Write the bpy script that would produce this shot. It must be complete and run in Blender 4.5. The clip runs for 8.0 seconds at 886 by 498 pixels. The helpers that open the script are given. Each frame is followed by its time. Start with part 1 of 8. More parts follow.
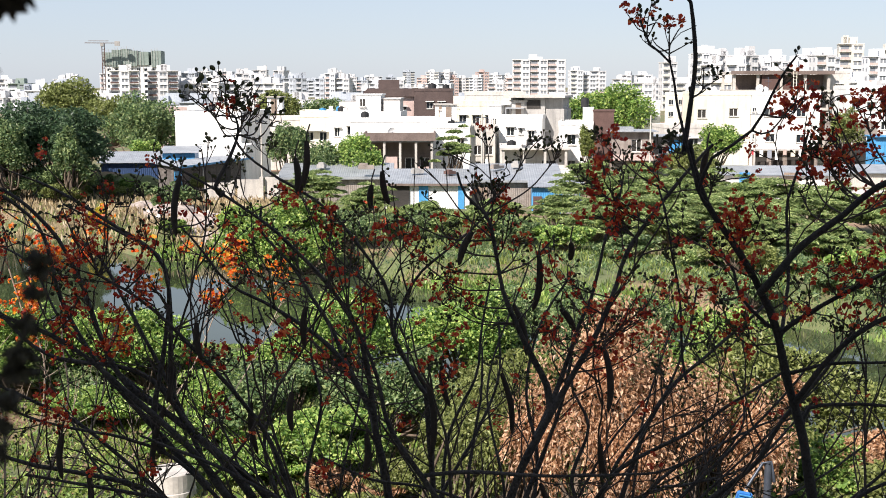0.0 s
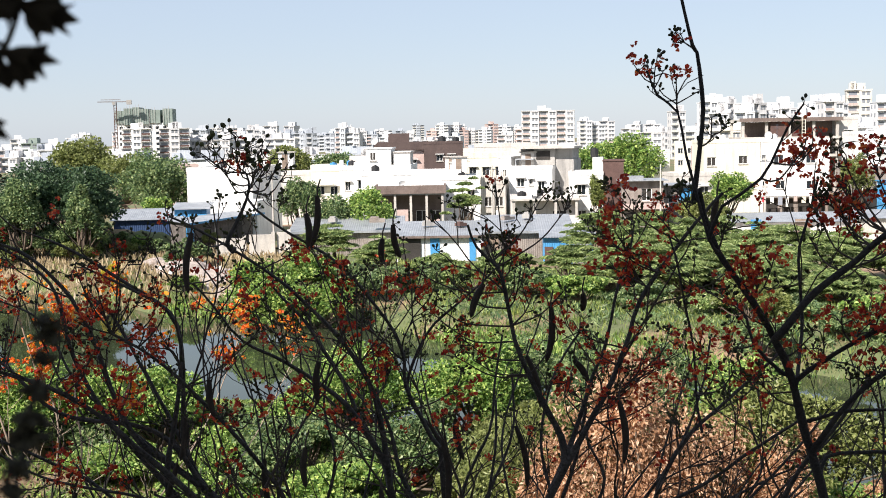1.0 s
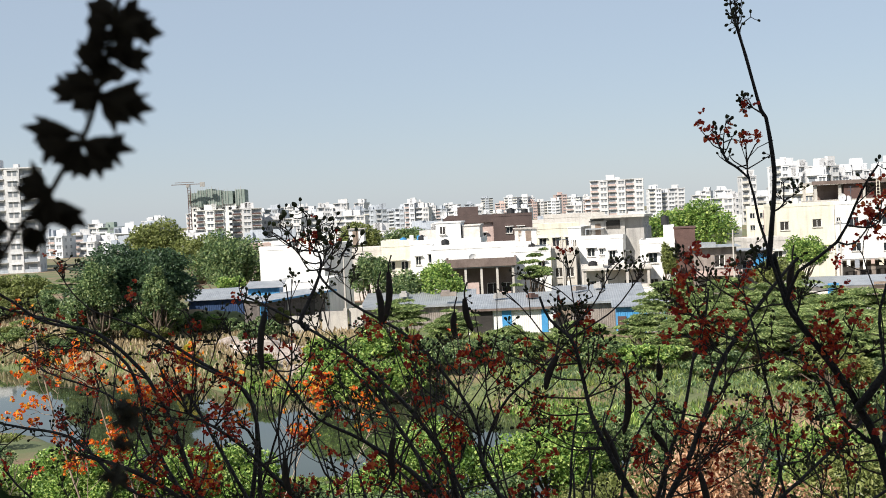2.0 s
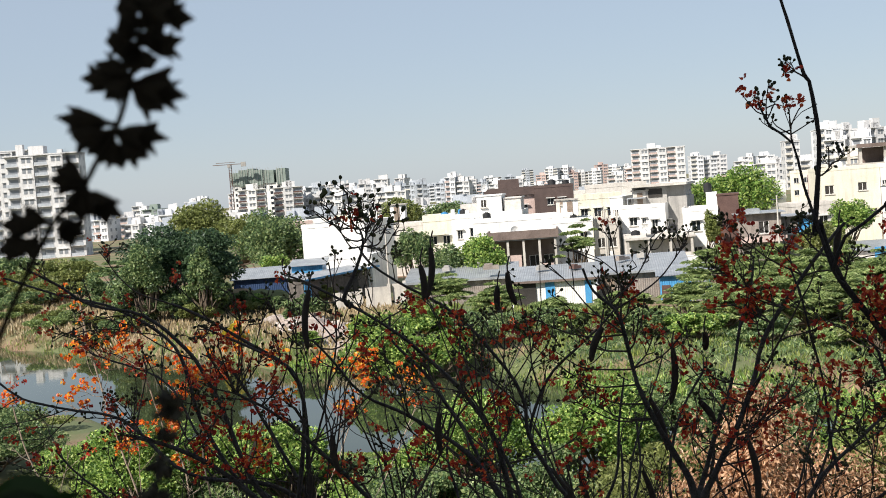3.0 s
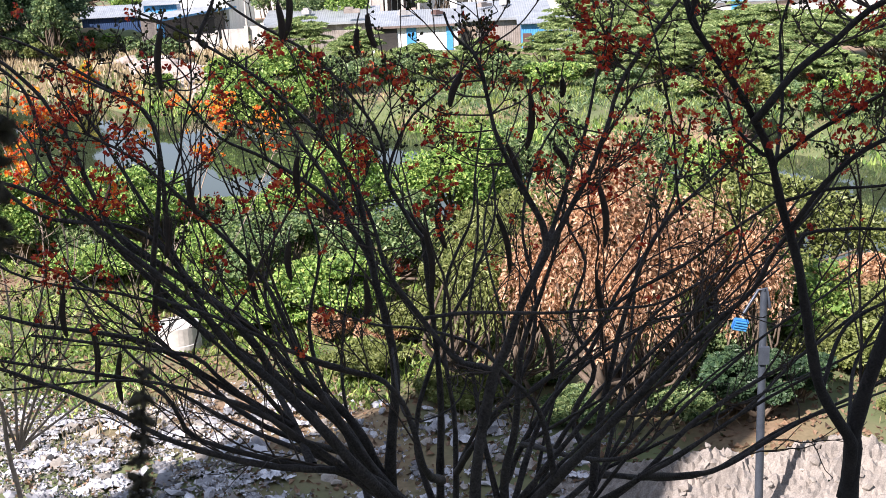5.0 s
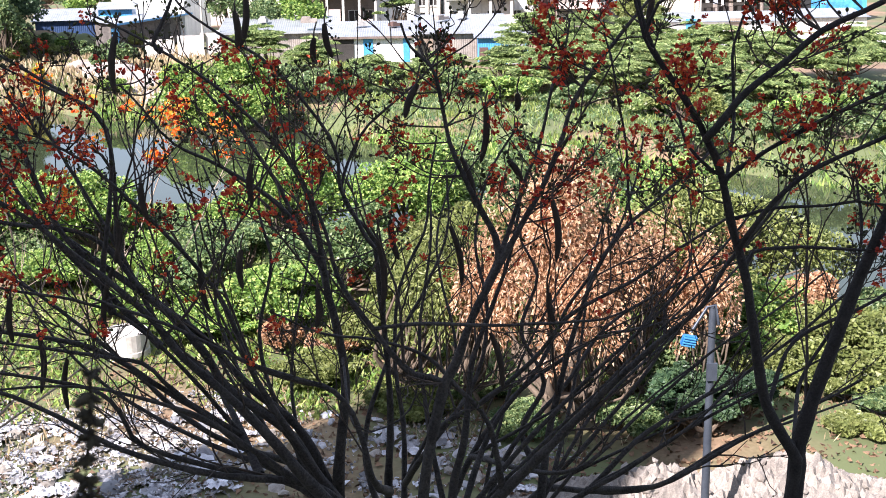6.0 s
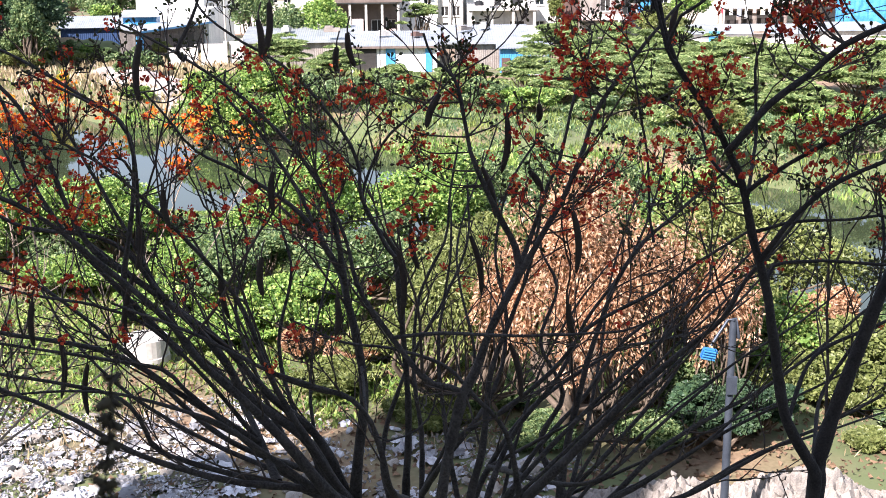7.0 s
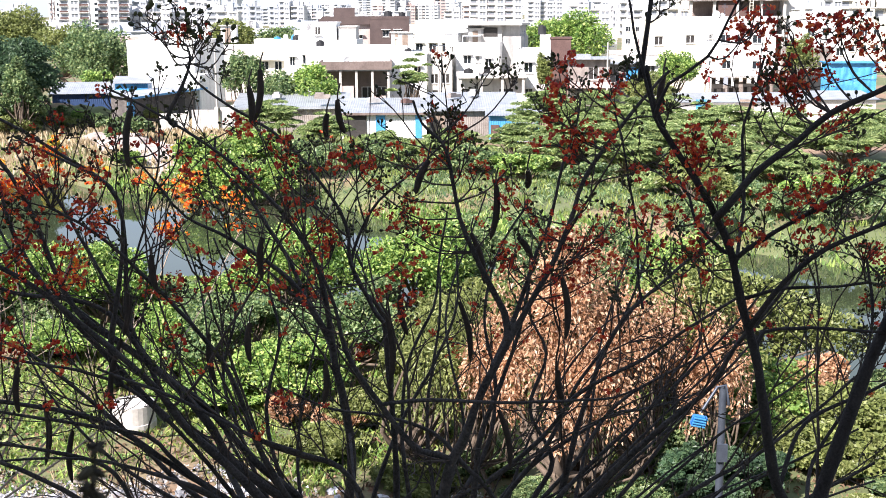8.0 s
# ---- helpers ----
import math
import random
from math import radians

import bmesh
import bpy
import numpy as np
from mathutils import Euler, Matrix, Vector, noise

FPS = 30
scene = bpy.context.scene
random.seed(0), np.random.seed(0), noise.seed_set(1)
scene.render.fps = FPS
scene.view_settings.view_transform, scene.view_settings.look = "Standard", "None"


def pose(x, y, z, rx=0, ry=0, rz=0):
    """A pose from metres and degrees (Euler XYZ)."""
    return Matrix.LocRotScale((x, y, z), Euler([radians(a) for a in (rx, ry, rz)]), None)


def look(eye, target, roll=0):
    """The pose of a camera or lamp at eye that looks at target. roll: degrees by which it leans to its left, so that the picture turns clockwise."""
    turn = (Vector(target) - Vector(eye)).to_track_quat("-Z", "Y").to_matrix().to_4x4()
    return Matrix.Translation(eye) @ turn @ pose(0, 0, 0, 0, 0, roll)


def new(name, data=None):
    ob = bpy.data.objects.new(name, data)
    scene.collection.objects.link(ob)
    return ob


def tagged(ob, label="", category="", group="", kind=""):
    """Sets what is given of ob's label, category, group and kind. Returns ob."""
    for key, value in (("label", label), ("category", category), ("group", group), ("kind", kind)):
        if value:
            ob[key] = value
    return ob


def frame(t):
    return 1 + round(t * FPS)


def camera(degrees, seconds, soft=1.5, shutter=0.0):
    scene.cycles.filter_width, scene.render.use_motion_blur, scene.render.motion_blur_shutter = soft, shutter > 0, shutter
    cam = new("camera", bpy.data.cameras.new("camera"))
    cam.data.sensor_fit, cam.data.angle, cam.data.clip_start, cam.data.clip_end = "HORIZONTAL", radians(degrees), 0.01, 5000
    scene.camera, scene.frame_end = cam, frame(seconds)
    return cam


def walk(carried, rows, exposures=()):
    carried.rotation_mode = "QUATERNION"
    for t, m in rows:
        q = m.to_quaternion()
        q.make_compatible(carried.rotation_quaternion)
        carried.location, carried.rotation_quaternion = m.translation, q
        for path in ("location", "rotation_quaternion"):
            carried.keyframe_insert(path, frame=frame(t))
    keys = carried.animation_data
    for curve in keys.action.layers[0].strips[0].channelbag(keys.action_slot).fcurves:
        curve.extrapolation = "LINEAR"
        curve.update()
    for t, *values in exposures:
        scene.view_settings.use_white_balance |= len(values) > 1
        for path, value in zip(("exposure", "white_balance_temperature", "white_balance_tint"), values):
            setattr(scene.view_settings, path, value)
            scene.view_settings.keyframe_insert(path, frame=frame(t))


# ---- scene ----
cam = camera(40.11, 8.0, soft=0.65)
PATH = [
    (0, (0.0144, -0.0201, 12.0100), (0.0158, 9.8891, 10.6657), -0.043),
    (0.5, (0.0210, -0.0207, 12.0067), (-0.0474, 9.8862, 10.6473), -0.892),
    (1, (0.0183, -0.0219, 12.0158), (-0.0742, 9.9354, 11.0976), -1.023),
    (1.5, (0.0180, -0.0239, 12.0114), (0.0520, 9.9662, 11.5674), -0.900),
    (1.7, (0.0166, -0.0220, 12.0136), (-0.2257, 9.9698, 11.6895), -1.538),
    (2.8, (0.0153, 0.0035, 12.0273), (-0.9787, 9.9499, 11.7394), -3.918),
    (3, (0.0152, 0.0061, 12.0249), (-0.9975, 9.9424, 11.5300), -4.277),
    (3.5, (0.0216, 0.0115, 12.0168), (-1.0052, 9.9185, 11.1244), -5.893),
    (4, (0.0228, 0.0154, 12.0132), (-0.9767, 9.8115, 10.2703), -7.059),
    (4.5, (0.0240, 0.0172, 12.0098), (-0.6223, 9.7836, 9.9609), -5.729),
    (5, (0.0217, 0.0188, 12.0066), (0.0382, 9.6718, 9.3951), -2.637),
    (5.2, (0.0216, 0.0175, 12.0068), (0.3348, 9.7014, 9.5324), -1.874),
    (6.3, (0.0217, 0.0026, 11.9998), (0.3861, 9.6687, 9.4631), -0.644),
    (6.5, (0.0206, 0.0014, 12.0031), (0.2536, 9.6863, 9.5235), -0.714),
    (7, (0.0215, 0.0001, 12.0014), (0.2672, 9.6935, 9.5566), -0.540),
    (7.5, (0.0228, 0.0045, 11.9998), (0.3180, 9.7647, 9.8431), -0.158),
    (8, (0.0231, 0.0089, 12.0018), (0.3650, 9.8173, 10.0840), -0.276),
]
cam.data.dof.use_dof, cam.data.dof.focus_distance, cam.data.dof.aperture_fstop = True, 15.0, 8.0
walk(cam, [(t, look(eye, target, roll)) for t, eye, target, roll in PATH],
     [(0.0, 0.80, 6500, 15), (1.0, 0.82, 6500, 14), (1.7, 0.55, 6500, 11), (3.0, 0.54, 6550, 11), (3.5, 0.55, 6500, 12), (4.5, 0.95, 6400, 16), (5.2, 1.29, 6200, 20), (6.3, 1.54, 6150, 20), (7.5, 1.51, 6150, 19), (8.0, 1.38, 6200, 18)])

# ---- light ----
SUN_EL, SUN_AZ = radians(40), radians(218)
world = bpy.data.worlds.new("sky")
scene.world = world
world.use_nodes = True
sky = world.node_tree.nodes.new("ShaderNodeTexSky")
sky.sky_type, sky.sun_disc = "NISHITA", False
sky.sun_elevation, sky.sun_rotation = SUN_EL, SUN_AZ
sky.air_density, sky.dust_density, sky.ozone_density = 1.0, 0.4, 2.5
back = world.node_tree.nodes["Background"]
back.inputs["Strength"].default_value = 0.059
haze = world.node_tree.nodes.new("ShaderNodeMix")
haze.data_type = "RGBA"
haze.clamp_factor, haze.clamp_result = True, False
haze.inputs[0].default_value = 0.6
haze.inputs[7].default_value = (6.6, 7.75, 9.2, 1)          # even white dust over the whole sky
world.node_tree.links.new(sky.outputs[0], haze.inputs[6])
world.node_tree.links.new(haze.outputs[2], back.inputs["Color"])
sun_way = Vector((math.sin(SUN_AZ) * math.cos(SUN_EL), math.cos(SUN_AZ) * math.cos(SUN_EL), math.sin(SUN_EL)))
sun_data = bpy.data.lights.new("sun", "SUN")
sun_data.energy, sun_data.angle, sun_data.color = 5.0, radians(0.5), (1.0, 0.94, 0.85)
sun = new("sun", sun_data)
sun.matrix_world = look(sun_way * 60, (0, 0, 0))


# ---- materials ----
def surface(name, dark, light, scale=2.0, rough=0.8, bump=0.2, fine=12.0, metallic=0.0, stain=0.0, per_piece=0.0):
    """A material with coarse and fine variation between two colours, and fine relief."""
    m = bpy.data.materials.new(name)
    m.use_nodes = True
    n, l = m.node_tree.nodes, m.node_tree.links
    bsdf = n["Principled BSDF"]
    co = n.new("ShaderNodeTexCoord")
    big, small = n.new("ShaderNodeTexNoise"), n.new("ShaderNodeTexNoise")
    for t, s, d in ((big, scale, 4), (small, scale * fine, 6)):
        t.inputs["Scale"].default_value, t.inputs["Detail"].default_value = s, d
        l.new(co.outputs["Object"], t.inputs["Vector"])
    add = n.new("ShaderNodeMath")
    add.operation = "MULTIPLY_ADD"
    l.new(small.outputs[0], add.inputs[0])
    add.inputs[1].default_value = 0.5
    half = n.new("ShaderNodeMath")
    half.operation = "MULTIPLY"
    half.inputs[1].default_value = 0.5
    l.new(big.outputs[0], half.inputs[0])
    l.new(half.outputs[0], add.inputs[2])
    ramp = n.new("ShaderNodeValToRGB")
    ramp.color_ramp.elements[0].position, ramp.color_ramp.elements[1].position = 0.36, 0.64
    ramp.color_ramp.elements[0].color, ramp.color_ramp.elements[1].color = (*dark, 1), (*light, 1)
    l.new(add.outputs[0], ramp.inputs[0])
    colour = ramp.outputs[0]
    if stain:
        # rain streaks: noise drawn out along the height
        stretch = n.new("ShaderNodeMapping")
        stretch.inputs["Scale"].default_value = (1.6, 1.6, 0.16)
        l.new(co.outputs["Object"], stretch.inputs[0])
        streak = n.new("ShaderNodeTexNoise")
        streak.inputs["Scale"].default_value, streak.inputs["Detail"].default_value = 1.2, 5
        l.new(stretch.outputs[0], streak.inputs["Vector"])
        pick = n.new("ShaderNodeValToRGB")
        pick.color_ramp.elements[0].position, pick.color_ramp.elements[1].position = 0.5, 0.75
        pick.color_ramp.elements[0].color, pick.color_ramp.elements[1].color = (1, 1, 1, 1), (1 - stain, 1 - stain, 1 - stain * 0.95, 1)
        l.new(streak.outputs[0], pick.inputs[0])
        mul = n.new("ShaderNodeMix")
        mul.data_type, mul.blend_type = "RGBA", "MULTIPLY"
        mul.inputs[0].default_value = 1
        l.new(colour, mul.inputs[6])
        l.new(pick.outputs[0], mul.inputs[7])
        colour = mul.outputs[2]
    if per_piece:
        info = n.new("ShaderNodeObjectInfo")
        isl = n.new("ShaderNodeNewGeometry")
        both = n.new("ShaderNodeMath")
        both.operation = "ADD"
        l.new(info.outputs["Random"], both.inputs[0])
        l.new(isl.outputs["Random Per Island"], both.inputs[1])
        frac = n.new("ShaderNodeMath")
        frac.operation = "FRACT"
        l.new(both.outputs[0], frac.inputs[0])
        span = n.new("ShaderNodeMapRange")
        span.inputs[3].default_value, span.inputs[4].default_value = 1 - per_piece, 1 + per_piece * 0.5
        l.new(frac.outputs[0], span.inputs[0])
        hsv = n.new("ShaderNodeHueSaturation")
        l.new(span.outputs[0], hsv.inputs["Value"])
        l.new(colour, hsv.inputs["Color"])
        colour = hsv.outputs[0]
    l.new(colour, bsdf.inputs["Base Color"])
    bsdf.inputs["Roughness"].default_value, bsdf.inputs["Metallic"].default_value = rough, metallic
    if bump:
        b = n.new("ShaderNodeBump")
        b.inputs["Strength"].default_value, b.inputs["Distance"].default_value = bump, 0.02
        l.new(small.outputs[0], b.inputs["Height"])
        l.new(b.outputs[0], bsdf.inputs["Normal"])
    return m


def foliage(name, first, second, third=None, glow=0.32, gloss=0.03):
    """Leaves that differ one by one, and let part of the light through."""
    m = bpy.data.materials.new(name)
    m.use_nodes = True
    n, l = m.node_tree.nodes, m.node_tree.links
    n.remove(n["Principled BSDF"])
    geo = n.new("ShaderNodeNewGeometry")
    ramp = n.new("ShaderNodeValToRGB")
    ramp.color_ramp.elements[0].color, ramp.color_ramp.elements[1].color = (*first, 1), (*(third or second), 1)
    if third:
        mid = ramp.color_ramp.elements.new(0.55)
        mid.color = (*second, 1)
    l.new(geo.outputs["Random Per Island"], ramp.inputs[0])
    co = n.new("ShaderNodeTexCoord")
    patch = n.new("ShaderNodeTexNoise")
    patch.inputs["Scale"].default_value = 0.9
    l.new(co.outputs["Object"], patch.inputs["Vector"])
    span = n.new("ShaderNodeMapRange")
    span.inputs[1].default_value, span.inputs[2].default_value = 0.3, 0.7
    span.inputs[3].default_value, span.inputs[4].default_value = 0.65, 1.3
    l.new(patch.outputs[0], span.inputs[0])
    hsv = n.new("ShaderNodeHueSaturation")
    l.new(span.outputs[0], hsv.inputs["Value"])
    l.new(ramp.outputs[0], hsv.inputs["Color"])
    dif, tra, glo = n.new("ShaderNodeBsdfDiffuse"), n.new("ShaderNodeBsdfTranslucent"), n.new("ShaderNodeBsdfGlossy")
    glo.inputs["Roughness"].default_value = 0.45
    for s in (dif, tra):
        l.new(hsv.outputs[0], s.inputs["Color"])
    one, two = n.new("ShaderNodeMixShader"), n.new("ShaderNodeMixShader")
    one.inputs[0].default_value, two.inputs[0].default_value = glow, gloss
    l.new(dif.outputs[0], one.inputs[1])
    l.new(tra.outputs[0], one.inputs[2])
    l.new(one.outputs[0], two.inputs[1])
    l.new(glo.outputs[0], two.inputs[2])
    l.new(two.outputs[0], n["Material Output"].inputs["Surface"])
    return m


def glassy(name, colour, rough=0.12):
    m = bpy.data.materials.new(name)
    m.use_nodes = True
    b = m.node_tree.nodes["Principled BSDF"]
    b.inputs["Base Color"].default_value, b.inputs["Roughness"].default_value = (*colour, 1), rough
    b.inputs["Specular IOR Level"].default_value = 0.6
    return m


def river_water():
    m = bpy.data.materials.new("river_water")
    m.use_nodes = True
    n, l = m.node_tree.nodes, m.node_tree.links
    b = n["Principled BSDF"]
    b.inputs["Roughness"].default_value, b.inputs["IOR"].default_value = 0.03, 1.36
    co, wave, tint = n.new("ShaderNodeTexCoord"), n.new("ShaderNodeTexNoise"), n.new("ShaderNodeTexNoise")
    wave.inputs["Scale"].default_value, wave.inputs["Detail"].default_value = 1.3, 4
    tint.inputs["Scale"].default_value = 0.12
    l.new(co.outputs["Object"], wave.inputs["Vector"])
    l.new(co.outputs["Object"], tint.inputs["Vector"])
    ramp = n.new("ShaderNodeValToRGB")
    ramp.color_ramp.elements[0].color, ramp.color_ramp.elements[1].color = (0.018, 0.028, 0.014, 1), (0.05, 0.06, 0.03, 1)
    l.new(tint.outputs[0], ramp.inputs[0])
    l.new(ramp.outputs[0], b.inputs["Base Color"])
    bump = n.new("ShaderNodeBump")
    bump.inputs["Strength"].default_value, bump.inputs["Distance"].default_value = 0.025, 0.02
    l.new(wave.outputs[0], bump.inputs["Height"])
    l.new(bump.outputs[0], b.inputs["Normal"])
    return m


WHITE = surface("white_paint", (0.62, 0.615, 0.59), (0.79, 0.785, 0.76), 0.5, 0.75, 0.1, stain=0.22)
# duller, bluish white: distance haze put into the skyline paint
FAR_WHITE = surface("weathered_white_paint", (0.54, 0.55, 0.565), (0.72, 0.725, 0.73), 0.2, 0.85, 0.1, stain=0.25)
CREAM = surface("cream_paint", (0.61, 0.575, 0.46), (0.76, 0.725, 0.60), 0.5, 0.8, 0.1, stain=0.25)
PALE = surface("pale_plaster", (0.46, 0.43, 0.395), (0.63, 0.60, 0.56), 0.3, 0.85, 0.1, stain=0.2)
PINK = surface("pink_plaster", (0.40, 0.30, 0.27), (0.54, 0.42, 0.38), 0.3, 0.85, 0.1, stain=0.25)
GREY = surface("grey_cement", (0.26, 0.25, 0.235), (0.40, 0.385, 0.36), 0.8, 0.9, 0.3, stain=0.35)
CONCRETE = surface("raw_concrete", (0.38, 0.355, 0.32), (0.55, 0.52, 0.47), 0.7, 0.9, 0.3, stain=0.3)
BROWN = surface("brown_cladding", (0.055, 0.036, 0.032), (0.095, 0.064, 0.056), 0.8, 0.6, 0.15)
DKBROWN = surface("dark_brown_paint", (0.11, 0.08, 0.068), (0.19, 0.145, 0.125), 0.8, 0.8, 0.2, stain=0.2)
NAVY = surface("navy_sheet", (0.012, 0.03, 0.085), (0.022, 0.06, 0.15), 0.8, 0.6, 0.1, stain=0.2)
BRICK = surface("brick_red_plaster", (0.07, 0.038, 0.032), (0.125, 0.072, 0.06), 1.2, 0.85, 0.3)
TIN = surface("tin_sheet", (0.27, 0.29, 0.31), (0.45, 0.465, 0.475), 0.6, 0.45, 0.1, metallic=0.35, stain=0.3)
RUST = surface("rusty_sheet", (0.16, 0.13, 0.11), (0.34, 0.30, 0.27), 1.0, 0.75, 0.2, stain=0.4)
BLUE = surface("blue_sheet", (0.04, 0.20, 0.42), (0.08, 0.34, 0.62), 0.8, 0.5, 0.1, stain=0.2)
NETTING = surface("green_netting", (0.15, 0.19, 0.165), (0.25, 0.30, 0.27), 0.4, 0.9, 0.2)
GLASS = glassy("dark_glass", (0.02, 0.025, 0.03))
# grey far glass, lightened to paint the haze over distant windows
HAZED_GLASS = glassy("curtained_glass", (0.20, 0.215, 0.235), 0.3)
SHUTTER = surface("brown_shutter", (0.16, 0.12, 0.09), (0.28, 0.21, 0.16), 2.0, 0.7, 0.1)
# near-black paint used where a room would lie in shade
ROOM_SHADE = surface("dark_interior", (0.02, 0.018, 0.016), (0.045, 0.04, 0.036), 1.0, 0.9, 0.0)
TANK_BLACK = surface("black_plastic", (0.012, 0.012, 0.013), (0.03, 0.03, 0.032), 2.0, 0.5, 0.1)
RED_CLOTH = surface("red_cloth", (0.40, 0.03, 0.05), (0.62, 0.07, 0.09), 3.0, 0.9, 0.2)
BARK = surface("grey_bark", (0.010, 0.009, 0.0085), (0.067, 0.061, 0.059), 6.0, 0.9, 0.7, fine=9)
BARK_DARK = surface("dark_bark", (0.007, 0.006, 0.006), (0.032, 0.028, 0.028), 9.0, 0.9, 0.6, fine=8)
PLANK = surface("weathered_planks", (0.07, 0.06, 0.055), (0.17, 0.15, 0.135), 3.0, 0.9, 0.5, stain=0.4)
BARK_FAR = surface("brown_bark", (0.07, 0.05, 0.035), (0.16, 0.12, 0.085), 4.0, 0.9, 0.5)
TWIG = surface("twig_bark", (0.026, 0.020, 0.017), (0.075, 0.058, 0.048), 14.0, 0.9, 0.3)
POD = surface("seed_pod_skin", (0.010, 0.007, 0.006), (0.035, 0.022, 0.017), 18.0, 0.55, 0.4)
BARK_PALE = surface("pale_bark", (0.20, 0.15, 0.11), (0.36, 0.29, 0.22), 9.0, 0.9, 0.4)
BUD = foliage("bud_green", (0.022, 0.028, 0.010), (0.06, 0.065, 0.018), glow=0.2)
PETAL = foliage("red_petals", (0.30, 0.018, 0.014), (0.60, 0.065, 0.030), (0.80, 0.22, 0.06), glow=0.5)
PETAL_GOLD = foliage("orange_petals", (0.70, 0.07, 0.01), (0.84, 0.22, 0.02), (0.88, 0.52, 0.05), glow=0.5)
LEAF_LIME = foliage("lime_leaves", (0.058, 0.128, 0.029), (0.198, 0.325, 0.067), (0.45, 0.54, 0.155))
LEAF_MID = foliage("green_leaves", (0.045, 0.092, 0.038), (0.145, 0.218, 0.085), (0.31, 0.37, 0.155))
LEAF_DARK = foliage("dark_leaves", (0.026, 0.056, 0.030), (0.056, 0.105, 0.050), (0.105, 0.165, 0.075))
LEAF_OLIVE = foliage("olive_leaves", (0.10, 0.125, 0.035), (0.19, 0.225, 0.065), (0.29, 0.31, 0.11))
LEAF_FERN = foliage("feathery_leaves", (0.080, 0.135, 0.045), (0.205, 0.28, 0.09), (0.43, 0.49, 0.20), glow=0.4)
LEAF_DRY = foliage("dry_leaves", (0.21, 0.10, 0.045), (0.51, 0.295, 0.165), (0.78, 0.55, 0.37), glow=0.4)
SKY_BLUE = surface("sky_blue_enamel", (0.02, 0.13, 0.40), (0.04, 0.20, 0.52), 4.0, 0.4, 0.05)
LEAF_YELLOW = foliage("yellow_leaves", (0.30, 0.24, 0.02), (0.52, 0.42, 0.04), (0.62, 0.52, 0.09))
GRASS = foliage("grass_blades", (0.085, 0.140, 0.027), (0.195, 0.260, 0.055), (0.34, 0.37, 0.115))
GRASS_DRY = foliage("dry_grass_blades", (0.27, 0.20, 0.11), (0.43, 0.335, 0.20), (0.54, 0.45, 0.29))
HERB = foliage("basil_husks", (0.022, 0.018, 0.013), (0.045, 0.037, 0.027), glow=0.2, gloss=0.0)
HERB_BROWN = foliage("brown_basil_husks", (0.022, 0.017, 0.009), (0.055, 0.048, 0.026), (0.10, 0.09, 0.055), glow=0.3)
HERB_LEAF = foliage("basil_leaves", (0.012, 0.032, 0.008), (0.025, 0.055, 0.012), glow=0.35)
SAND = surface("pale_sand", (0.16, 0.14, 0.122), (0.31, 0.272, 0.238), 2.2, 0.95, 0.7, fine=16)
MASONRY = surface("broken_masonry", (0.33, 0.265, 0.225), (0.58, 0.50, 0.45), 3.0, 0.9, 0.4, per_piece=0.4)
RUBBLE = surface("rubble", (0.20, 0.175, 0.15), (0.40, 0.36, 0.31), 5.0, 0.9, 0.4, per_piece=0.45)
PLASTIC = surface("torn_plastic", (0.30, 0.30, 0.325), (0.60, 0.59, 0.60), 6.0, 0.5, 0.2, per_piece=0.75)
CLOD = surface("earth_clods", (0.12, 0.07, 0.04), (0.28, 0.18, 0.11), 5.0, 0.95, 0.4, per_piece=0.4)
STEEL = surface("galvanised_steel", (0.05, 0.06, 0.08), (0.09, 0.105, 0.13), 6.0, 0.45, 0.1, metallic=0.4)
WATER = river_water()


# ---- mesh helpers ----
def mesh_of(name, verts, faces, material, smooth=False):
    """A mesh from arrays: faces all with the same number of corners, or a plain list of tuples."""
    me = bpy.data.meshes.new(name)
    verts = np.asarray(verts, dtype=np.float32).reshape(-1, 3)
    if isinstance(faces, np.ndarray):
        n, k = faces.shape
        me.vertices.add(len(verts))
        me.vertices.foreach_set("co", verts.ravel())
        me.loops.add(n * k)
        me.loops.foreach_set("vertex_index", faces.astype(np.int32).ravel())
        me.polygons.add(n)
        me.polygons.foreach_set("loop_start", np.arange(0, n * k, k, dtype=np.int32))
        me.polygons.foreach_set("use_smooth", np.full(n, smooth))
        me.update(calc_edges=True)
    else:
        me.from_pydata([tuple(float(c) for c in v) for v in verts], [], faces)
        if smooth:
            me.polygons.foreach_set("use_smooth", np.full(len(me.polygons), True))
        me.update()
    me.materials.append(material)
    return me


def put(name, mesh, parent=None, m=None, label="", kind=""):
    ob = new(name, mesh)
    if parent is not None:
        ob.parent = parent
    if m is not None:
        ob.matrix_local = m
    return tagged(ob, label, "", "", kind)


def thing(name, m, label, category, group="", kind=""):
    ob = new(name)
    ob.empty_display_size = 0.3
    ob.matrix_local = m
    return tagged(ob, label, category, group, kind)


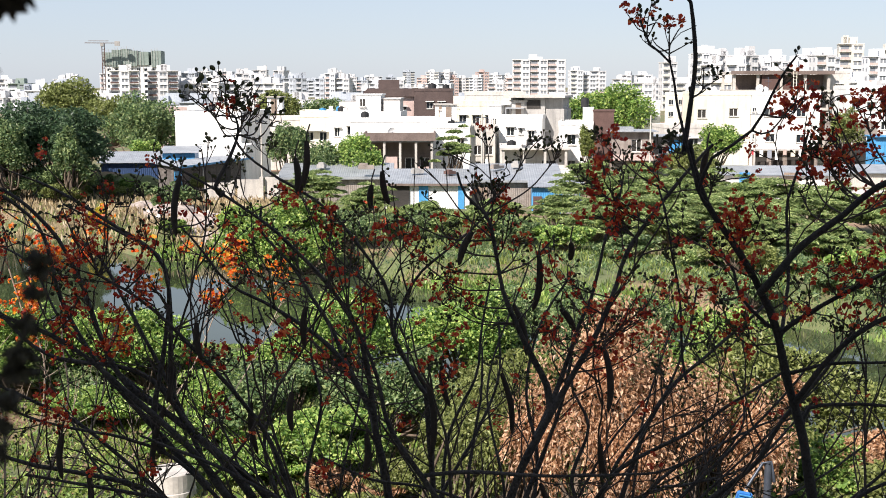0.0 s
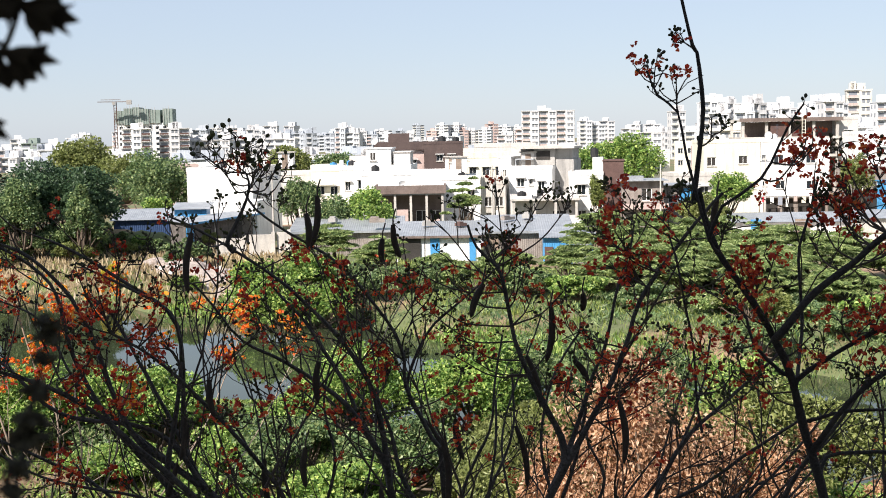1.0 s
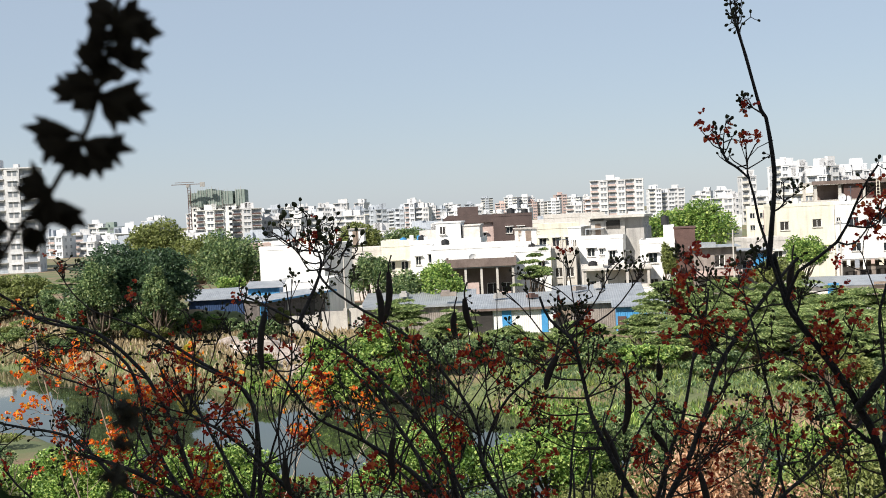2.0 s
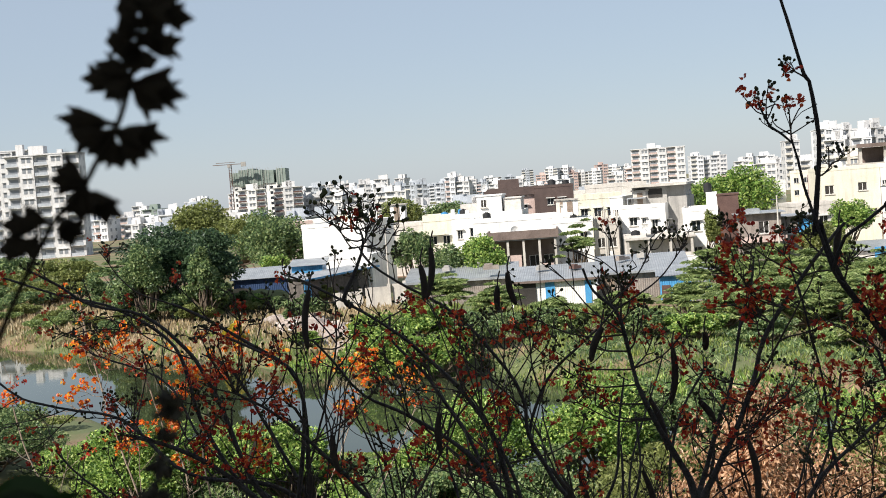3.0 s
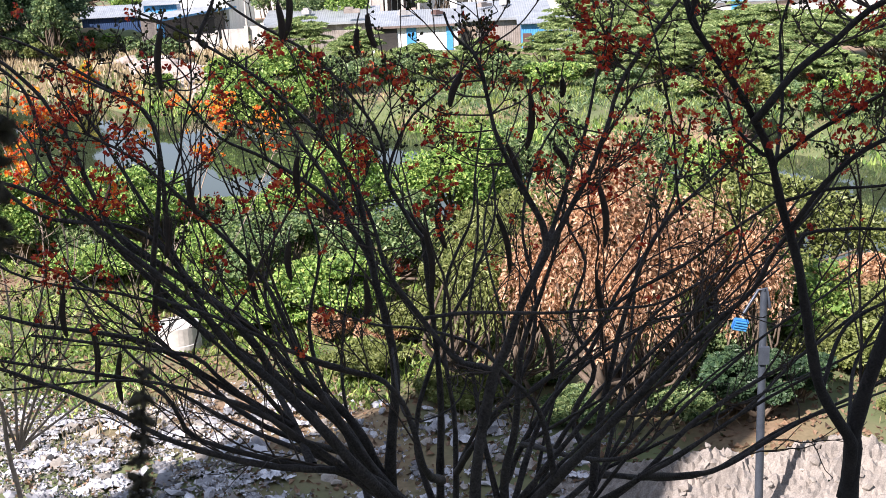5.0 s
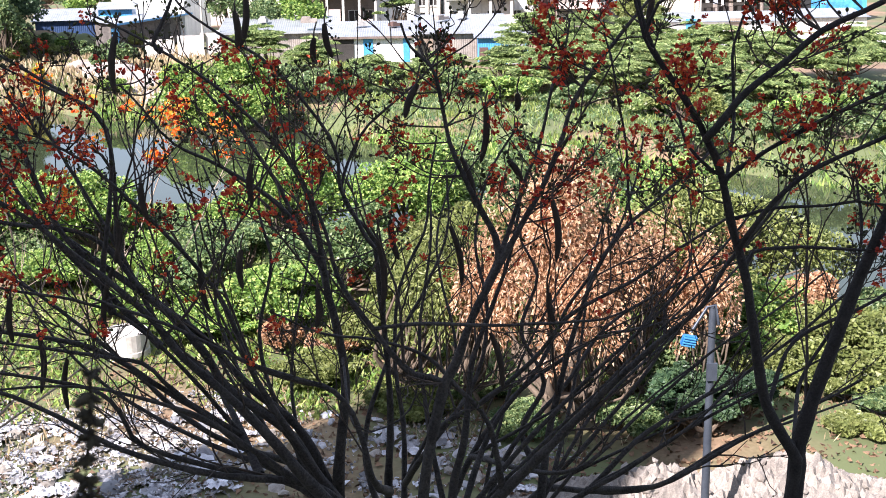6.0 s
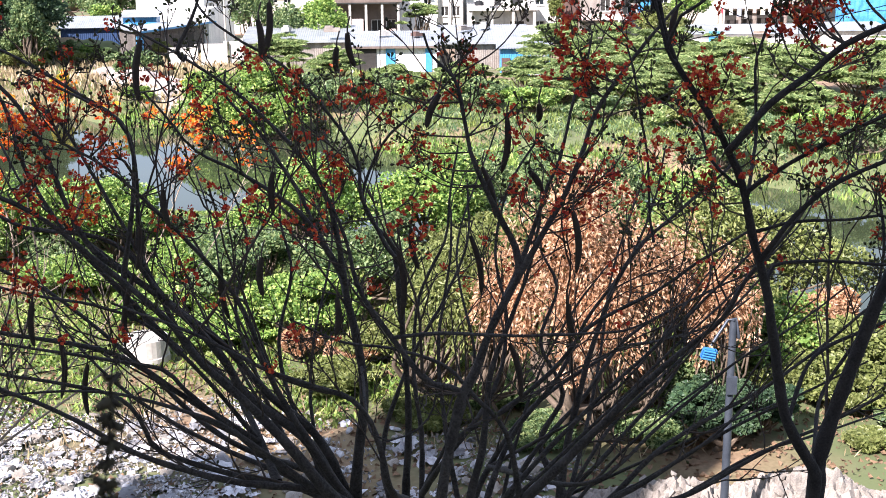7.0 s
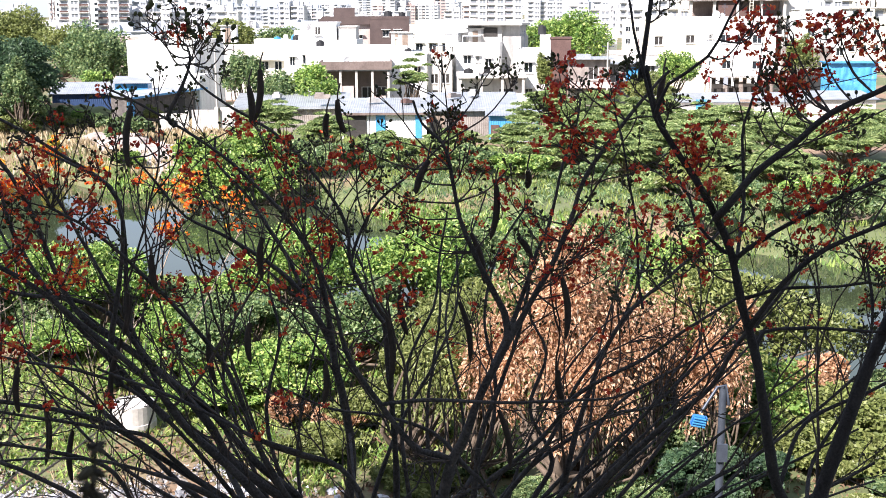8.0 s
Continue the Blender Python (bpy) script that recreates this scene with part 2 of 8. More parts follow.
class Pile:
    """Collects boxes and other pieces into one mesh."""

    def __init__(self):
        self.v, self.f = [], []

    def box(self, x0, y0, z0, x1, y1, z1):
        k = len(self.v)
        self.v += [(x, y, z) for z in (z0, z1) for x, y in ((x0, y0), (x1, y0), (x1, y1), (x0, y1))]
        self.f += [tuple(k + i for i in q) for q in ((3, 2, 1, 0), (4, 5, 6, 7), (0, 1, 5, 4), (1, 2, 6, 5), (2, 3, 7, 6), (3, 0, 4, 7))]

    def quad(self, *pts):
        k = len(self.v)
        self.v += list(pts)
        self.f.append(tuple(range(k, k + len(pts))))

    def drum(self, x, y, z0, z1, r, sides=12):
        k = len(self.v)
        for z in (z0, z1):
            self.v += [(x + r * math.cos(2 * math.pi * i / sides), y + r * math.sin(2 * math.pi * i / sides), z) for i in range(sides)]
        self.f += [(k + i, k + (i + 1) % sides, k + sides + (i + 1) % sides, k + sides + i) for i in range(sides)]
        self.f += [tuple(k + sides + i for i in range(sides)), tuple(k + i for i in reversed(range(sides)))]

    def mesh(self, name, material):
        return mesh_of(name, self.v, self.f, material)


def smooth_line(pts, step):
    """Points at about even steps along a smooth curve through pts."""
    P = np.asarray(pts, dtype=float)
    Q = np.vstack([2 * P[0] - P[1], P, 2 * P[-1] - P[-2]])
    out = []
    for i in range(len(P) - 1):
        a, b, c, d = Q[i:i + 4]
        n = max(2, int(np.linalg.norm(c - b) / step))
        for u in np.arange(n) / n:
            out.append(0.5 * (2 * b + (c - a) * u + (2 * a - 5 * b + 4 * c - d) * u * u + (3 * b - a - 3 * c + d) * u ** 3))
    out.append(P[-1])
    return np.array(out)


def tube(pts, radii, sides=8):
    """Vertices and quads of a tapered tube along pts."""
    P = np.asarray(pts, dtype=float)
    T = np.gradient(P, axis=0)
    T /= np.linalg.norm(T, axis=1)[:, None] + 1e-9
    ref = np.array((0.31, 0.95, 0.05)) if abs(T[0] @ np.array((0.31, 0.95, 0.05))) < 0.9 else np.array((1.0, 0, 0))
    A = np.cross(T, ref)
    A /= np.linalg.norm(A, axis=1)[:, None] + 1e-9
    B = np.cross(T, A)
    ang = np.arange(sides) * 2 * math.pi / sides
    R = np.asarray(radii, dtype=float)[:, None, None]
    V = P[:, None, :] + R * (np.cos(ang)[None, :, None] * A[:, None, :] + np.sin(ang)[None, :, None] * B[:, None, :])
    n = len(P)
    i, j = np.meshgrid(np.arange(n - 1), np.arange(sides), indexing="ij")
    a, b = i * sides + j, i * sides + (j + 1) % sides
    return V.reshape(-1, 3), np.stack([a, b, b + sides, a + sides], -1).reshape(-1, 4)


def join(chunks):
    V, Fc, k = [], [], 0
    for v, f in chunks:
        V.append(v)
        Fc.append(f + k)
        k += len(v)
    return np.concatenate(V), np.concatenate(Fc)


def petal_cloud(centres, ways, length, width, rng, cup=0.25):
    """Like leaf_cloud, but round: six corners to a petal or bud."""
    n = len(centres)
    u = ways / (np.linalg.norm(ways, axis=1)[:, None] + 1e-9)
    v = np.cross(u, rng.normal(size=(n, 3)))
    v /= np.linalg.norm(v, axis=1)[:, None] + 1e-9
    w = np.cross(u, v)
    s = rng.uniform(0.65, 1.3, (n, 1))
    a, b, c = u * s * length * 0.5, v * s * width * 0.5, w * s * width * cup
    V = np.stack([centres - a, centres - 0.45 * a + 0.8 * b + c, centres + 0.45 * a + b + c, centres + a, centres + 0.45 * a - b + c, centres - 0.45 * a - 0.8 * b + c], 1).reshape(-1, 3)
    k = np.arange(n)[:, None] * 6
    faces = np.concatenate([k + np.array([[0, 1, 5]]), k + np.array([[1, 2, 4]]), k + np.array([[1, 4, 5]]), k + np.array([[2, 3, 4]])], 1).reshape(-1, 3)
    return V, faces


def berry_cloud(centres, ways, length, rng):
    """Small egg-shaped buds at centres, drawn out along ways."""
    n = len(centres)
    u = ways / (np.linalg.norm(ways, axis=1)[:, None] + 1e-9)
    v = np.cross(u, rng.normal(size=(n, 3)))
    v /= np.linalg.norm(v, axis=1)[:, None] + 1e-9
    w = np.cross(u, v)
    half = length[:, None] * 0.5
    rows = [centres - u * half]
    for along, out in ((-0.55, 0.52), (0.25, 0.72), (0.8, 0.40)):
        for k in range(5):
            rows.append(centres + u * half * along + (v * math.cos(k * 1.2566) + w * math.sin(k * 1.2566)) * half * out)
    rows.append(centres + u * half)
    V = np.stack(rows, 1).reshape(-1, 3)
    f = []
    for k in range(5):
        q = (k + 1) % 5
        f += [(0, 1 + q, 1 + k), (11 + k, 11 + q, 16)]
        for r in (0, 5):
            f += [(1 + r + k, 1 + r + q, 6 + r + q), (1 + r + k, 6 + r + q, 6 + r + k)]
    return V, (np.arange(n)[:, None, None] * 17 + np.array(f)[None]).reshape(-1, 3)


def leaf_cloud(centres, ways, length, width, rng, fold=0.25):
    """Small folded leaves at centres, drawn out along ways."""
    n = len(centres)
    u = ways / (np.linalg.norm(ways, axis=1)[:, None] + 1e-9)
    r = rng.normal(size=(n, 3))
    v = np.cross(u, r)
    v /= np.linalg.norm(v, axis=1)[:, None] + 1e-9
    w = np.cross(u, v)
    s = rng.uniform(0.6, 1.35, (n, 1))
    a, b = u * s * length * 0.5, v * s * width * 0.5
    up = w * s * width * fold
    V = np.stack([centres - a, centres + b + up, centres + a, centres - b + up], 1).reshape(-1, 3)
    k = np.arange(n)[:, None] * 4
    faces = np.concatenate([k + np.array([[0, 1, 2]]), k + np.array([[0, 2, 3]])], 1).reshape(-1, 3)
    return V, faces


# ---- ground, river ----
RIVER = (0.59, 0.80)          # the way across the river, on the plan
NEAR_BANK, FAR_BANK, WATER_Z = 42.5, 61.5, -1.5


def step(a, b, x):
    u = np.clip((x - a) / (b - a), 0, 1)
    return u * u * (3 - 2 * u)


def ground_z(x, y):
    s = RIVER[0] * np.asarray(x, dtype=float) + RIVER[1] * np.asarray(y, dtype=float)
    s = s + 1.2 * np.sin(np.asarray(x) * 0.21) + 0.7 * np.sin(np.asarray(x) * 0.53 + 1.3)
    cut = step(NEAR_BANK - 5.5, NEAR_BANK + 1.5, s) * (1 - step(FAR_BANK - 1.5, FAR_BANK + 6, s))
    lumps = 0.10 * np.sin(x * 0.9 + y * 0.35) * np.sin(y * 0.7 - x * 0.2) + 0.06 * np.sin(x * 2.3 + 1.0) * np.sin(y * 1.9)
    far = np.clip(1 - np.asarray(y) / 140, 0, 1)
    return -2.9 * cut + lumps * far


def ground_sheet():
    gx = np.sinh(np.linspace(-5.6, 5.6, 240)) / np.sinh(5.6) * 3600
    gy = np.concatenate([np.linspace(-60, 0, 12)[:-1], np.linspace(0, 130, 200), 130 * np.exp(np.linspace(0, 3.55, 60))[1:]])
    X, Y = np.meshgrid(gx, gy)
    Z = ground_z(X, Y)
    n, k = X.shape
    i, j = np.meshgrid(np.arange(n - 1), np.arange(k - 1), indexing="ij")
    a = i * k + j
    me = mesh_of("ground", np.stack([X, Y, Z], -1).reshape(-1, 3), np.stack([a, a + 1, a + k + 1, a + k], -1).reshape(-1, 4), soil, True)
    tagged(put("ground", me), "dry brown earth with green scrub and trodden paths", "ground", kind="structure")


def earth():
    m = surface("earth", (0.14, 0.085, 0.05), (0.31, 0.205, 0.13), 0.25, 0.95, 0.5, fine=30)
    n, l = m.node_tree.nodes, m.node_tree.links
    b = n["Principled BSDF"]
    base = b.inputs["Base Color"].links[0].from_socket
    co, patch = n.new("ShaderNodeTexCoord"), n.new("ShaderNodeTexNoise")
    patch.inputs["Scale"].default_value, patch.inputs["Detail"].default_value = 0.11, 6
    l.new(co.outputs["Object"], patch.inputs["Vector"])
    pick = n.new("ShaderNodeValToRGB")
    pick.color_ramp.elements[0].position, pick.color_ramp.elements[1].position = 0.38, 0.54
    l.new(patch.outputs[0], pick.inputs[0])
    mix = n.new("ShaderNodeMix")
    mix.data_type = "RGBA"
    mix.inputs[7].default_value = (0.105, 0.125, 0.05, 1)
    l.new(pick.outputs[0], mix.inputs[0])
    l.new(base, mix.inputs[6])
    l.new(mix.outputs[2], b.inputs["Base Color"])
    return m


soil = earth()
ground_sheet()


def river():
    along = (RIVER[1], -RIVER[0])
    P = Pile()
    mid = (NEAR_BANK + FAR_BANK) / 2
    pts = []
    for a in np.linspace(-160, 140, 31):
        for h in (-1, 1):
            s = mid + h * 15
            pts.append((RIVER[0] * s / 0.988 + along[0] * a, RIVER[1] * s / 0.988 + along[1] * a, WATER_Z))
    P.v = pts
    P.f = [(2 * i, 2 * i + 1, 2 * i + 3, 2 * i + 2) for i in range(30)]
    tagged(put("water", P.mesh("water", WATER)), "still murky river water reflecting the sky", "river", kind="structure")


river()


# ---- the house that the view is taken from, unseen, shaped to cast shade ----
def shade_home():
    P = Pile()
    P.box(-60, -12, 0, 32, -0.7, 23.5)
    # invented roof slabs, each height set to shape the shade on the heap
    P.box(-60, -4.0, 23.503, -27.203, -0.7, 27.0)
    P.box(-27.2, -4.0, 23.503, -24.8, -0.7, 30.0)
    P.box(-24.797, -2.2, 23.503, -20.8, -0.7, 33.0)
    P.box(-20.797, -1.6, 23.503, -14.6, -0.7, 30.2)
    P.box(-4, -0.697, 10.3, 4, 1.9, 10.5)
    tagged(put("wall_home", P.mesh("wall_home", PALE)), "plain plastered apartment house wall, unseen, with slabs added for shade", "wall", kind="structure")


shade_home()


# ---- houses across the river ----
def facade(P, w, h, holes, deep=0.22):
    """A wall from (0,0) to (w,h) in its own plane, with holes (x, z, width, height) that go in by deep."""
    xs = sorted({0.0, w, *[q[0] for q in holes], *[q[0] + q[2] for q in holes]})
    zs = sorted({0.0, h, *[q[1] for q in holes], *[q[1] + q[3] for q in holes]})
    inside = lambda x, z: any(q[0] < x < q[0] + q[2] and q[1] < z < q[1] + q[3] for q in holes)
    for x0, x1 in zip(xs, xs[1:]):
        for z0, z1 in zip(zs, zs[1:]):
            if not inside((x0 + x1) / 2, (z0 + z1) / 2):
                P.quad((x0, 0, z0), (x1, 0, z0), (x1, 0, z1), (x0, 0, z1))
    for x, z, a, b in holes:
        P.quad((x, 0, z), (x, deep, z), (x, deep, z + b), (x, 0, z + b))
        P.quad((x + a, 0, z), (x + a, 0, z + b), (x + a, deep, z + b), (x + a, deep, z))
        P.quad((x, 0, z), (x + a, 0, z), (x + a, deep, z), (x, deep, z))
        P.quad((x, 0, z + b), (x, deep, z + b), (x + a, deep, z + b), (x + a, 0, z + b))


window_kinds = {}


def window_parts(parent, m, a, b, pane, shade=True):
    key = (round(a, 2), round(b, 2), pane.name, shade)
    if key not in window_kinds:
        p, f, s, c = Pile(), Pile(), Pile(), Pile()
        p.box(0.02, 0.16, 0.02, a - 0.02, 0.19, b - 0.02)
        for q in ((0, 0, 0.07, b), (a - 0.07, 0, a, b), (0, 0, a, 0.07), (0, b - 0.07, a, b), (a / 2 - 0.035, 0, a / 2 + 0.035, b)):
            f.box(q[0], 0.10, q[1], q[2], 0.15, q[3])
        s.box(-0.1, -0.12, -0.10, a + 0.1, 0.10, -0.005)
        c.box(-0.18, -0.45, b + 0.02, a + 0.18, 0.0, b + 0.12)
        window_kinds[key] = (p.mesh("pane", pane), f.mesh("frame", WHITE), s.mesh("sill", CONCRETE), c.mesh("shade_ledge", WHITE))
    me = window_kinds[key]
    win = put("window", me[0], parent, m)
    put("frame", me[1], win)
    put("sill", me[2], win)
    if shade:
        put("shade_ledge", me[3], win)


def house(name, label, x, y, turn, w, d, h, wall, front=(), side=(), z0=0.0, parapet=0.7, trim=None, pane=GLASS, shade=True, category="house", left=()):
    """A flat-roofed house: x, y is the front's left corner, turned about the height. front, side (right), left: (x, z, width, height) of windows."""
    top = thing(name, pose(x, y, z0, 0, 0, turn), label, category)
    P = Pile()
    facade(P, w, h, front)
    for holes, length, m in ((side, d, pose(w, 0, 0, 0, 0, 90)), (left, d, pose(0, d, 0, 0, 0, -90)), ((), w, pose(w, d, 0, 0, 0, 180))):
        Q = Pile()
        facade(Q, length, h, holes)
        k = len(P.v)
        P.v += [tuple(m @ Vector(v)) for v in Q.v]
        P.f += [tuple(k + i for i in q) for q in Q.f]
    put("wall", P.mesh("wall", wall), top)
    R = Pile()
    R.box(0.01, 0.01, h - 0.02, w - 0.01, d - 0.01, h + 0.12)
    if parapet:
        for b in ((-0.05, -0.05, w + 0.05, 0.13), (-0.05, d - 0.13, w + 0.05, d + 0.05), (-0.05, 0.13, 0.13, d - 0.13), (w - 0.13, 0.13, w + 0.05, d - 0.13)):
            R.box(b[0], b[1], h + 0.004, b[2], b[3], h + parapet)
    put("roof", R.mesh("roof", trim or wall), top)
    for q in front:
        window_parts(top, pose(q[0], 0, q[1]), q[2], q[3], pane, shade)
    for q in side:
        window_parts(top, pose(w, 0, 0, 0, 0, 90) @ pose(q[0], 0, q[1]), q[2], q[3], pane, shade)
    for q in left:
        window_parts(top, pose(0, d, 0, 0, 0, -90) @ pose(q[0], 0, q[1]), q[2], q[3], pane, shade)
    return top


def extra(top, name, material, *boxes, label=""):
    P = Pile()
    for b in boxes:
        P.box(*b)
    return put(name, P.mesh(name, material), top, label=label)


def roof_tank(x, y, z, material, label, r=0.55, h=1.1):
    t = thing("water_tank", pose(x, y, z), label, "tank", "roof tanks")
    P = Pile()
    P.drum(0, 0, 0, h * 0.82, r, 16)
    put("body", P.mesh("body", material), t)
    Q = Pile()
    Q.drum(0, 0, h * 0.82, h * 0.92, r * 0.75, 16)
    Q.drum(0, 0, h * 0.92, h, r * 0.35, 12)
    put("lid", Q.mesh("lid", material), t)


def rows_of(x0, dx, nx, z0, dz, nz, a, b):
    return [(x0 + i * dx, z0 + k * dz, a, b) for i in range(nx) for k in range(nz)]


# white hall with a blank wall
hall = house("hall", "large white rendered hall with a blank front wall", -32.9, 150, -9, 8.4, 12, 8.3, WHITE, side=((2, 4, 1.2, 1.2), (7, 4, 1.2, 1.2)), parapet=0.5)
house("annexe", "low white rendered annexe in front of the hall", -29.6, 143.5, -4, 6.4, 5.0, 4.5, WHITE, front=((0.8, 2.4, 0.7, 0.9), (2.4, 2.4, 0.7, 0.9), (4.6, 1.0, 1.0, 1.4)), parapet=0.4)
gatehouse = house("gatehouse", "small grey cement gatehouse with a flat slab roof", -32.2, 142.5, 2, 2.2, 3, 4.0, GREY, front=((0.6, 1.6, 0.9, 1.3),), parapet=0, pane=ROOM_SHADE, shade=False, category="gatehouse")
extra(gatehouse, "slab", CONCRETE, (-0.5, -0.6, 4.13, 2.7, 3.3, 4.35))
# cream and white houses
yellow_house = house("house", "pale yellow plastered house with a roof parapet", -19.4, 166, 3, 4.3, 8, 7.6, CREAM, front=((0.8, 4.4, 1.0, 1.2), (2.6, 4.4, 1.0, 1.2)), parapet=0.9)
extra(yellow_house, "balcony", CREAM, (-1.0, -1.0, 5.75, 3.0, -0.01, 5.9), (-1.0, -1.0, 5.9, 3.0, -0.9, 6.6))
roof_tank(-16.6, 169, 7.7, BLUE, "blue plastic water tank on a roof")
white_house = house("house", "white rendered house with a stepped roof terrace", -14.9, 160, -3, 9.4, 10, 7.9, WHITE, front=((0.7, 5.2, 0.7, 1.2), (2.4, 5.4, 0.9, 1.2)), side=((2, 5, 1, 1.2),), parapet=0.6)
extra(white_house, "stair_room", WHITE, (3.4, 1.3, 8.02, 6.7, 6.5, 10.6), (3.25, 1.15, 10.6, 6.85, 6.7, 10.78))
# plaster duller than the stair room, painting this room's shade
extra(white_house, "side_room", PALE, (6.9, 1.8, 8.02, 9.2, 6.6, 10.1), (6.88, 1.6, 10.1, 9.35, 6.8, 10.26))
extra(white_house, "corner_post", WHITE, (0.0, 0.0, 8.52, 0.5, 0.5, 9.2))
extra(white_house, "corner_post", WHITE, (1.9, 0.0, 8.52, 2.4, 0.5, 8.95))
extra(white_house, "low_room", PALE, (0.9, 3.2, 8.02, 3.2, 7.0, 9.7))
roof_tank(-14.0, 166.4, 8.02, BLUE, "blue plastic water tank on a roof terrace", 0.5, 1.1)
window_parts(white_house, pose(3.9, 1.12, 9.1), 0.8, 1.1, ROOM_SHADE, False)
house("house", "low white rendered house with a long flat roof", -11.6, 153, 2, 12.6, 6, 7.3, WHITE, front=((3.2, 4.4, 0.9, 1.1), (8.6, 4.6, 1.0, 1.0)), parapet=0.6)
# brown clad house
brown_house = house("house", "three-storey house clad in dark brown panels", -4.3, 184, 2, 5.9, 8, 11.0, BROWN, front=rows_of(1.9, 1.75, 2, 5.1, 3.3, 2, 0.95, 1.0), parapet=0.4, trim=BROWN)
extra(brown_house, "wing", PINK, (-7.4, 0.8, 0, -0.01, 8, 10.2))
extra(brown_house, "wing_roof", BROWN, (-7.6, 0.2, 10.2, -0.01, 8.1, 11.4), (-5.4, 2.5, 11.4, -2.2, 5.5, 12.7))
for i in range(3):
    window_parts(brown_house, pose(-5.2 + i * 1.6, 0.62, 7.2), 0.9, 1.5, ROOM_SHADE, True)
extra(brown_house, "balcony", GREY, (-5.6, -0.9, 5.2, -0.2, 0.79, 5.4), (-5.6, -0.9, 5.4, -0.2, -0.8, 6.3))
# long house with a brown parapet and an open front, wall darkened as porch shade
long_house = house("house", "low house with a brown parapet and an open front porch", -9.2, 149, 1, 8.0, 6, 5.0, DKBROWN, front=((0.5, 1.3, 1.7, 2.0), (2.8, 0.2, 1.1, 2.9), (4.6, 1.3, 1.5, 1.8), (6.4, 0.3, 1.2, 2.8)), parapet=0, pane=ROOM_SHADE, shade=False)
extra(long_house, "parapet", DKBROWN, (-0.3, -3.6, 5.3, 8.3, -3.42, 6.3), (-0.3, -3.42, 5.3, -0.12, 3.0, 6.3), (8.12, -3.42, 5.3, 8.3, 3.0, 6.3))
extra(long_house, "roof_slab", GREY, (-0.1, -3.4, 5.14, 8.1, 6.2, 5.4))
for i in range(5):
    extra(long_house, "column", CONCRETE, (0.1 + i * 1.9, -3.3, 0, 0.38 + i * 1.9, -3.0, 5.13))
extra(long_house, "porch_wall", PINK, (2.3, -3.2, 0, 3.7, -3.05, 3.4))
extra(long_house, "porch_wall", PINK, (6.0, -3.2, 0, 7.5, -3.05, 2.2))
house("house", "white rendered house with a plain front", -1.6, 152, 0, 5.0, 7, 6.6, WHITE, front=((3.4, 4.2, 0.9, 1.2),), parapet=0.6)
beige = house("house", "unfinished beige concrete house with bare columns", 3.5, 153, -3, 3.2, 7, 6.0, CONCRETE, front=((0.4, 3.2, 1.0, 1.2), (1.8, 3.2, 1.0, 1.2), (0.6, 0.4, 1.6, 2.0)), parapet=0.8, pane=ROOM_SHADE, shade=False)
for i in range(3):
    extra(beige, "column", CONCRETE, (0.05 + i * 1.4, -0.35, 0, 0.3 + i * 1.4, -0.02, 7.6))
# white house with a grey upper floor
mixed = house("house", "white three-storey house with an unpainted grey top floor", 7.2, 156, -14, 5.6, 9, 7.7, WHITE, front=((1.0, 5.5, 1.0, 1.1), (2.6, 5.7, 0.5, 0.8), (3.8, 5.2, 0.8, 1.0), (1.1, 2.4, 1.0, 1.1), (3.4, 2.2, 1.4, 1.1)), side=((2.0, 4.8, 1.1, 1.2),), parapet=0.5)
extra(mixed, "rear_block", WHITE, (-1.7, 1.6, 0, -0.01, 9, 9.2), (-1.8, 1.5, 9.2, -0.01, 9.1, 9.34))
window_parts(mixed, pose(-1.2, 1.42, 6.8), 0.6, 0.9, ROOM_SHADE, False)
# added wing whose grey paints the shade on the white house's right side
extra(mixed, "grey_wing", GREY, (5.61, 2.4, 0, 8.0, 9, 8.9))
extra(mixed, "top_floor", GREY, (2.9, 2.2, 7.83, 5.6, 8.4, 10.3), (5.6, 2.6, 8.91, 7.8, 8.4, 10.3), (0.7, 4.5, 7.83, 2.9, 8.4, 10.3))
# dark panels on solid walls paint the shade of open rooms
extra(mixed, "top_opening", ROOM_SHADE, (1.0, 4.42, 8.5, 2.6, 4.49, 10.0))
extra(mixed, "top_opening", ROOM_SHADE, (3.2, 2.12, 8.9, 5.0, 2.19, 10.0))
extra(mixed, "roof_slab", CONCRETE, (0.3, 1.0, 10.31, 8.3, 8.8, 10.6))
extra(mixed, "sheet", TIN, (0.6, 1.2, 8.9, 3.0, 3.4, 9.05), (0.6, 1.2, 8.2, 0.7, 3.4, 8.9))
porch = house("house", "low unfinished house with an open concrete porch", 7.0, 147.5, -2, 8.2, 5, 4.2, PALE, front=((0.7, 0.3, 1.5, 2.6), (3.0, 1.2, 1.2, 1.4), (5.0, 0.3, 1.8, 2.6)), parapet=0.5, pane=ROOM_SHADE, shade=False)
for i in range(4):
    extra(porch, "column", CONCRETE, (0.2 + i * 2.5, -1.6, 0, 0.5 + i * 2.5, -1.3, 4.2))
extra(porch, "porch_roof", CONCRETE, (0, -1.8, 4.2, 8.3, -0.01, 4.4))
compound = thing("compound_wall", pose(5.2, 139.5, 0), "low white painted compound wall", "wall")
extra(compound, "wall", WHITE, (0, 0, 0, 10.6, 0.25, 2.3), (-0.1, -0.05, 2.3, 10.7, 0.3, 2.42))
extra(compound, "pier", WHITE, (-0.3, -0.1, 0, -0.01, 0.35, 3.5))
extra(compound, "pier", WHITE, (10.61, -0.1, 0, 10.95, 0.35, 3.2))
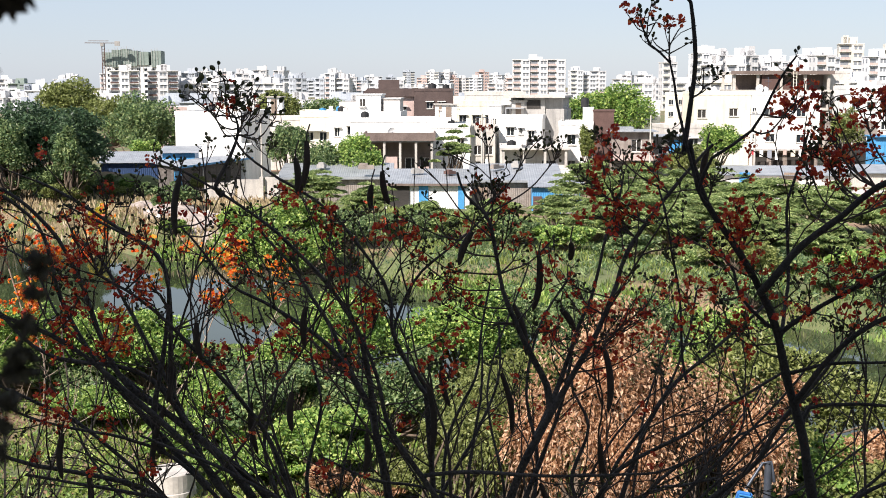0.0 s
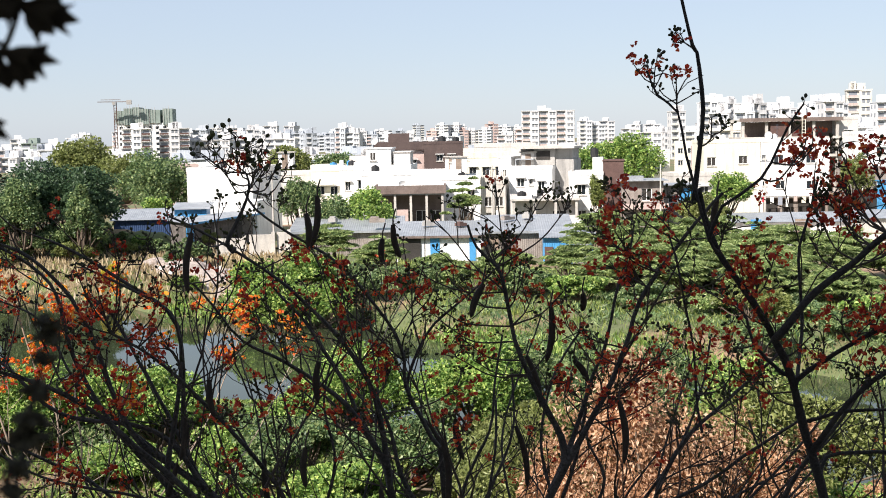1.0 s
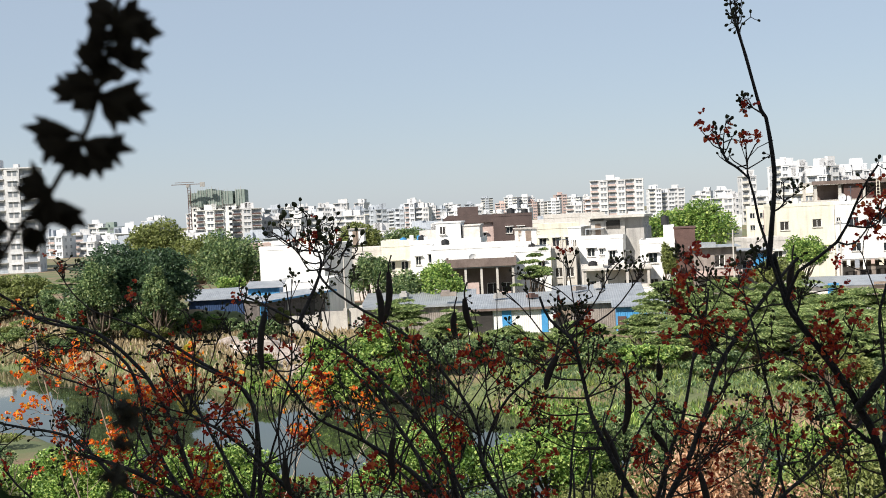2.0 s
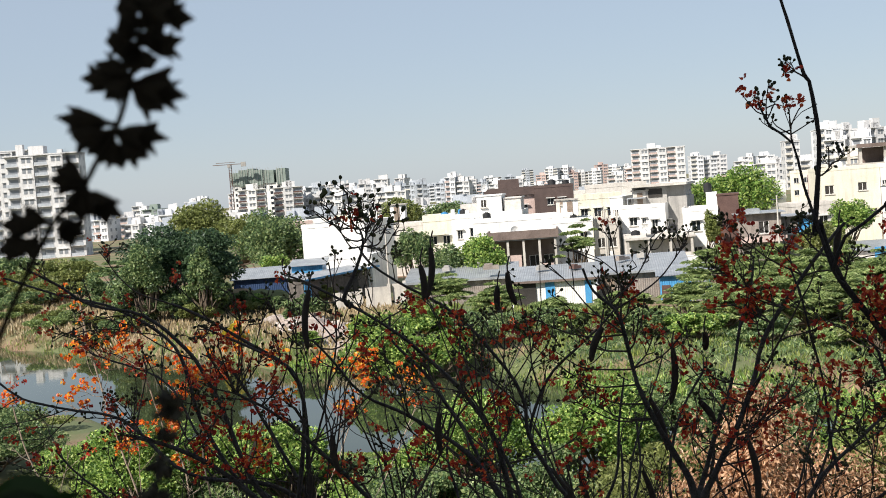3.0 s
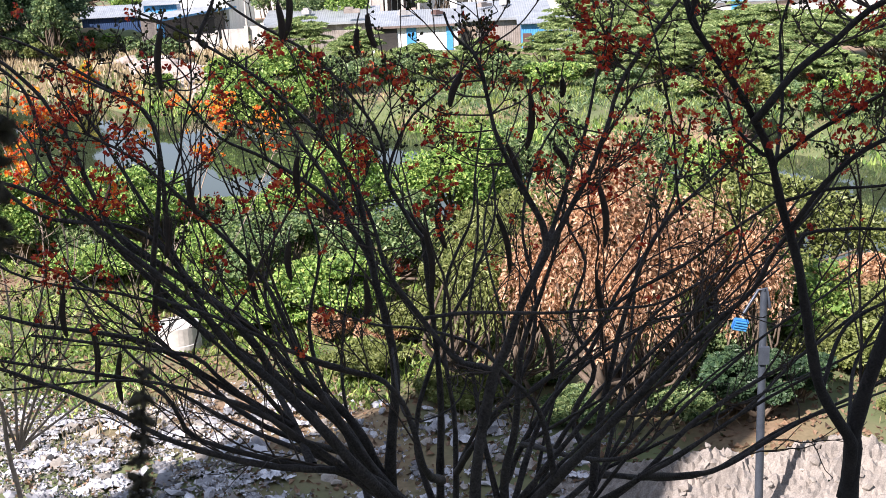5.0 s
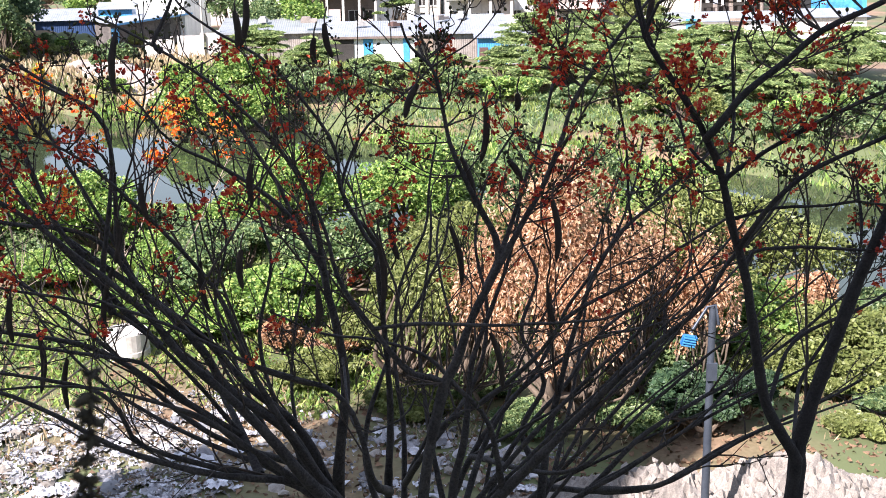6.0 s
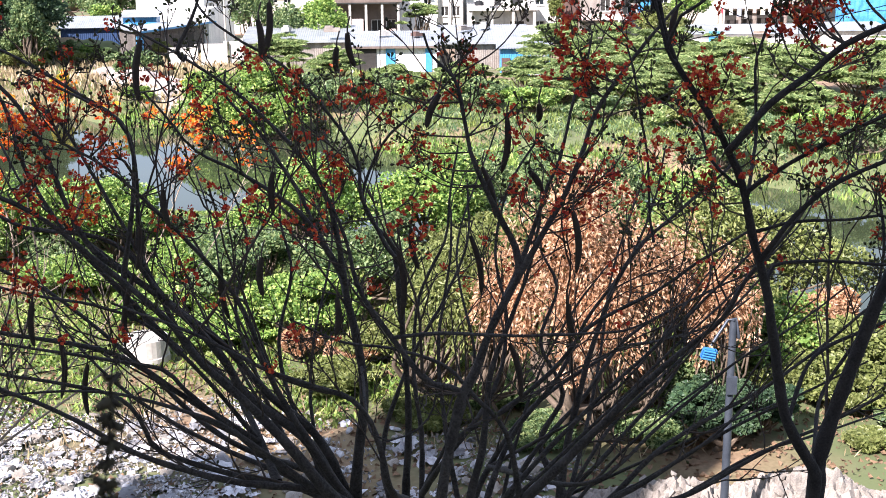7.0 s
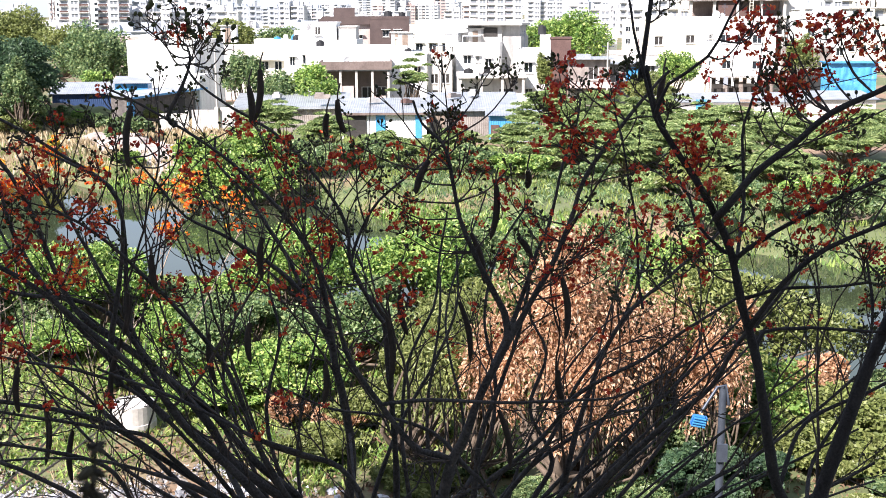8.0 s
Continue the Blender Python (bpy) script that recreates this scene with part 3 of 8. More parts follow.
# house with a red brick stair tower
stair_house = house("house", "white house beside a red brick stair tower", 14.3, 150, -8, 4.2, 7, 7.0, WHITE, front=((1.0, 4.6, 1.1, 1.3), (1.0, 1.4, 1.1, 1.3)), parapet=0.5)
extra(stair_house, "tower", WHITE, (2.9, 0.6, 7.12, 4.19, 3.6, 9.2))
extra(stair_house, "brick_tower", BRICK, (4.21, 0.3, 0, 6.7, 4, 8.7), (4.1, 0.2, 8.7, 6.8, 4.1, 8.9))
roof_tank(17.6, 151.0, 9.2, TANK_BLACK, "black plastic water tank on a roof", 0.5, 1.2)
# shacks
shack = house("shack", "weathered shack with rough cement walls and a sagging tin roof", 20.4, 147, -4, 5.0, 6, 6.3, RUST, front=((2.4, 3.9, 1.2, 1.5), (0.4, 0.4, 1.5, 1.6), (3.6, 0.4, 1.3, 1.7)), parapet=0, pane=ROOM_SHADE, shade=False, category="shack")
extra(shack, "tin_roof", TIN, (-0.5, -0.9, 6.32, 5.5, 6.4, 6.44), (0.8, -0.4, 6.44, 2.6, 2.0, 6.9))
extra(shack, "awning", PINK, (-0.4, -2.0, 3.2, 5.4, -0.01, 3.32), (-0.4, -2.06, 3.0, 5.4, -2.0, 3.7))
extra(shack, "post", SHUTTER, (-0.3, -1.9, 0, -0.18, -1.78, 3.2))
extra(shack, "post", SHUTTER, (5.1, -1.9, 0, 5.22, -1.78, 3.2))
blue_shack = house("shack", "small grey shack patched with a blue sheet", 26.5, 154, 3, 4.4, 5, 5.4, RUST, front=((0.8, 3.2, 1.2, 1.0),), parapet=0, shade=False, category="shack")
extra(blue_shack, "sheet", BLUE, (2.2, -0.06, 3.2, 4.3, -0.01, 5.0))
extra(blue_shack, "tin_roof", TIN, (-0.4, -0.8, 5.42, 4.8, 5.4, 5.54))
# white corner house
corner = house("house", "white three-storey corner house with small dark windows", 45.8, 181, -3, 10.0, 10, 10.4, WHITE,
               front=((1.9, 7.25, 1.4, 1.25), (2.2, 3.5, 1.35, 1.2), (0.15, 7.9, 0.6, 0.65), (0.25, 3.9, 0.6, 0.75), (6.7, 3.4, 1.4, 1.2), (6.6, 7.2, 1.4, 1.25)), shade=False, parapet=0.5)
extra(corner, "shop_front", RUST, (0.3, -0.6, 0.0, 9.7, -0.02, 2.2))
# panels painted as the shade inside open shop bays
for i in range(4):
    extra(corner, "shop_opening", ROOM_SHADE, (0.7 + i * 2.3, -0.66, 0.0, 2.3 + i * 2.3, -0.61, 1.9))
extra(corner, "shop_ledge", GREY, (-0.2, -1.6, 2.25, 10.2, -0.02, 2.42))
house("house", "cream painted house joined to a white corner house", 37.4, 181.4, 0, 8.35, 9, 10.4, CREAM, front=((5.2, 7.25, 1.3, 1.2), (6.7, 3.5, 1.1, 1.1), (0.5, 7.0, 1.3, 1.3), (3.0, 3.5, 1.2, 1.2)), pane=ROOM_SHADE, shade=False, parapet=0.5)
# unfinished concrete frame
frame_house = thing("unfinished_building", pose(54.4, 230, -1.2, 0, 0, -2), "unfinished grey concrete frame with open floors", "building")
for k in range(3):
    extra(frame_house, "floor_slab", CONCRETE, (0, 0, 8.3 + k * 3.4, 18.6, 12, 8.75 + k * 3.4))
for i in range(5):
    for j in range(2):
        extra(frame_house, "column", CONCRETE, (0.2 + i * 4.4, 0.3 + j * 10.8, 0, 0.7 + i * 4.4, 0.8 + j * 10.8, 15.0))
extra(frame_house, "rear_wall", DKBROWN, (0.8, 4, 0, 18, 4.3, 15.0))
extra(frame_house, "infill", BRICK, (5.6, 0.4, 8.76, 8.8, 0.7, 15.0), (9.6, 0.5, 8.76, 11.0, 0.75, 13.2))
extra(frame_house, "roof_beam", DKBROWN, (-0.3, -0.4, 15.01, 18.9, -0.1, 15.7))
house("house", "pale plastered narrow house beside a concrete frame", 72.9, 231, -2, 3.8, 9, 14.0, PALE, front=((1.2, 10.6, 1.3, 1.4), (1.2, 7.2, 1.3, 1.4)), parapet=0.5)
extra(frame_house, "ladder", CREAM, (11.2, -0.5, 10, 11.3, -0.4, 15.6), (11.8, -0.5, 10, 11.9, -0.4, 15.6), *[(11.3, -0.5, 10.4 + 0.6 * k, 11.8, -0.4, 10.48 + 0.6 * k) for k in range(9)])
# grey and blue shacks at the road
house("house", "unplastered grey block house", 55.4, 170, -4, 5.2, 8, 6.4, RUST, front=((0.7, 3.6, 1.1, 1.2), (3.2, 3.6, 1.1, 1.2)), parapet=0.4, pane=ROOM_SHADE, shade=False)
tarp = thing("shack", pose(56.2, 158, 0, 0, 0, -4), "shack covered with bright blue plastic sheets", "shack")
for side_name, m, w, h in (("front_sheet", pose(0, 0, 0), 6.0, 5.2), ("side_sheet", pose(0, 4, 0, 0, 0, -90), 4.0, 5.2)):
    n, q = 22, 16
    V = [(w * i / (n - 1), 0.16 * noise.noise(Vector((i * 0.55, j * 0.16, w))) + 0.10 * noise.noise(Vector((i * 0.3, j * 0.5, 7))) - 0.05, h * j / (q - 1)) for i in range(n) for j in range(q)]
    put(side_name, mesh_of(side_name, V, [(i * q + j, (i + 1) * q + j, (i + 1) * q + j + 1, i * q + j + 1) for i in range(n - 1) for j in range(q - 1)], BLUE), tarp, m)
extra(tarp, "wall", RUST, (0.15, 0.2, 0, 5.9, 4, 5.1))
extra(tarp, "roof", BLUE, (-0.3, -0.6, 5.2, 6.3, 4.3, 5.32))
extra(tarp, "rope", TANK_BLACK, (-0.1, -0.22, 3.1, 6.1, -0.19, 3.14))
# houses further back
house("house", "cream terrace house with a yellow parapet", 2.0, 205, 0, 7.6, 8, 8.4, CREAM, front=rows_of(0.8, 2.2, 3, 5.4, 3, 1, 1.2, 1.5), parapet=0.9)
house("house", "long pale plastered house with a flat roof", 4.2, 225, 0, 11, 8, 10.0, PALE, front=rows_of(1.0, 2.4, 4, 6.4, 3, 1, 1.3, 1.5), parapet=0.7)
house("house", "beige plastered house with a flat roof", -24.6, 172, 4, 6.4, 8, 7.0, PALE, front=((1, 4.4, 1, 1.2), (3.6, 4.4, 1, 1.2)), parapet=0.5)
warehouse = house("warehouse", "long low warehouse with a pale teal metal roof", -34, 262, 2, 12, 12, 7.0, PALE, parapet=0, category="warehouse")
extra(warehouse, "metal_roof", TIN, (-0.6, -0.8, 7.0, 12.6, 12.6, 7.4))
house("house", "small white house with a flat roof", 27.0, 190, 5, 7, 7, 9.0, WHITE, front=rows_of(1, 2.6, 2, 6, 3, 1, 1.2, 1.3), parapet=0.5)
house("house", "white house with a blue roof tank", 66, 200, -5, 8, 8, 11.2, WHITE, front=rows_of(1, 2.4, 3, 4.6, 3.2, 2, 1.2, 1.3), parapet=0.6)
house("house", "white house half hidden by the feathery trees", 30.6, 168, 4, 6, 7, 6.0, PALE, front=((1, 3.4, 1.2, 1.2), (3.6, 3.4, 1.2, 1.2)), parapet=0.5)

random.seed(31)
for i in range(26):
    hx = -48 + i * 4.9 + random.uniform(-1.5, 1.5)
    hy = random.uniform(215, 330)
    hh = random.uniform(5.5, 9.5)
    hw = random.uniform(5, 10)
    hx = hx * hy / 200
    house("house", random.choice(("small white flat-roofed house", "small cream flat-roofed house", "small pale grey flat-roofed house")), hx, hy, random.uniform(-15, 15), hw, 8, hh,
          random.choice((WHITE, WHITE, PALE, CREAM, PINK)), front=rows_of(0.8, 2.4, int((hw - 0.8) // 2.4), 0.9, 3, int(hh // 3), 1.2, 1.3), parapet=0.7, shade=False)


# ---- clutter on the roofs ----
clutter = random.Random(8)
ROOFS = ((-32, -22, 152, 158, 8.4), (-13.5, -12, 161, 163, 8.02), (-11, 0, 154, 158, 7.42), (-3.8, 1, 185, 190, 11.12), (-1, 3, 153, 157, 6.72), (8.2, 9.0, 157, 158, 7.82), (47, 55, 184, 189, 10.52), (14.8, 16.8, 151, 155, 7.12), (40, 43, 184, 188, 10.52), (8, 14.5, 148.5, 151, 4.32))
for x0, x1, y0, y1, z in ROOFS:
    for k in range(3 if x1 - x0 > 3 else 1):
        cx, cy = clutter.uniform(x0, x1), clutter.uniform(y0, y1)
        kind = clutter.random()
        if kind < 0.45:
            roof_tank(cx, cy, z, clutter.choice((TANK_BLACK, WHITE, TANK_BLACK, TANK_BLACK)), "round plastic water tank on a flat roof", clutter.uniform(0.4, 0.65), clutter.uniform(0.9, 1.4))
        elif kind < 0.75:
            room = thing("roof_room", pose(cx, cy, z), "small plastered stair room on a flat roof", "roof room", "roof rooms")
            extra(room, "wall", clutter.choice((PALE, WHITE, GREY)), (0, 0, 0, 1.9, 1.8, 2.0))
            extra(room, "roof", CONCRETE, (-0.2, -0.25, 2.0, 2.1, 2.0, 2.14))
            extra(room, "door", SHUTTER, (0.5, -0.05, 0.02, 1.2, -0.01, 1.8))
        else:
            mast = thing("aerial", pose(cx, cy, z), "thin television aerial on a flat roof", "aerial", "aerials")
            extra(mast, "mast", STEEL, (0, 0, 0, 0.06, 0.06, 2.6))
            for q in range(4):
                extra(mast, "rod", STEEL, (-0.5 + 0.08 * q, 0.02, 1.9 + 0.18 * q, 0.56 - 0.08 * q, 0.05, 1.93 + 0.18 * q))
for k in range(8):
    bar = thing("rebar", pose(3.75 + 0.34 * k, 153.3 + 0.02 * k, 6.4), "rusty steel rod rising from a roof", "rebar", "rebars")
    extra(bar, "rod", BRICK, (0, 0, -0.3, 0.05, 0.05, 1.3 + 0.1 * (k % 3)))


# ---- sheds along the far bank ----
def shed(label, x, y, turn, w, d, h_front, h_back, wall, roof, doors=(), fascia=None):
    top = thing("shed", pose(x, y, 0, 0, 0, turn), label, "shed", "sheds on the far bank")
    P = Pile()
    n = max(2, int(w / 0.21))
    for i in range(n):       # ribbed sheet walls
        a, b = i * w / n, (i + 1) * w / n
        m = (a + b) / 2
        P.quad((a, 0, 0), (m, -0.03, 0), (m, -0.03, h_front), (a, 0, h_front))
        P.quad((m, -0.03, 0), (b, 0, 0), (b, 0, h_front), (m, -0.03, h_front))
    P.quad((0, d, 0), (0, 0, 0), (0, 0, h_front), (0, d, h_back))
    P.quad((w, 0, 0), (w, d, 0), (w, d, h_back), (w, 0, h_front))
    P.quad((w, d, 0), (0, d, 0), (0, d, h_back), (w, d, h_back))
    put("wall", P.mesh("wall", wall), top)
    R = Pile()
    for i in range(n):
        a, b = -0.4 + i * (w + 0.8) / n, -0.4 + (i + 1) * (w + 0.8) / n
        m = (a + b) / 2
        f, k = h_front - 0.02, h_back + 0.05
        for q in (((a, f), (m, f + 0.03)), ((m, f + 0.03), (b, f))):
            (x0, z0), (x1, z1) = q
            dz = k - f
            R.quad((x0, -0.5, z0), (x1, -0.5, z1), (x1, d + 0.3, z1 + dz), (x0, d + 0.3, z0 + dz))
            R.quad((x0, -0.5, z0 - 0.04), (x0, d + 0.3, z0 + dz - 0.04), (x1, d + 0.3, z1 + dz - 0.04), (x1, -0.5, z1 - 0.04))
    put("roof", R.mesh("roof", roof), top)
    if fascia:
        extra(top, "fascia", fascia, (-0.45, -0.58, h_front - 0.2, w + 0.45, -0.52, h_front + 0.02))
    for a, b, c, m in doors:
        extra(top, "door", m, (a, -0.12, 0.02, a + b, -0.06, c))
    return top


shed("long lean-to with weathered plank walls and a blue roof edge", -28.4, 128, 73, 17.5, 1.8, 3.4, 3.7, PLANK, TIN, ((0.05, 1.5, 2.9, BLUE), (6.2, 0.25, 3.0, CONCRETE), (11.5, 1.4, 2.6, ROOM_SHADE)), BLUE)
shed("long open shed with a grey tin roof", -16.6, 124, 2, 11.2, 9, 2.6, 3.4, RUST, TIN, (), TIN)
# the first, near-black door panel paints the shade of an open bay
shed("white walled shed with bright blue doors", -5.6, 117.5, -1, 8.2, 8, 2.5, 3.3, WHITE, TIN, ((0.2, 2.2, 2.35, ROOM_SHADE), (3.3, 0.9, 2.4, BLUE), (7.1, 0.6, 2.4, BLUE)), DKBROWN)
shed("long shed with a wide grey tin roof", 2.9, 119, -2, 8.6, 10, 2.7, 3.6, RUST, TIN, ((0.5, 1.0, 2.2, SHUTTER),), TIN)
shed("shed with blue sheet walls beside a brown door", 8.4, 113.5, -3, 4.6, 4, 2.5, 2.9, BLUE, TIN, ((0.1, 0.8, 1.6, BRICK), (2.8, 1.4, 2.0, TIN)))
shed("navy blue sheet shed with a white tin roof", -38.0, 135, 8, 7.4, 5, 3.4, 4.3, NAVY, TIN)
shed("small blue shed with a tank on its roof", -31.6, 137, 5, 3.6, 4, 4.4, 4.9, BLUE, TIN)
shed("low shed with a pale tin roof", 32, 139, -4, 13, 8, 1.7, 2.2, PALE, TIN, ((2, 1.2, 2.0, BLUE), (7, 1.6, 2.0, SHUTTER)))
shed("low cement shed with a pale tin roof", 47, 142, -4, 9, 7, 1.7, 2.2, CONCRETE, TIN)

road = Pile()
road.v = [(30, 128, 0.03), (75, 122, 0.03), (80, 137, 0.03), (30, 141, 0.03)]
road.f = [(0, 1, 2, 3)]
tagged(put("pavement", road.mesh("pavement", surface("pale_concrete", (0.40, 0.37, 0.33), (0.58, 0.54, 0.49), 0.2, 0.9, 0.2, fine=25))), "pale dusty concrete yard before the sheds", "yard", kind="structure")

for i, (rx, ry, w, h) in enumerate(((-24.5, 124.5, 3.0, 2.0), (-21.0, 123.8, 2.6, 2.4), (-18.2, 124.2, 1.4, 2.6))):
    t = thing("garden_wall", pose(rx, ry, 0, 0, 0, 4 - 3 * i), "short broken cement wall beside the sheds", "wall", "broken walls")
    extra(t, "wall", CONCRETE, (0, 0, 0, w, 0.2, h), (w - 0.3, -0.08, 0, w + 0.05, 0.28, h + 0.25))

GREYISH = surface("faded_cloth", (0.20, 0.22, 0.27), (0.34, 0.36, 0.40), 3.0, 0.9, 0.2)
# raised earth bank before the navy shed
def earth_bank(x, y, length, depth, height):
    t = thing("earth_bank", pose(x, y, 0, 0, 0, 6), "long mound of dry earth and weeds before a shed", "mound")
    n, m = 30, 9
    V = []
    for i in range(n):
        for j in range(m):
            u, v = i / (n - 1), j / (m - 1) * 2 - 1
            h = height * math.sin(math.pi * min(1, max(0, u))) ** 0.35 * (1 - v * v) * (1 + 0.18 * noise.noise(Vector((u * 9, v * 2, 1.7))))
            V.append((u * length, v * depth / 2 + 0.3 * math.sin(u * 17), h - 0.15))
    put("mound", mesh_of("mound", V, [(i * m + j, (i + 1) * m + j, (i + 1) * m + j + 1, i * m + j + 1) for i in range(n - 1) for j in range(m - 1)], soil, True), t)


earth_bank(-41.5, 130, 12.5, 5.5, 2.7)
# washing hung before the corner house
line = thing("clothes_line", pose(45, 178.5, 0), "washing line with red and white clothes", "clothes line")
for i in range(9):
    extra(line, "garment", (RED_CLOTH, WHITE, GREYISH, WHITE, PINK, CREAM, WHITE, PINK, RED_CLOTH)[i], (0.4 + i * 1.15, 0, 1.7 - 0.25 * (i % 4), 0.8 + i * 1.15 + 0.12 * (i % 3), 0.06, 2.41))
extra(line, "rope", TANK_BLACK, (0, 0.02, 2.42, 11, 0.05, 2.45))
extra(line, "post", SHUTTER, (-0.1, 0, 0, 0, 0.1, 2.6))
extra(line, "post", SHUTTER, (11, 0, 0, 11.1, 0.1, 2.6))


# ---- apartment blocks on the skyline ----
def apartment(label, x, y, turn, w, d, floors, wall, accent, rng, storey=3.1, z0=0.0):
    top = thing("apartment_building", pose(x, y, z0, 0, 0, turn), label, "apartment building", "skyline")
    h = floors * storey
    B, S, Wn, K = Pile(), Pile(), Pile(), Pile()
    bays = max(2, int(w / 4.2))
    bw = w / bays
    # every second bay stands proud
    foot = []
    for i in range(bays):
        out = 1.1 if i % 2 else 0.0
        foot += [(i * bw, -out), ((i + 1) * bw, -out)]
        for f in range(floors):
            z = f * storey
            if i % 2:
                Wn.box(i * bw + bw * 0.22, -out - 0.05, z + 1.0, i * bw + bw * 0.46, -out + 0.02, z + 2.5)
                Wn.box(i * bw + bw * 0.58, -out - 0.05, z + 1.0, i * bw + bw * 0.82, -out + 0.02, z + 2.5)
                S.box(i * bw + bw * 0.15, -out - 0.5, z + 2.55, (i + 1) * bw - bw * 0.15, -out - 0.06, z + 2.68)
            else:
                Wn.box(i * bw + bw * 0.18, -0.05, z + 0.3, i * bw + bw * 0.82, 0.02, z + 2.5)
                S.box(i * bw + bw * 0.05, -1.3, z + 0.0, (i + 1) * bw - bw * 0.05, -0.06, z + 0.16)
                K.box(i * bw + bw * 0.06, -1.3, z + 0.17, (i + 1) * bw - bw * 0.06, -1.2, z + 1.05)
    foot += [(w, d), (0, d)]
    k = len(foot)
    B.v = [(*q, 0) for q in foot] + [(*q, h) for q in foot]
    B.f = [(i, (i + 1) % k, k + (i + 1) % k, k + i) for i in range(k)] + [tuple(range(k, 2 * k))]
    for f in range(floors):
        for j in range(max(1, int(d / 4))):
            for sx in (0, 1):
                xx = -0.05 if sx == 0 else w - 0.03
                Wn.box(xx, 1.2 + j * 4, f * storey + 1.0, xx + 0.08, 2.5 + j * 4, f * storey + 2.4)
    R = Pile()
    R.box(-0.2, -1.3, h, w + 0.2, d + 0.2, h + 0.35)
    R.box(w * 0.3, d * 0.3, h + 0.35, w * 0.3 + 4.5, d * 0.3 + 4.5, h + 3.0)
    for i in range(rng.randint(1, 3)):
        a = rng.uniform(0.05, 0.8) * w
        R.box(a, d * 0.2, h + 0.35, a + rng.uniform(1.5, 3), d * 0.2 + 2, h + rng.uniform(1.4, 3.8))
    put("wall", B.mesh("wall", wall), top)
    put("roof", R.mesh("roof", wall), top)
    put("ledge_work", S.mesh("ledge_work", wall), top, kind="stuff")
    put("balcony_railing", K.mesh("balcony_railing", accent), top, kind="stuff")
    # panes in the grey that imitates haze
    put("glazing", Wn.mesh("glazing", HAZED_GLASS), top, kind="stuff")
    return top, h


# skyline tones that carry distance haze in their pale, cool colour
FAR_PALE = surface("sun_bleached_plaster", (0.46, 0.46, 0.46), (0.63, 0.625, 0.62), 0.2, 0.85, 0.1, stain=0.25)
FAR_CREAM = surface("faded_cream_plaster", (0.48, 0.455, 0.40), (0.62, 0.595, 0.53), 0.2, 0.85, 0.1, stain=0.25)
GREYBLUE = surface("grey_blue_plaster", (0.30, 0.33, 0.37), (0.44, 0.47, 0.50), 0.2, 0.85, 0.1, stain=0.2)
rng = random.Random(5)


def skyline(x0, x1, y, top_lo, top_hi, w_lo, w_hi, walls, label, spread=40):
    """A row of blocks between two places on the plan, with tops between two heights."""
    x = x0
    while x < x1:
        w = max(6.5, rng.uniform(w_lo, w_hi) * 0.62)
        h = rng.uniform(top_lo, top_hi)
        # railing accents stay pale as well, as haze would leave them
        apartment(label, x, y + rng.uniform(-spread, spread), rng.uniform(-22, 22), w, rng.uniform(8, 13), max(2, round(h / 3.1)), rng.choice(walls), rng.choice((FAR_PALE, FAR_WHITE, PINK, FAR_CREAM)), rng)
        x += w * rng.uniform(0.8, 1.15)


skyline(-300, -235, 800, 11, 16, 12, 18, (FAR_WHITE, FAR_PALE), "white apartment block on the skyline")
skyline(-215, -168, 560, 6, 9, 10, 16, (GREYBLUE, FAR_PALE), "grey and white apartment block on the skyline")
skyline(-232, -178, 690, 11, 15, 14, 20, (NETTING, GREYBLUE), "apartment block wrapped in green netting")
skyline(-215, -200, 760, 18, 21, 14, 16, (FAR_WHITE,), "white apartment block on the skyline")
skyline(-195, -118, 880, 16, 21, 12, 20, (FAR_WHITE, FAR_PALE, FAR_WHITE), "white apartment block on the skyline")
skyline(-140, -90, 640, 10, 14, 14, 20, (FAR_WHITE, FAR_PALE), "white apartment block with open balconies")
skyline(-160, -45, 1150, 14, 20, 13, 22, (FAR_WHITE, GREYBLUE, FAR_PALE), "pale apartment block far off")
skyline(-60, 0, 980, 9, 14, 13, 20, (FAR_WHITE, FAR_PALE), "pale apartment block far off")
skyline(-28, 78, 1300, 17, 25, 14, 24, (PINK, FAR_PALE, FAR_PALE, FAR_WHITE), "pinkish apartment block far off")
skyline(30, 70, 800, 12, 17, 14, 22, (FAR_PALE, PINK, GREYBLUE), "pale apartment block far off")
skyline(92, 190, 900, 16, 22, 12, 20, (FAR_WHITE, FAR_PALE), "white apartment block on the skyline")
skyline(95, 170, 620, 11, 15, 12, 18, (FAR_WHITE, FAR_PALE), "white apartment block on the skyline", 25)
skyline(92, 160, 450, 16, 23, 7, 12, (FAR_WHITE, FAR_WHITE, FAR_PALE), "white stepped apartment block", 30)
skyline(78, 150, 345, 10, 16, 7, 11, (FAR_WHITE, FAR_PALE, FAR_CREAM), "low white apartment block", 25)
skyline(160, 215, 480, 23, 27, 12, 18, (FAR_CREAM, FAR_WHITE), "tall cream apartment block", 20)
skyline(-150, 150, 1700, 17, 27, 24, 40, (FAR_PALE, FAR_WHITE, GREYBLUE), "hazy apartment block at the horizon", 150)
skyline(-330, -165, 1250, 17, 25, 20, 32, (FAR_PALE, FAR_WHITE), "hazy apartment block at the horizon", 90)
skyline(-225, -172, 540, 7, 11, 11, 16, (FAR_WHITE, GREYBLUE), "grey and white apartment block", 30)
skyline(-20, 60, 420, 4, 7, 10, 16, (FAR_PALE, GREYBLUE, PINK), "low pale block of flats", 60)
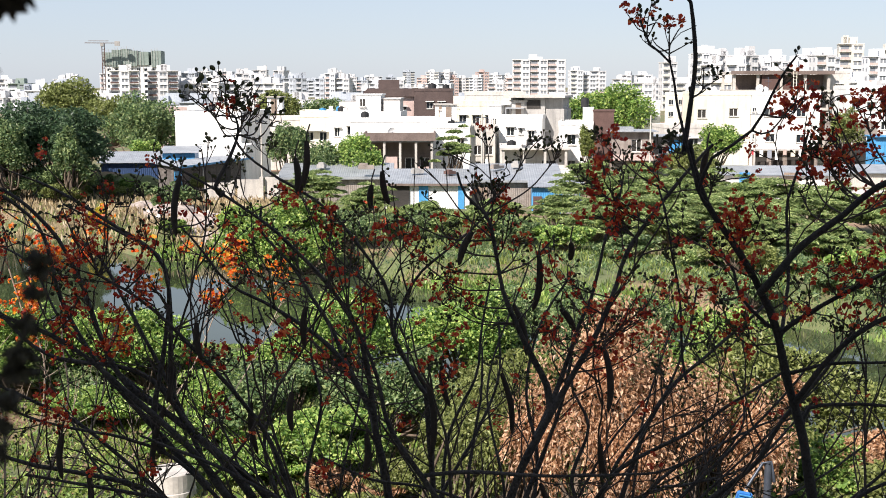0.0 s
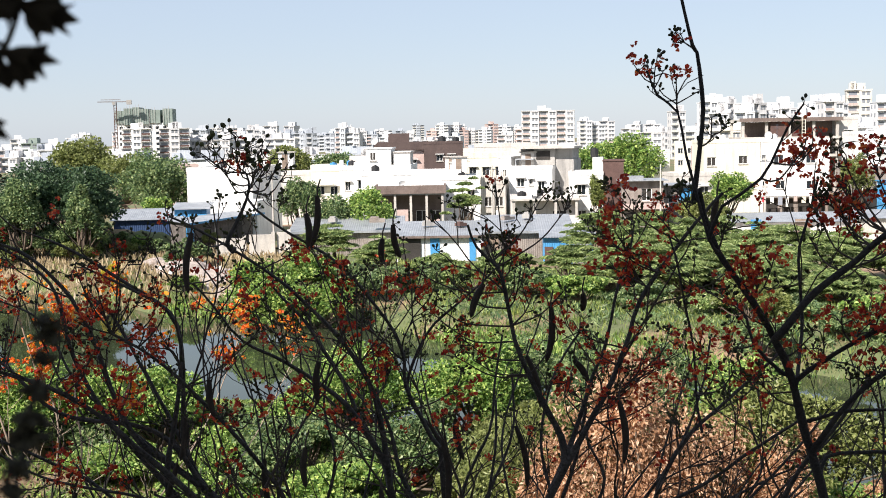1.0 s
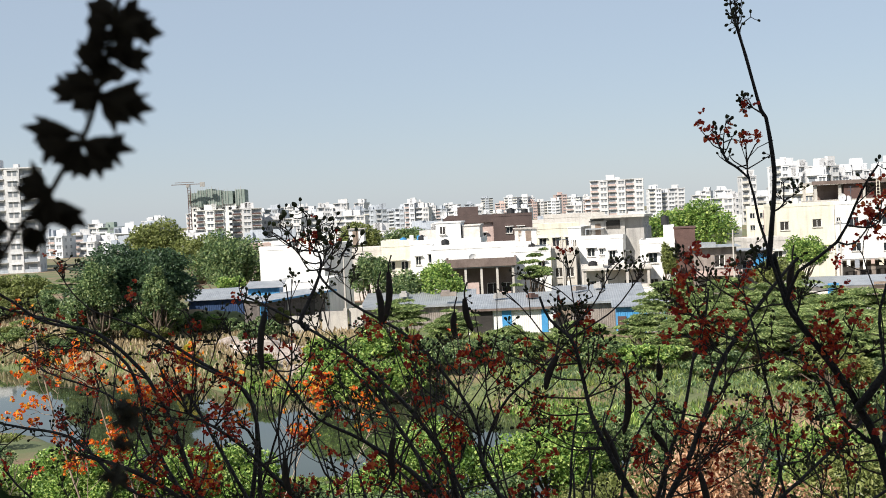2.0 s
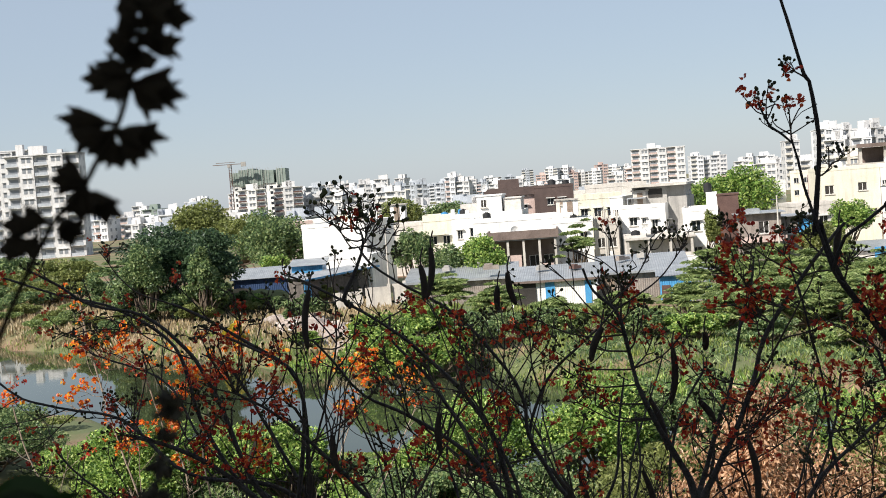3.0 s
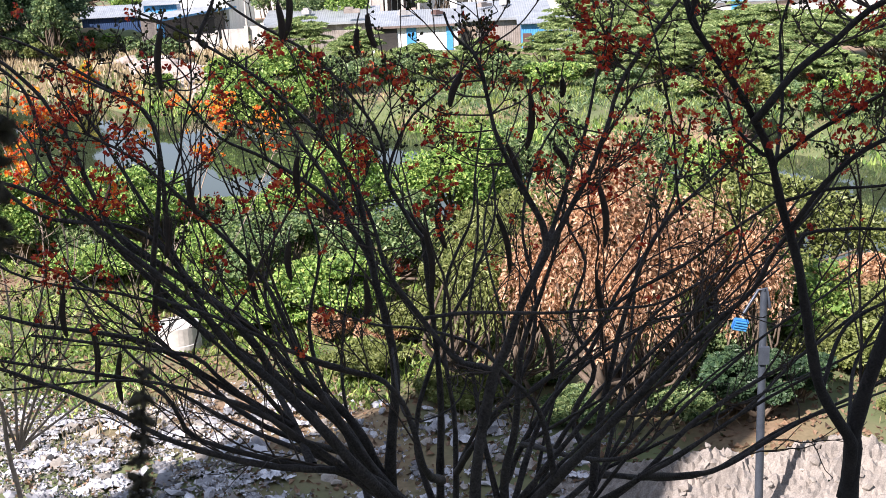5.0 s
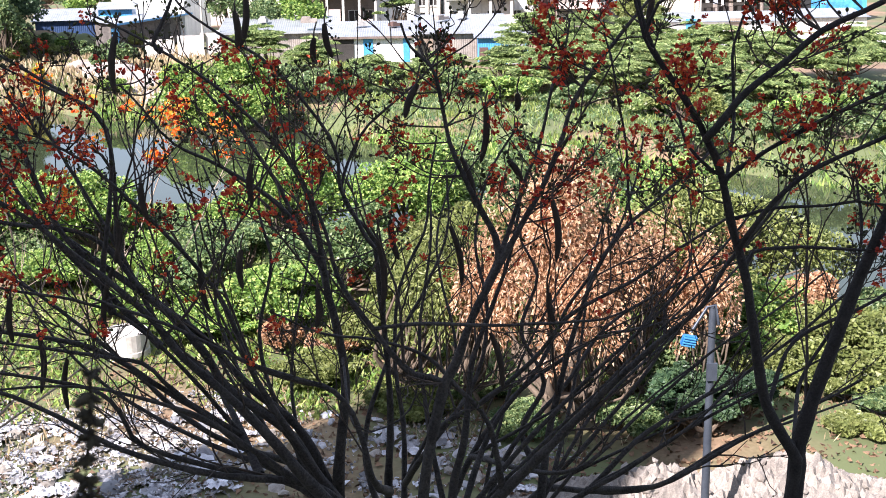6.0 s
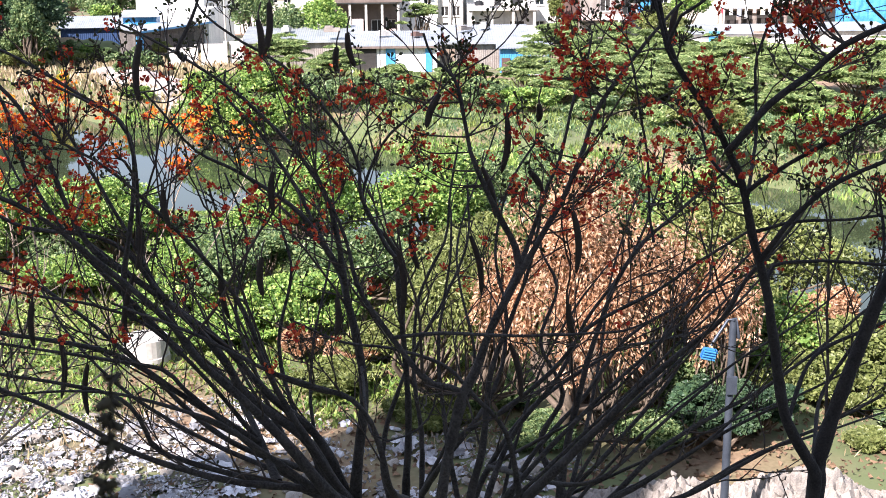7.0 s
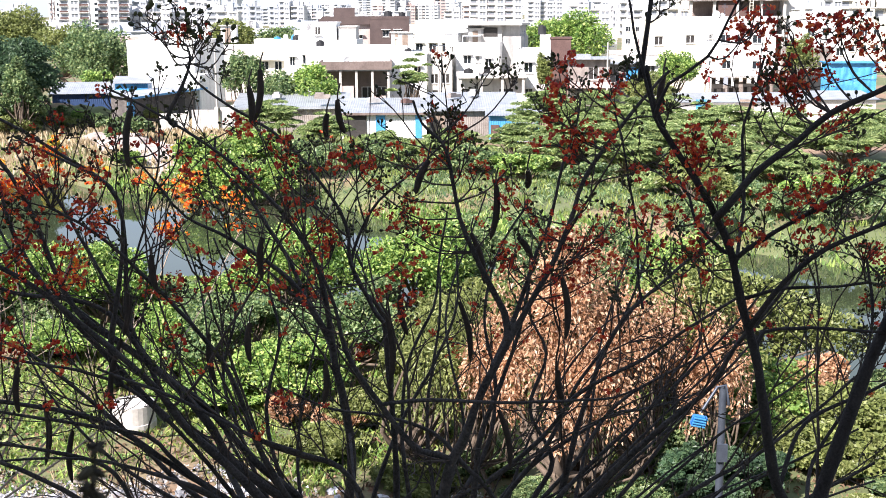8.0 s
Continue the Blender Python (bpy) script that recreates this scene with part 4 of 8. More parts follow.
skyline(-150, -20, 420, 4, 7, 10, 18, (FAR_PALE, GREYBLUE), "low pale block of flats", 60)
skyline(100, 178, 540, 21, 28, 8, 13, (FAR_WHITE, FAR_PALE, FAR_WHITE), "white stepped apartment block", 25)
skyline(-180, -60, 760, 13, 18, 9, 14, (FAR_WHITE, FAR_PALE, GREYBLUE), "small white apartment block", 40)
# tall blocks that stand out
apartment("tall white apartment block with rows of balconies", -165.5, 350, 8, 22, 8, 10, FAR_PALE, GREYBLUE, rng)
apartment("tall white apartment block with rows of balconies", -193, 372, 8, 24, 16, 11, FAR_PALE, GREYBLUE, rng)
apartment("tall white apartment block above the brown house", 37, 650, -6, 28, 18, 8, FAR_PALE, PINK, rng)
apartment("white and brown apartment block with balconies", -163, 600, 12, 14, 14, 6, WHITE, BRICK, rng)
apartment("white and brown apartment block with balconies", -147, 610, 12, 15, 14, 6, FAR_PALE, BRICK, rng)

net = thing("apartment_building", pose(-192.5, 700, 0, 0, 0, 6), "unfinished tower with its top floors wrapped in green netting", "apartment building", "skyline")
extra(net, "wall", WHITE, (0, 0, 0, 30, 16, 23))
for k, (a, b, lo, hi, out) in enumerate(((-1, 4, 23, 30.2, 1.0), (4.05, 9, 22, 31.6, 1.5), (9.05, 13, 23.4, 32.2, 1.1), (13.05, 18, 22.4, 31.2, 1.6), (18.05, 24.5, 23, 30.6, 0.9), (26, 31.5, 22, 31.2, 1.2))):
    extra(net, "net_wrap", NETTING, (a, -out, lo, b, 16 + out, hi))
    for q in range(3):
        extra(net, "scaffold_pole", GREY, (a + 0.4 + q * 1.5, -out - 0.5, 20, a + 0.55 + q * 1.5, -out - 0.35, hi + 0.9 + 0.4 * q))
for f in range(7):
    for i in range(7):
        extra(net, "window", GLASS, (1.2 + i * 4.1, -0.06, 1 + f * 3.1, 3.0 + i * 4.1, 0.01, 2.6 + f * 3.1))
crane = thing("tower_crane", pose(-191.5, 690, 0, 0, 0, 10), "tower crane beside the netted building", "crane")
mast = Pile()
for cx in (0, 1.4):
    for cy in (0, 1.4):
        mast.box(cx, cy, 0, cx + 0.3, cy + 0.3, 35)
for k in range(23):
    mast.box(0, 0, k * 1.5, 1.7, 0.2, k * 1.5 + 0.2)
put("mast", mast.mesh("mast", BRICK), crane)
extra(crane, "jib", DKBROWN, (-9, 0.4, 35, 9, 0.8, 35.4), (-9, 0.9, 35, 9, 1.3, 35.4), (-7, 0.6, 36.2, 4, 1.0, 36.5))
extra(crane, "counterweight", GREY, (7.2, 0, 33.6, 10, 1.8, 36.2))
extra(crane, "cab", GREY, (-0.6, -0.8, 33.4, 1.2, 0.4, 35.0))


# ---- things on and before the sheds ----
def tarpaulin(x, y, z, w, d, turn, material, label):
    """A crumpled sheet laid over a low pile."""
    t = thing("tarpaulin", pose(x, y, z, 0, 0, turn), label, "tarpaulin", "tarpaulins")
    n, m = 14, 10
    V = []
    for i in range(n):
        for j in range(m):
            u, v = i / (n - 1) * 2 - 1, j / (m - 1) * 2 - 1
            V.append((u * w / 2, v * d / 2, 0.7 * (1 - u ** 4) * (1 - v ** 4) * (0.8 + 0.4 * noise.noise(Vector((u * 2.1 + x, v * 2.3 + y, 0.5)))) + 0.02))
    put("sheet", mesh_of("sheet", V, [(i * m + j, (i + 1) * m + j, (i + 1) * m + j + 1, i * m + j + 1) for i in range(n - 1) for j in range(m - 1)], material, True), t)


tarpaulin(-4.6, 138.5, 0.1, 3.4, 2.6, 10, BLUE, "blue plastic sheet over a pile beside the sheds")
tarpaulin(-1.0, 137.5, 0.1, 4.4, 2.8, -8, WHITE, "white plastic sheet over a pile beside the sheds")
tarpaulin(-7.4, 137.0, 0.1, 2.8, 2.2, 20, WHITE, "grey-white plastic sheet over a pile beside the sheds")
tarpaulin(3.0, 136.5, 0.1, 3.0, 2.4, 5, TIN, "dull grey sheet over a pile beside the sheds")


def dish(x, y, z, r, turn):
    t = thing("satellite_dish", pose(x, y, z, 0, 0, turn), "white satellite dish on a short mast", "satellite dish", "satellite dishes")
    extra(t, "mast", STEEL, (-0.04, 0, 0, 0.04, 0.08, 0.9))
    n, m = 6, 18
    V = [(r * i / n * math.cos(6.2832 * j / m), -0.25 - 0.28 * r * (i / n) ** 2, 0.9 + r * i / n * math.sin(6.2832 * j / m)) for i in range(n + 1) for j in range(m)]
    bowl = put("bowl", mesh_of("bowl", V, [(i * m + j, i * m + (j + 1) % m, (i + 1) * m + (j + 1) % m, (i + 1) * m + j) for i in range(n) for j in range(m)], WHITE, True), t)
    extra(bowl, "feed_arm", STEEL, (-0.02, -0.25 - r, 0.86, 0.02, -0.25, 0.90))


dish(-6.2, 147.8, 5.4, 0.55, 15)
dish(9.6, 147.0, 4.5, 0.5, -10)
dish(-10.6, 163.4, 10.78, 0.5, 20)
dish(47.5, 184, 10.52, 0.6, 5)
for k, (bx, by, bz, w, d, h, mat, what) in enumerate(((-8.6, 123.5, 3.45, 1.6, 0.9, 0.4, RUST, "rusty sheet offcut"), (-3.0, 121.5, 3.15, 1.2, 0.7, 0.35, GREY, "cement block"), (0.6, 121.0, 3.1, 0.9, 0.9, 0.3, BRICK, "old brown crate"), (5.2, 123.5, 3.45, 1.8, 0.6, 0.3, RUST, "rusty sheet offcut"), (7.8, 125, 3.5, 1.0, 0.8, 0.45, GREY, "cement block"), (-12.5, 128, 3.25, 1.4, 0.8, 0.4, GREY, "cement block"))):
    w_ = thing("roof_weight", pose(bx, by, bz, 0, 0, 17 * k), what + " holding down a tin shed roof", "roof weight", "roof weights")
    extra(w_, "block", mat, (0, 0, 0, w, d, h), (0.1, 0.1, h + 0.004, w * 0.6, d * 0.8, h * 1.5))
# poles with wires among the houses
for px_, py_, ph in ((-21.0, 141, 8.2), (4.6, 143, 8.6), (24.5, 143.5, 8.4), (38.5, 150, 8.8)):
    pole = thing("utility_pole", pose(px_, py_, 0), "slim grey concrete utility pole", "pole", "utility poles")
    V, Fc = tube([(0, 0, -0.3), (0, 0, ph * 0.5), (0, 0, ph)], [0.13, 0.11, 0.08], 8)
    put("shaft", mesh_of("shaft", V, Fc, CONCRETE, True), pole)
    extra(pole, "cross_arm", STEEL, (-0.7, -0.05, ph - 0.5, 0.7, 0.05, ph - 0.4))


# ---- trees and shrubs ----
def tree(name, label, x, y, top, rx, ry, foot, leaf, n, length, width, seed, clumps=26, tier=False, droop=0.0, bark=BARK_FAR, category="tree", z=None, group="", hollow=0.45, stout=1.0):
    """A tree: a tapered trunk that forks into limbs, and a crown of leaf clumps with gaps between them."""
    rng = np.random.default_rng(seed)
    z = float(ground_z(x, y)) if z is None else z
    t = thing(name, pose(x, y, z - 0.1), label, category, group)
    h = top - z + 0.1
    rz = (h - foot) / 2
    mid = np.array((0, 0, foot + rz))
    # clump centres over an uneven ellipsoid
    d = rng.normal(size=(clumps, 3))
    d /= np.linalg.norm(d, axis=1)[:, None]
    d[:, 2] = np.abs(d[:, 2]) * 1.2 - 0.35
    far = rng.uniform(hollow, 1.0, (clumps, 1))
    C = mid + d * far * np.array((rx, ry, rz)) * 0.82
    size = rng.uniform(0.22, 0.46, clumps)
    if tier:
        # the sprays lie in storeys with dark gaps between them
        gap = 0.42 + 0.04 * length
        size *= 0.72
        C[:, 2] = np.round(C[:, 2] / gap) * gap + 0.16 * np.sin(C[:, 0] * 1.3 + C[:, 1]) + rng.normal(size=clumps) * 0.05
    if category == "shrub":
        # uneven sprigs that stand out of the bush
        size *= rng.uniform(0.5, 1.05, clumps)
        C = mid + (C - mid) * rng.uniform(0.75, 1.3, (clumps, 1))
    # trunk and limbs
    r0 = (0.035 * h + 0.05) * stout
    chunks = []
    fork = np.array((rng.normal() * 0.1 * h, rng.normal() * 0.1 * h, max(foot * 0.8, h * 0.2)))
    line_pts = smooth_line([(0, 0, -0.2), fork * np.array((0.4, 0.4, 0.5)), fork], 0.4)
    chunks.append(tube(line_pts, np.linspace(r0, r0 * 0.7, len(line_pts)), 8))
    for c in C[:: max(1, clumps // 18)]:
        bend = (fork + c) / 2 + np.array((0, 0, -0.12 * h)) + rng.normal(size=3) * 0.05 * h
        p = smooth_line([fork, bend, c], 0.5)
        chunks.append(tube(p, np.linspace(r0 * 0.42, 0.02, len(p)), 6))
    V, Fc = join(chunks)
    put("trunk", mesh_of("trunk", V, Fc, bark, True), t)
    # leaves
    pick = rng.choice(clumps, n, p=size ** 2 / (size ** 2).sum())
    q = rng.normal(size=(n, 3))
    q /= np.linalg.norm(q, axis=1)[:, None]
    q *= rng.uniform(0.35, 1.0, (n, 1)) ** 0.6
    spread = size[pick][:, None] * np.array((rx, ry, 0.23 + 0.03 * rz if tier else rz * (0.5 if leaf is LEAF_DARK else 0.9)))
    if tier:
        # flat sprays that hang at their rims
        q[:, 2] -= 1.1 * (q[:, 0] ** 2 + q[:, 1] ** 2)
    P = C[pick] + q * spread
    out = q * np.array((1, 1, 0.4 if not tier else 0.12)) + rng.normal(size=(n, 3)) * (0.55 if not tier else 0.18)
    out[:, 2] -= droop
    P[:, 2] *= h / np.percentile(P[:, 2], 99.3)
    low = P[:, 2] < 0.12
    P[low, 2] = rng.uniform(0.05, 0.1 + 0.28 * h, low.sum())
    V, Fc = leaf_cloud(P, out, length, width, rng)
    put("crown", mesh_of("crown", V, Fc, leaf), t)
    return t


def tuft_field(name, label, material, spots, per, height, width, seed, lean=0.35):
    """Grass: many blades round spots (x, y)."""
    rng = np.random.default_rng(seed)
    S = np.repeat(np.asarray(spots, dtype=float), per, axis=0)
    n = len(S)
    X = S[:, 0] + rng.normal(size=n) * 0.35
    Y = S[:, 1] + rng.normal(size=n) * 0.35
    Z = ground_z(X, Y)
    hgt = height * rng.uniform(0.4, 1.3, n)
    way = np.stack([rng.normal(size=n) * lean, rng.normal(size=n) * lean, np.ones(n)], 1)
    C = np.stack([X, Y, Z + hgt * 0.45], 1)
    V, Fc = leaf_cloud(C, way, 1.0, width, rng, 0.1)
    V = V.reshape(n, 4, 3)
    V = C[:, None, :] + (V - C[:, None, :]) * np.stack([hgt / 1, hgt / 1, hgt / 1], 1)[:, None, :]
    tagged(put(name, mesh_of(name, V.reshape(-1, 3), Fc, material)), label, "grass", kind="stuff")


# behind the river, left
tree("tree", "green young tree in front of darker crowns", -45.0, 122, 6.4, 3.0, 2.6, 0.0, LEAF_MID, 8000, 0.34, 0.2, 31, 14, hollow=0.2)
tree("tree", "green slender tree in front of darker crowns", -37.4, 122, 5.8, 2.7, 2.4, 0.0, LEAF_MID, 7000, 0.34, 0.2, 32, 13, hollow=0.2)
tree("shrub", "leafy green bush under dark crowns", -41.2, 122.5, 3.6, 3.0, 2.4, 0.0, LEAF_MID, 4600, 0.3, 0.18, 33, 18, category="shrub")
#: dark spreading trees
tree("tree", "large dark green spreading tree beside the sheds", -37.9, 125, 9.3, 4.3, 4.4, 1.0, LEAF_DARK, 15000, 0.36, 0.20, 1, 64, droop=0.2)
tree("tree", "large dark green tree with drooping sprays", -42.6, 126, 9.9, 4.9, 5, 0.8, LEAF_DARK, 17000, 0.36, 0.20, 2, 70, droop=0.2)
tree("tree", "mid-green tree in front of darker crowns", -43.4, 121, 8.3, 2.5, 2.4, 1.6, LEAF_MID, 7000, 0.34, 0.2, 3, 30)
tree("tree", "mid-green bushy tree beside dark crowns", -37.4, 121, 7.7, 1.5, 1.5, 1.6, LEAF_MID, 4500, 0.34, 0.2, 4, 26)
tree("tree", "olive green flat-topped tree in the distance", -62.4, 205, 12.6, 6.2, 6, 3.0, LEAF_OLIVE, 9000, 0.55, 0.3, 5, 40)
tree("tree", "olive green tree in the distance", -53, 200, 9.8, 5.4, 5, 2.0, LEAF_OLIVE, 6000, 0.55, 0.3, 6, 26)
tree("tree", "green tree behind the blue shed", -42.0, 172, 10.4, 5.4, 5, 1.2, LEAF_MID, 9000, 0.5, 0.28, 7, 30)
tree("tree", "green tree beside the white hall", -39.5, 165, 9.2, 4.4, 4.4, 0.8, LEAF_MID, 7000, 0.45, 0.26, 8, 28)
tree("tree", "yellowish green young tree by the shed", -36.4, 148, 5.2, 2.8, 2.6, 0.4, LEAF_LIME, 4200, 0.36, 0.2, 9, 18)
tree("tree", "green tree behind the white hall", -31.5, 235, 10.6, 5.4, 5, 2, LEAF_OLIVE, 5000, 0.6, 0.3, 10, 24)
tree("tree", "green tree beside the warehouse", -24, 245, 9.0, 5, 5, 1.5, LEAF_MID, 4500, 0.6, 0.3, 11, 22)
tree("tree", "dark green tree far along the river bank", -66, 175, 5.0, 6, 5, 0.5, LEAF_MID, 7000, 0.5, 0.28, 12, 34, tier=True)
tree("tree", "olive tree far along the river bank", -80, 185, 5.0, 7, 6, 0.6, LEAF_OLIVE, 8000, 0.55, 0.3, 13, 32)
tree("tree", "dark tree at the foot of the tall blocks", -98, 200, 5.5, 8, 7, 0.6, LEAF_MID, 8000, 0.55, 0.3, 14, 32)
# among the houses
tree("tree", "dark green tree in front of the cream house", -17.2, 136, 7.6, 2.7, 2.6, 1.0, LEAF_MID, 5200, 0.34, 0.2, 15, 24)
tree("tree", "bright green leafy tree above the tin roofs", -9.6, 133, 6.4, 3.0, 2.8, 0.8, LEAF_LIME, 6200, 0.32, 0.2, 16, 26)
tree("tree", "green leafy tree above the tin roofs", -13.2, 134, 5.6, 2.6, 2.6, 0.8, LEAF_MID, 4800, 0.32, 0.2, 17, 22)
tree("tree", "tiered pagoda-shaped tree with flat leaf sprays", 1.3, 130, 7.6, 2.9, 2.8, 1.4, LEAF_FERN, 7600, 0.44, 0.17, 18, 26, tier=True, hollow=0.2)
tree("tree", "large bright green crown behind the brick tower", 26.0, 188, 11.8, 8.6, 5.6, 2.0, LEAF_LIME, 9000, 0.48, 0.28, 19, 36)
tree("tree", "green crown behind the brick tower", 19.6, 190, 9.8, 4, 4, 2.0, LEAF_MID, 5000, 0.48, 0.28, 20, 24)
tree("tree", "creeper-covered yellowish tree against a house wall", 17.3, 146, 6.9, 1.3, 1.2, 1.2, LEAF_OLIVE, 2600, 0.3, 0.18, 21, 16)
tree("tree", "yellow-green tree before the cream house", 34.5, 152, 6.8, 3.2, 3, 0.8, LEAF_LIME, 5200, 0.38, 0.22, 22, 24)
tree("tree", "yellow-green bush before the corner house", 29.2, 143, 4.8, 3.2, 3, 0.5, LEAF_OLIVE, 4600, 0.36, 0.22, 23, 22)
tree("tree", "slim green tree beside the corner house", 54.5, 165, 8.6, 2.2, 2.2, 1.0, LEAF_OLIVE, 4000, 0.36, 0.2, 24, 22)
# far bank: feathery tiers
FERNS = ((12.4, 104, 5.5, 3.6), (16.8, 103, 5.3, 4.0), (21.2, 101, 5.0, 4.2), (25.6, 98, 4.6, 4.0), (30.5, 97, 4.2, 4.4), (36, 94, 3.6, 4.2), (9.4, 97, 3.4, 3.0), (14.2, 95, 3.8, 3.6), (19.4, 92, 3.6, 3.6), (24, 89, 3.2, 3.4),
         (14.6, 99, 4.6, 3.4), (18.8, 97.5, 4.4, 3.6), (23.2, 95, 4.2, 3.6), (28.0, 93, 3.8, 3.6), (33, 90, 3.4, 3.6), (16.6, 88.5, 3.0, 3.2), (21.4, 86, 2.8, 3.2), (26.4, 83, 2.6, 3.2), (11.4, 91, 2.8, 3.0), (38, 99, 4.0, 4.0), (-11.6, 108, 4.3, 3.4), (-6.4, 106, 3.4, 3.0), (-1.6, 101, 2.2, 2.6), (4.2, 101, 2.4, 2.8))
for i, (fx, fy, ft, fr) in enumerate(FERNS):
    tree("tree", "feathery green bank tree with flat tiers of fine leaves", fx, fy, ft, fr, fr * 0.9, 0.2, LEAF_FERN, 12500, 0.40, 0.09, 40 + i, 84, tier=True, droop=0.1, group="feathery bank trees")
SHRUBS_MIDDLE = ((-15.0, 90, 3.0, 3.2, LEAF_LIME), (-11.2, 91, 3.5, 3.2, LEAF_LIME), (-13.2, 86, 2.0, 3.0, LEAF_LIME), (-9.0, 86, 1.9, 2.8, LEAF_LIME), (-7.0, 90, 2.6, 2.6, LEAF_MID), (-2.6, 93, 2.2, 2.6, LEAF_MID),
                 (1.6, 92, 2.4, 2.8, LEAF_FERN), (5.4, 90, 2.2, 2.6, LEAF_MID), (8.8, 86, 2.0, 2.6, LEAF_LIME), (13.2, 83, 1.8, 2.8, LEAF_MID), (17.6, 80, 1.7, 2.8, LEAF_FERN), (22, 77, 1.5, 2.6, LEAF_MID),
                 (27, 76, 1.6, 3.0, LEAF_LIME), (31.5, 79, 2.0, 3.2, LEAF_MID), (28, 84, 2.4, 3.0, LEAF_FERN), (-24.6, 112, 2.9, 2.6, LEAF_MID))
SHRUBS_SIDES = ((-34.2, 126, 1.6, 1.8, LEAF_OLIVE), (-30.4, 127, 1.8, 1.8, LEAF_MID), (-18.0, 103, 1.5, 1.6, LEAF_YELLOW), (-29.8, 104, 1.5, 1.3, LEAF_YELLOW), (-45, 116, 1.4, 2.0, LEAF_MID), (-35.6, 129.5, 2.5, 1.8, LEAF_MID),
                (-33.0, 128.4, 2.1, 1.6, LEAF_LIME), (-39.0, 128, 2.3, 1.8, LEAF_OLIVE), (-50, 122, 1.4, 2.6, LEAF_OLIVE), (-38.4, 121.4, 2.6, 2.6, LEAF_OLIVE), (-42.4, 122.0, 2.8, 2.8, LEAF_MID), (-46.2, 123.0, 2.8, 2.8, LEAF_MID), (-58, 132, 1.6, 3.0, LEAF_OLIVE), (-21.5, 97, 1.2, 1.8, LEAF_LIME))
for i, (sx, sy, st, sr, sm) in enumerate(SHRUBS_MIDDLE + SHRUBS_SIDES):
    tree("shrub", {LEAF_LIME: "bright green bush on the river bank", LEAF_MID: "green bush on the river bank", LEAF_FERN: "fine-leaved green bush on the river bank", LEAF_OLIVE: "dusty olive bush on the river bank", LEAF_YELLOW: "yellow flowering shrub on the river bank"}[sm],
         sx, sy, st, sr, sr * 0.9, 0.0, sm, 4600, 0.26, 0.15, 80 + i, 20, category="shrub", group="bank shrubs")
bank = random.Random(41)
for i in range(74):
    ba, bs = -78 + (i * 2.9 if i < 44 else 60 + (i - 44) * 1.9) + bank.uniform(-1, 1), FAR_BANK + (bank.uniform(2.2, 15) if i < 44 else bank.uniform(4, 24))
    if i < 16:
        continue
    bx, by = (RIVER[0] * bs + RIVER[1] * ba) / 0.988, (RIVER[1] * bs - RIVER[0] * ba) / 0.988
    sm = bank.choice((LEAF_MID, LEAF_LIME, LEAF_FERN, LEAF_OLIVE, LEAF_MID))
    br = bank.uniform(1.6, 2.8)
    tree("shrub", "green scrub bush close to the waterline", bx, by, float(ground_z(bx, by)) + bank.uniform(1.5, 2.9), br, br, 0.0, sm, 3600, 0.24, 0.14, 300 + i, 18, category="shrub", group="bank shrubs")
# near bank
NEAR_TALL = ((-9.6, 47, 1.6, 2.8, LEAF_MID), (-6.2, 47, 2.3, 2.6, LEAF_LIME), (-3.0, 46, 4.0, 2.9, LEAF_LIME), (0.2, 44, 4.5, 2.8, LEAF_LIME), (3.4, 45, 4.4, 2.8, LEAF_MID), (6.6, 43, 4.5, 2.8, LEAF_MID),
             (9.4, 41, 4.4, 2.6, LEAF_LIME), (-4.8, 41, 2.4, 2.6, LEAF_MID), (-1.6, 39, 3.0, 2.6, LEAF_MID), (-7.8, 42, 1.7, 2.6, LEAF_LIME), (-11.6, 43, 1.3, 2.6, LEAF_LIME), (-14.6, 46, 1.4, 2.8, LEAF_MID),
             (2.6, 41, 2.8, 2.2, LEAF_OLIVE), (-3.2, 36, 2.1, 2.2, LEAF_LIME), (-6.4, 37, 0.9, 2.0, LEAF_LIME), (11.6, 36, 3.6, 2.8, LEAF_OLIVE))
NEAR_SLOPE = ((14.0, 34, 1.2, 1.6, LEAF_MID), (9.6, 33, 2.4, 2.2, LEAF_LIME), (13.0, 32, 2.0, 2.4, LEAF_OLIVE), (16.8, 36, 0.5, 1.6, LEAF_LIME), (7.6, 29.5, 2.0, 1.7, LEAF_MID), (5.6, 38, 2.4, 2.4, LEAF_MID),
              (-36, 69, 0.3, 2.8, LEAF_MID), (-40, 74, 0.2, 2.8, LEAF_LIME), (-32, 65, 0.4, 2.6, LEAF_OLIVE), (-44, 79, 0.3, 3.0, LEAF_MID), (-37, 64, 1.2, 3.0, LEAF_LIME), (-42, 69, 1.2, 3.2, LEAF_MID),
              (-47, 76, 1.0, 3.2, LEAF_LIME), (7.0, 27.8, 1.5, 1.3, LEAF_DARK), (5.6, 27.4, 0.7, 1.0, LEAF_MID), (3.6, 27.4, 0.6, 1.0, LEAF_MID))
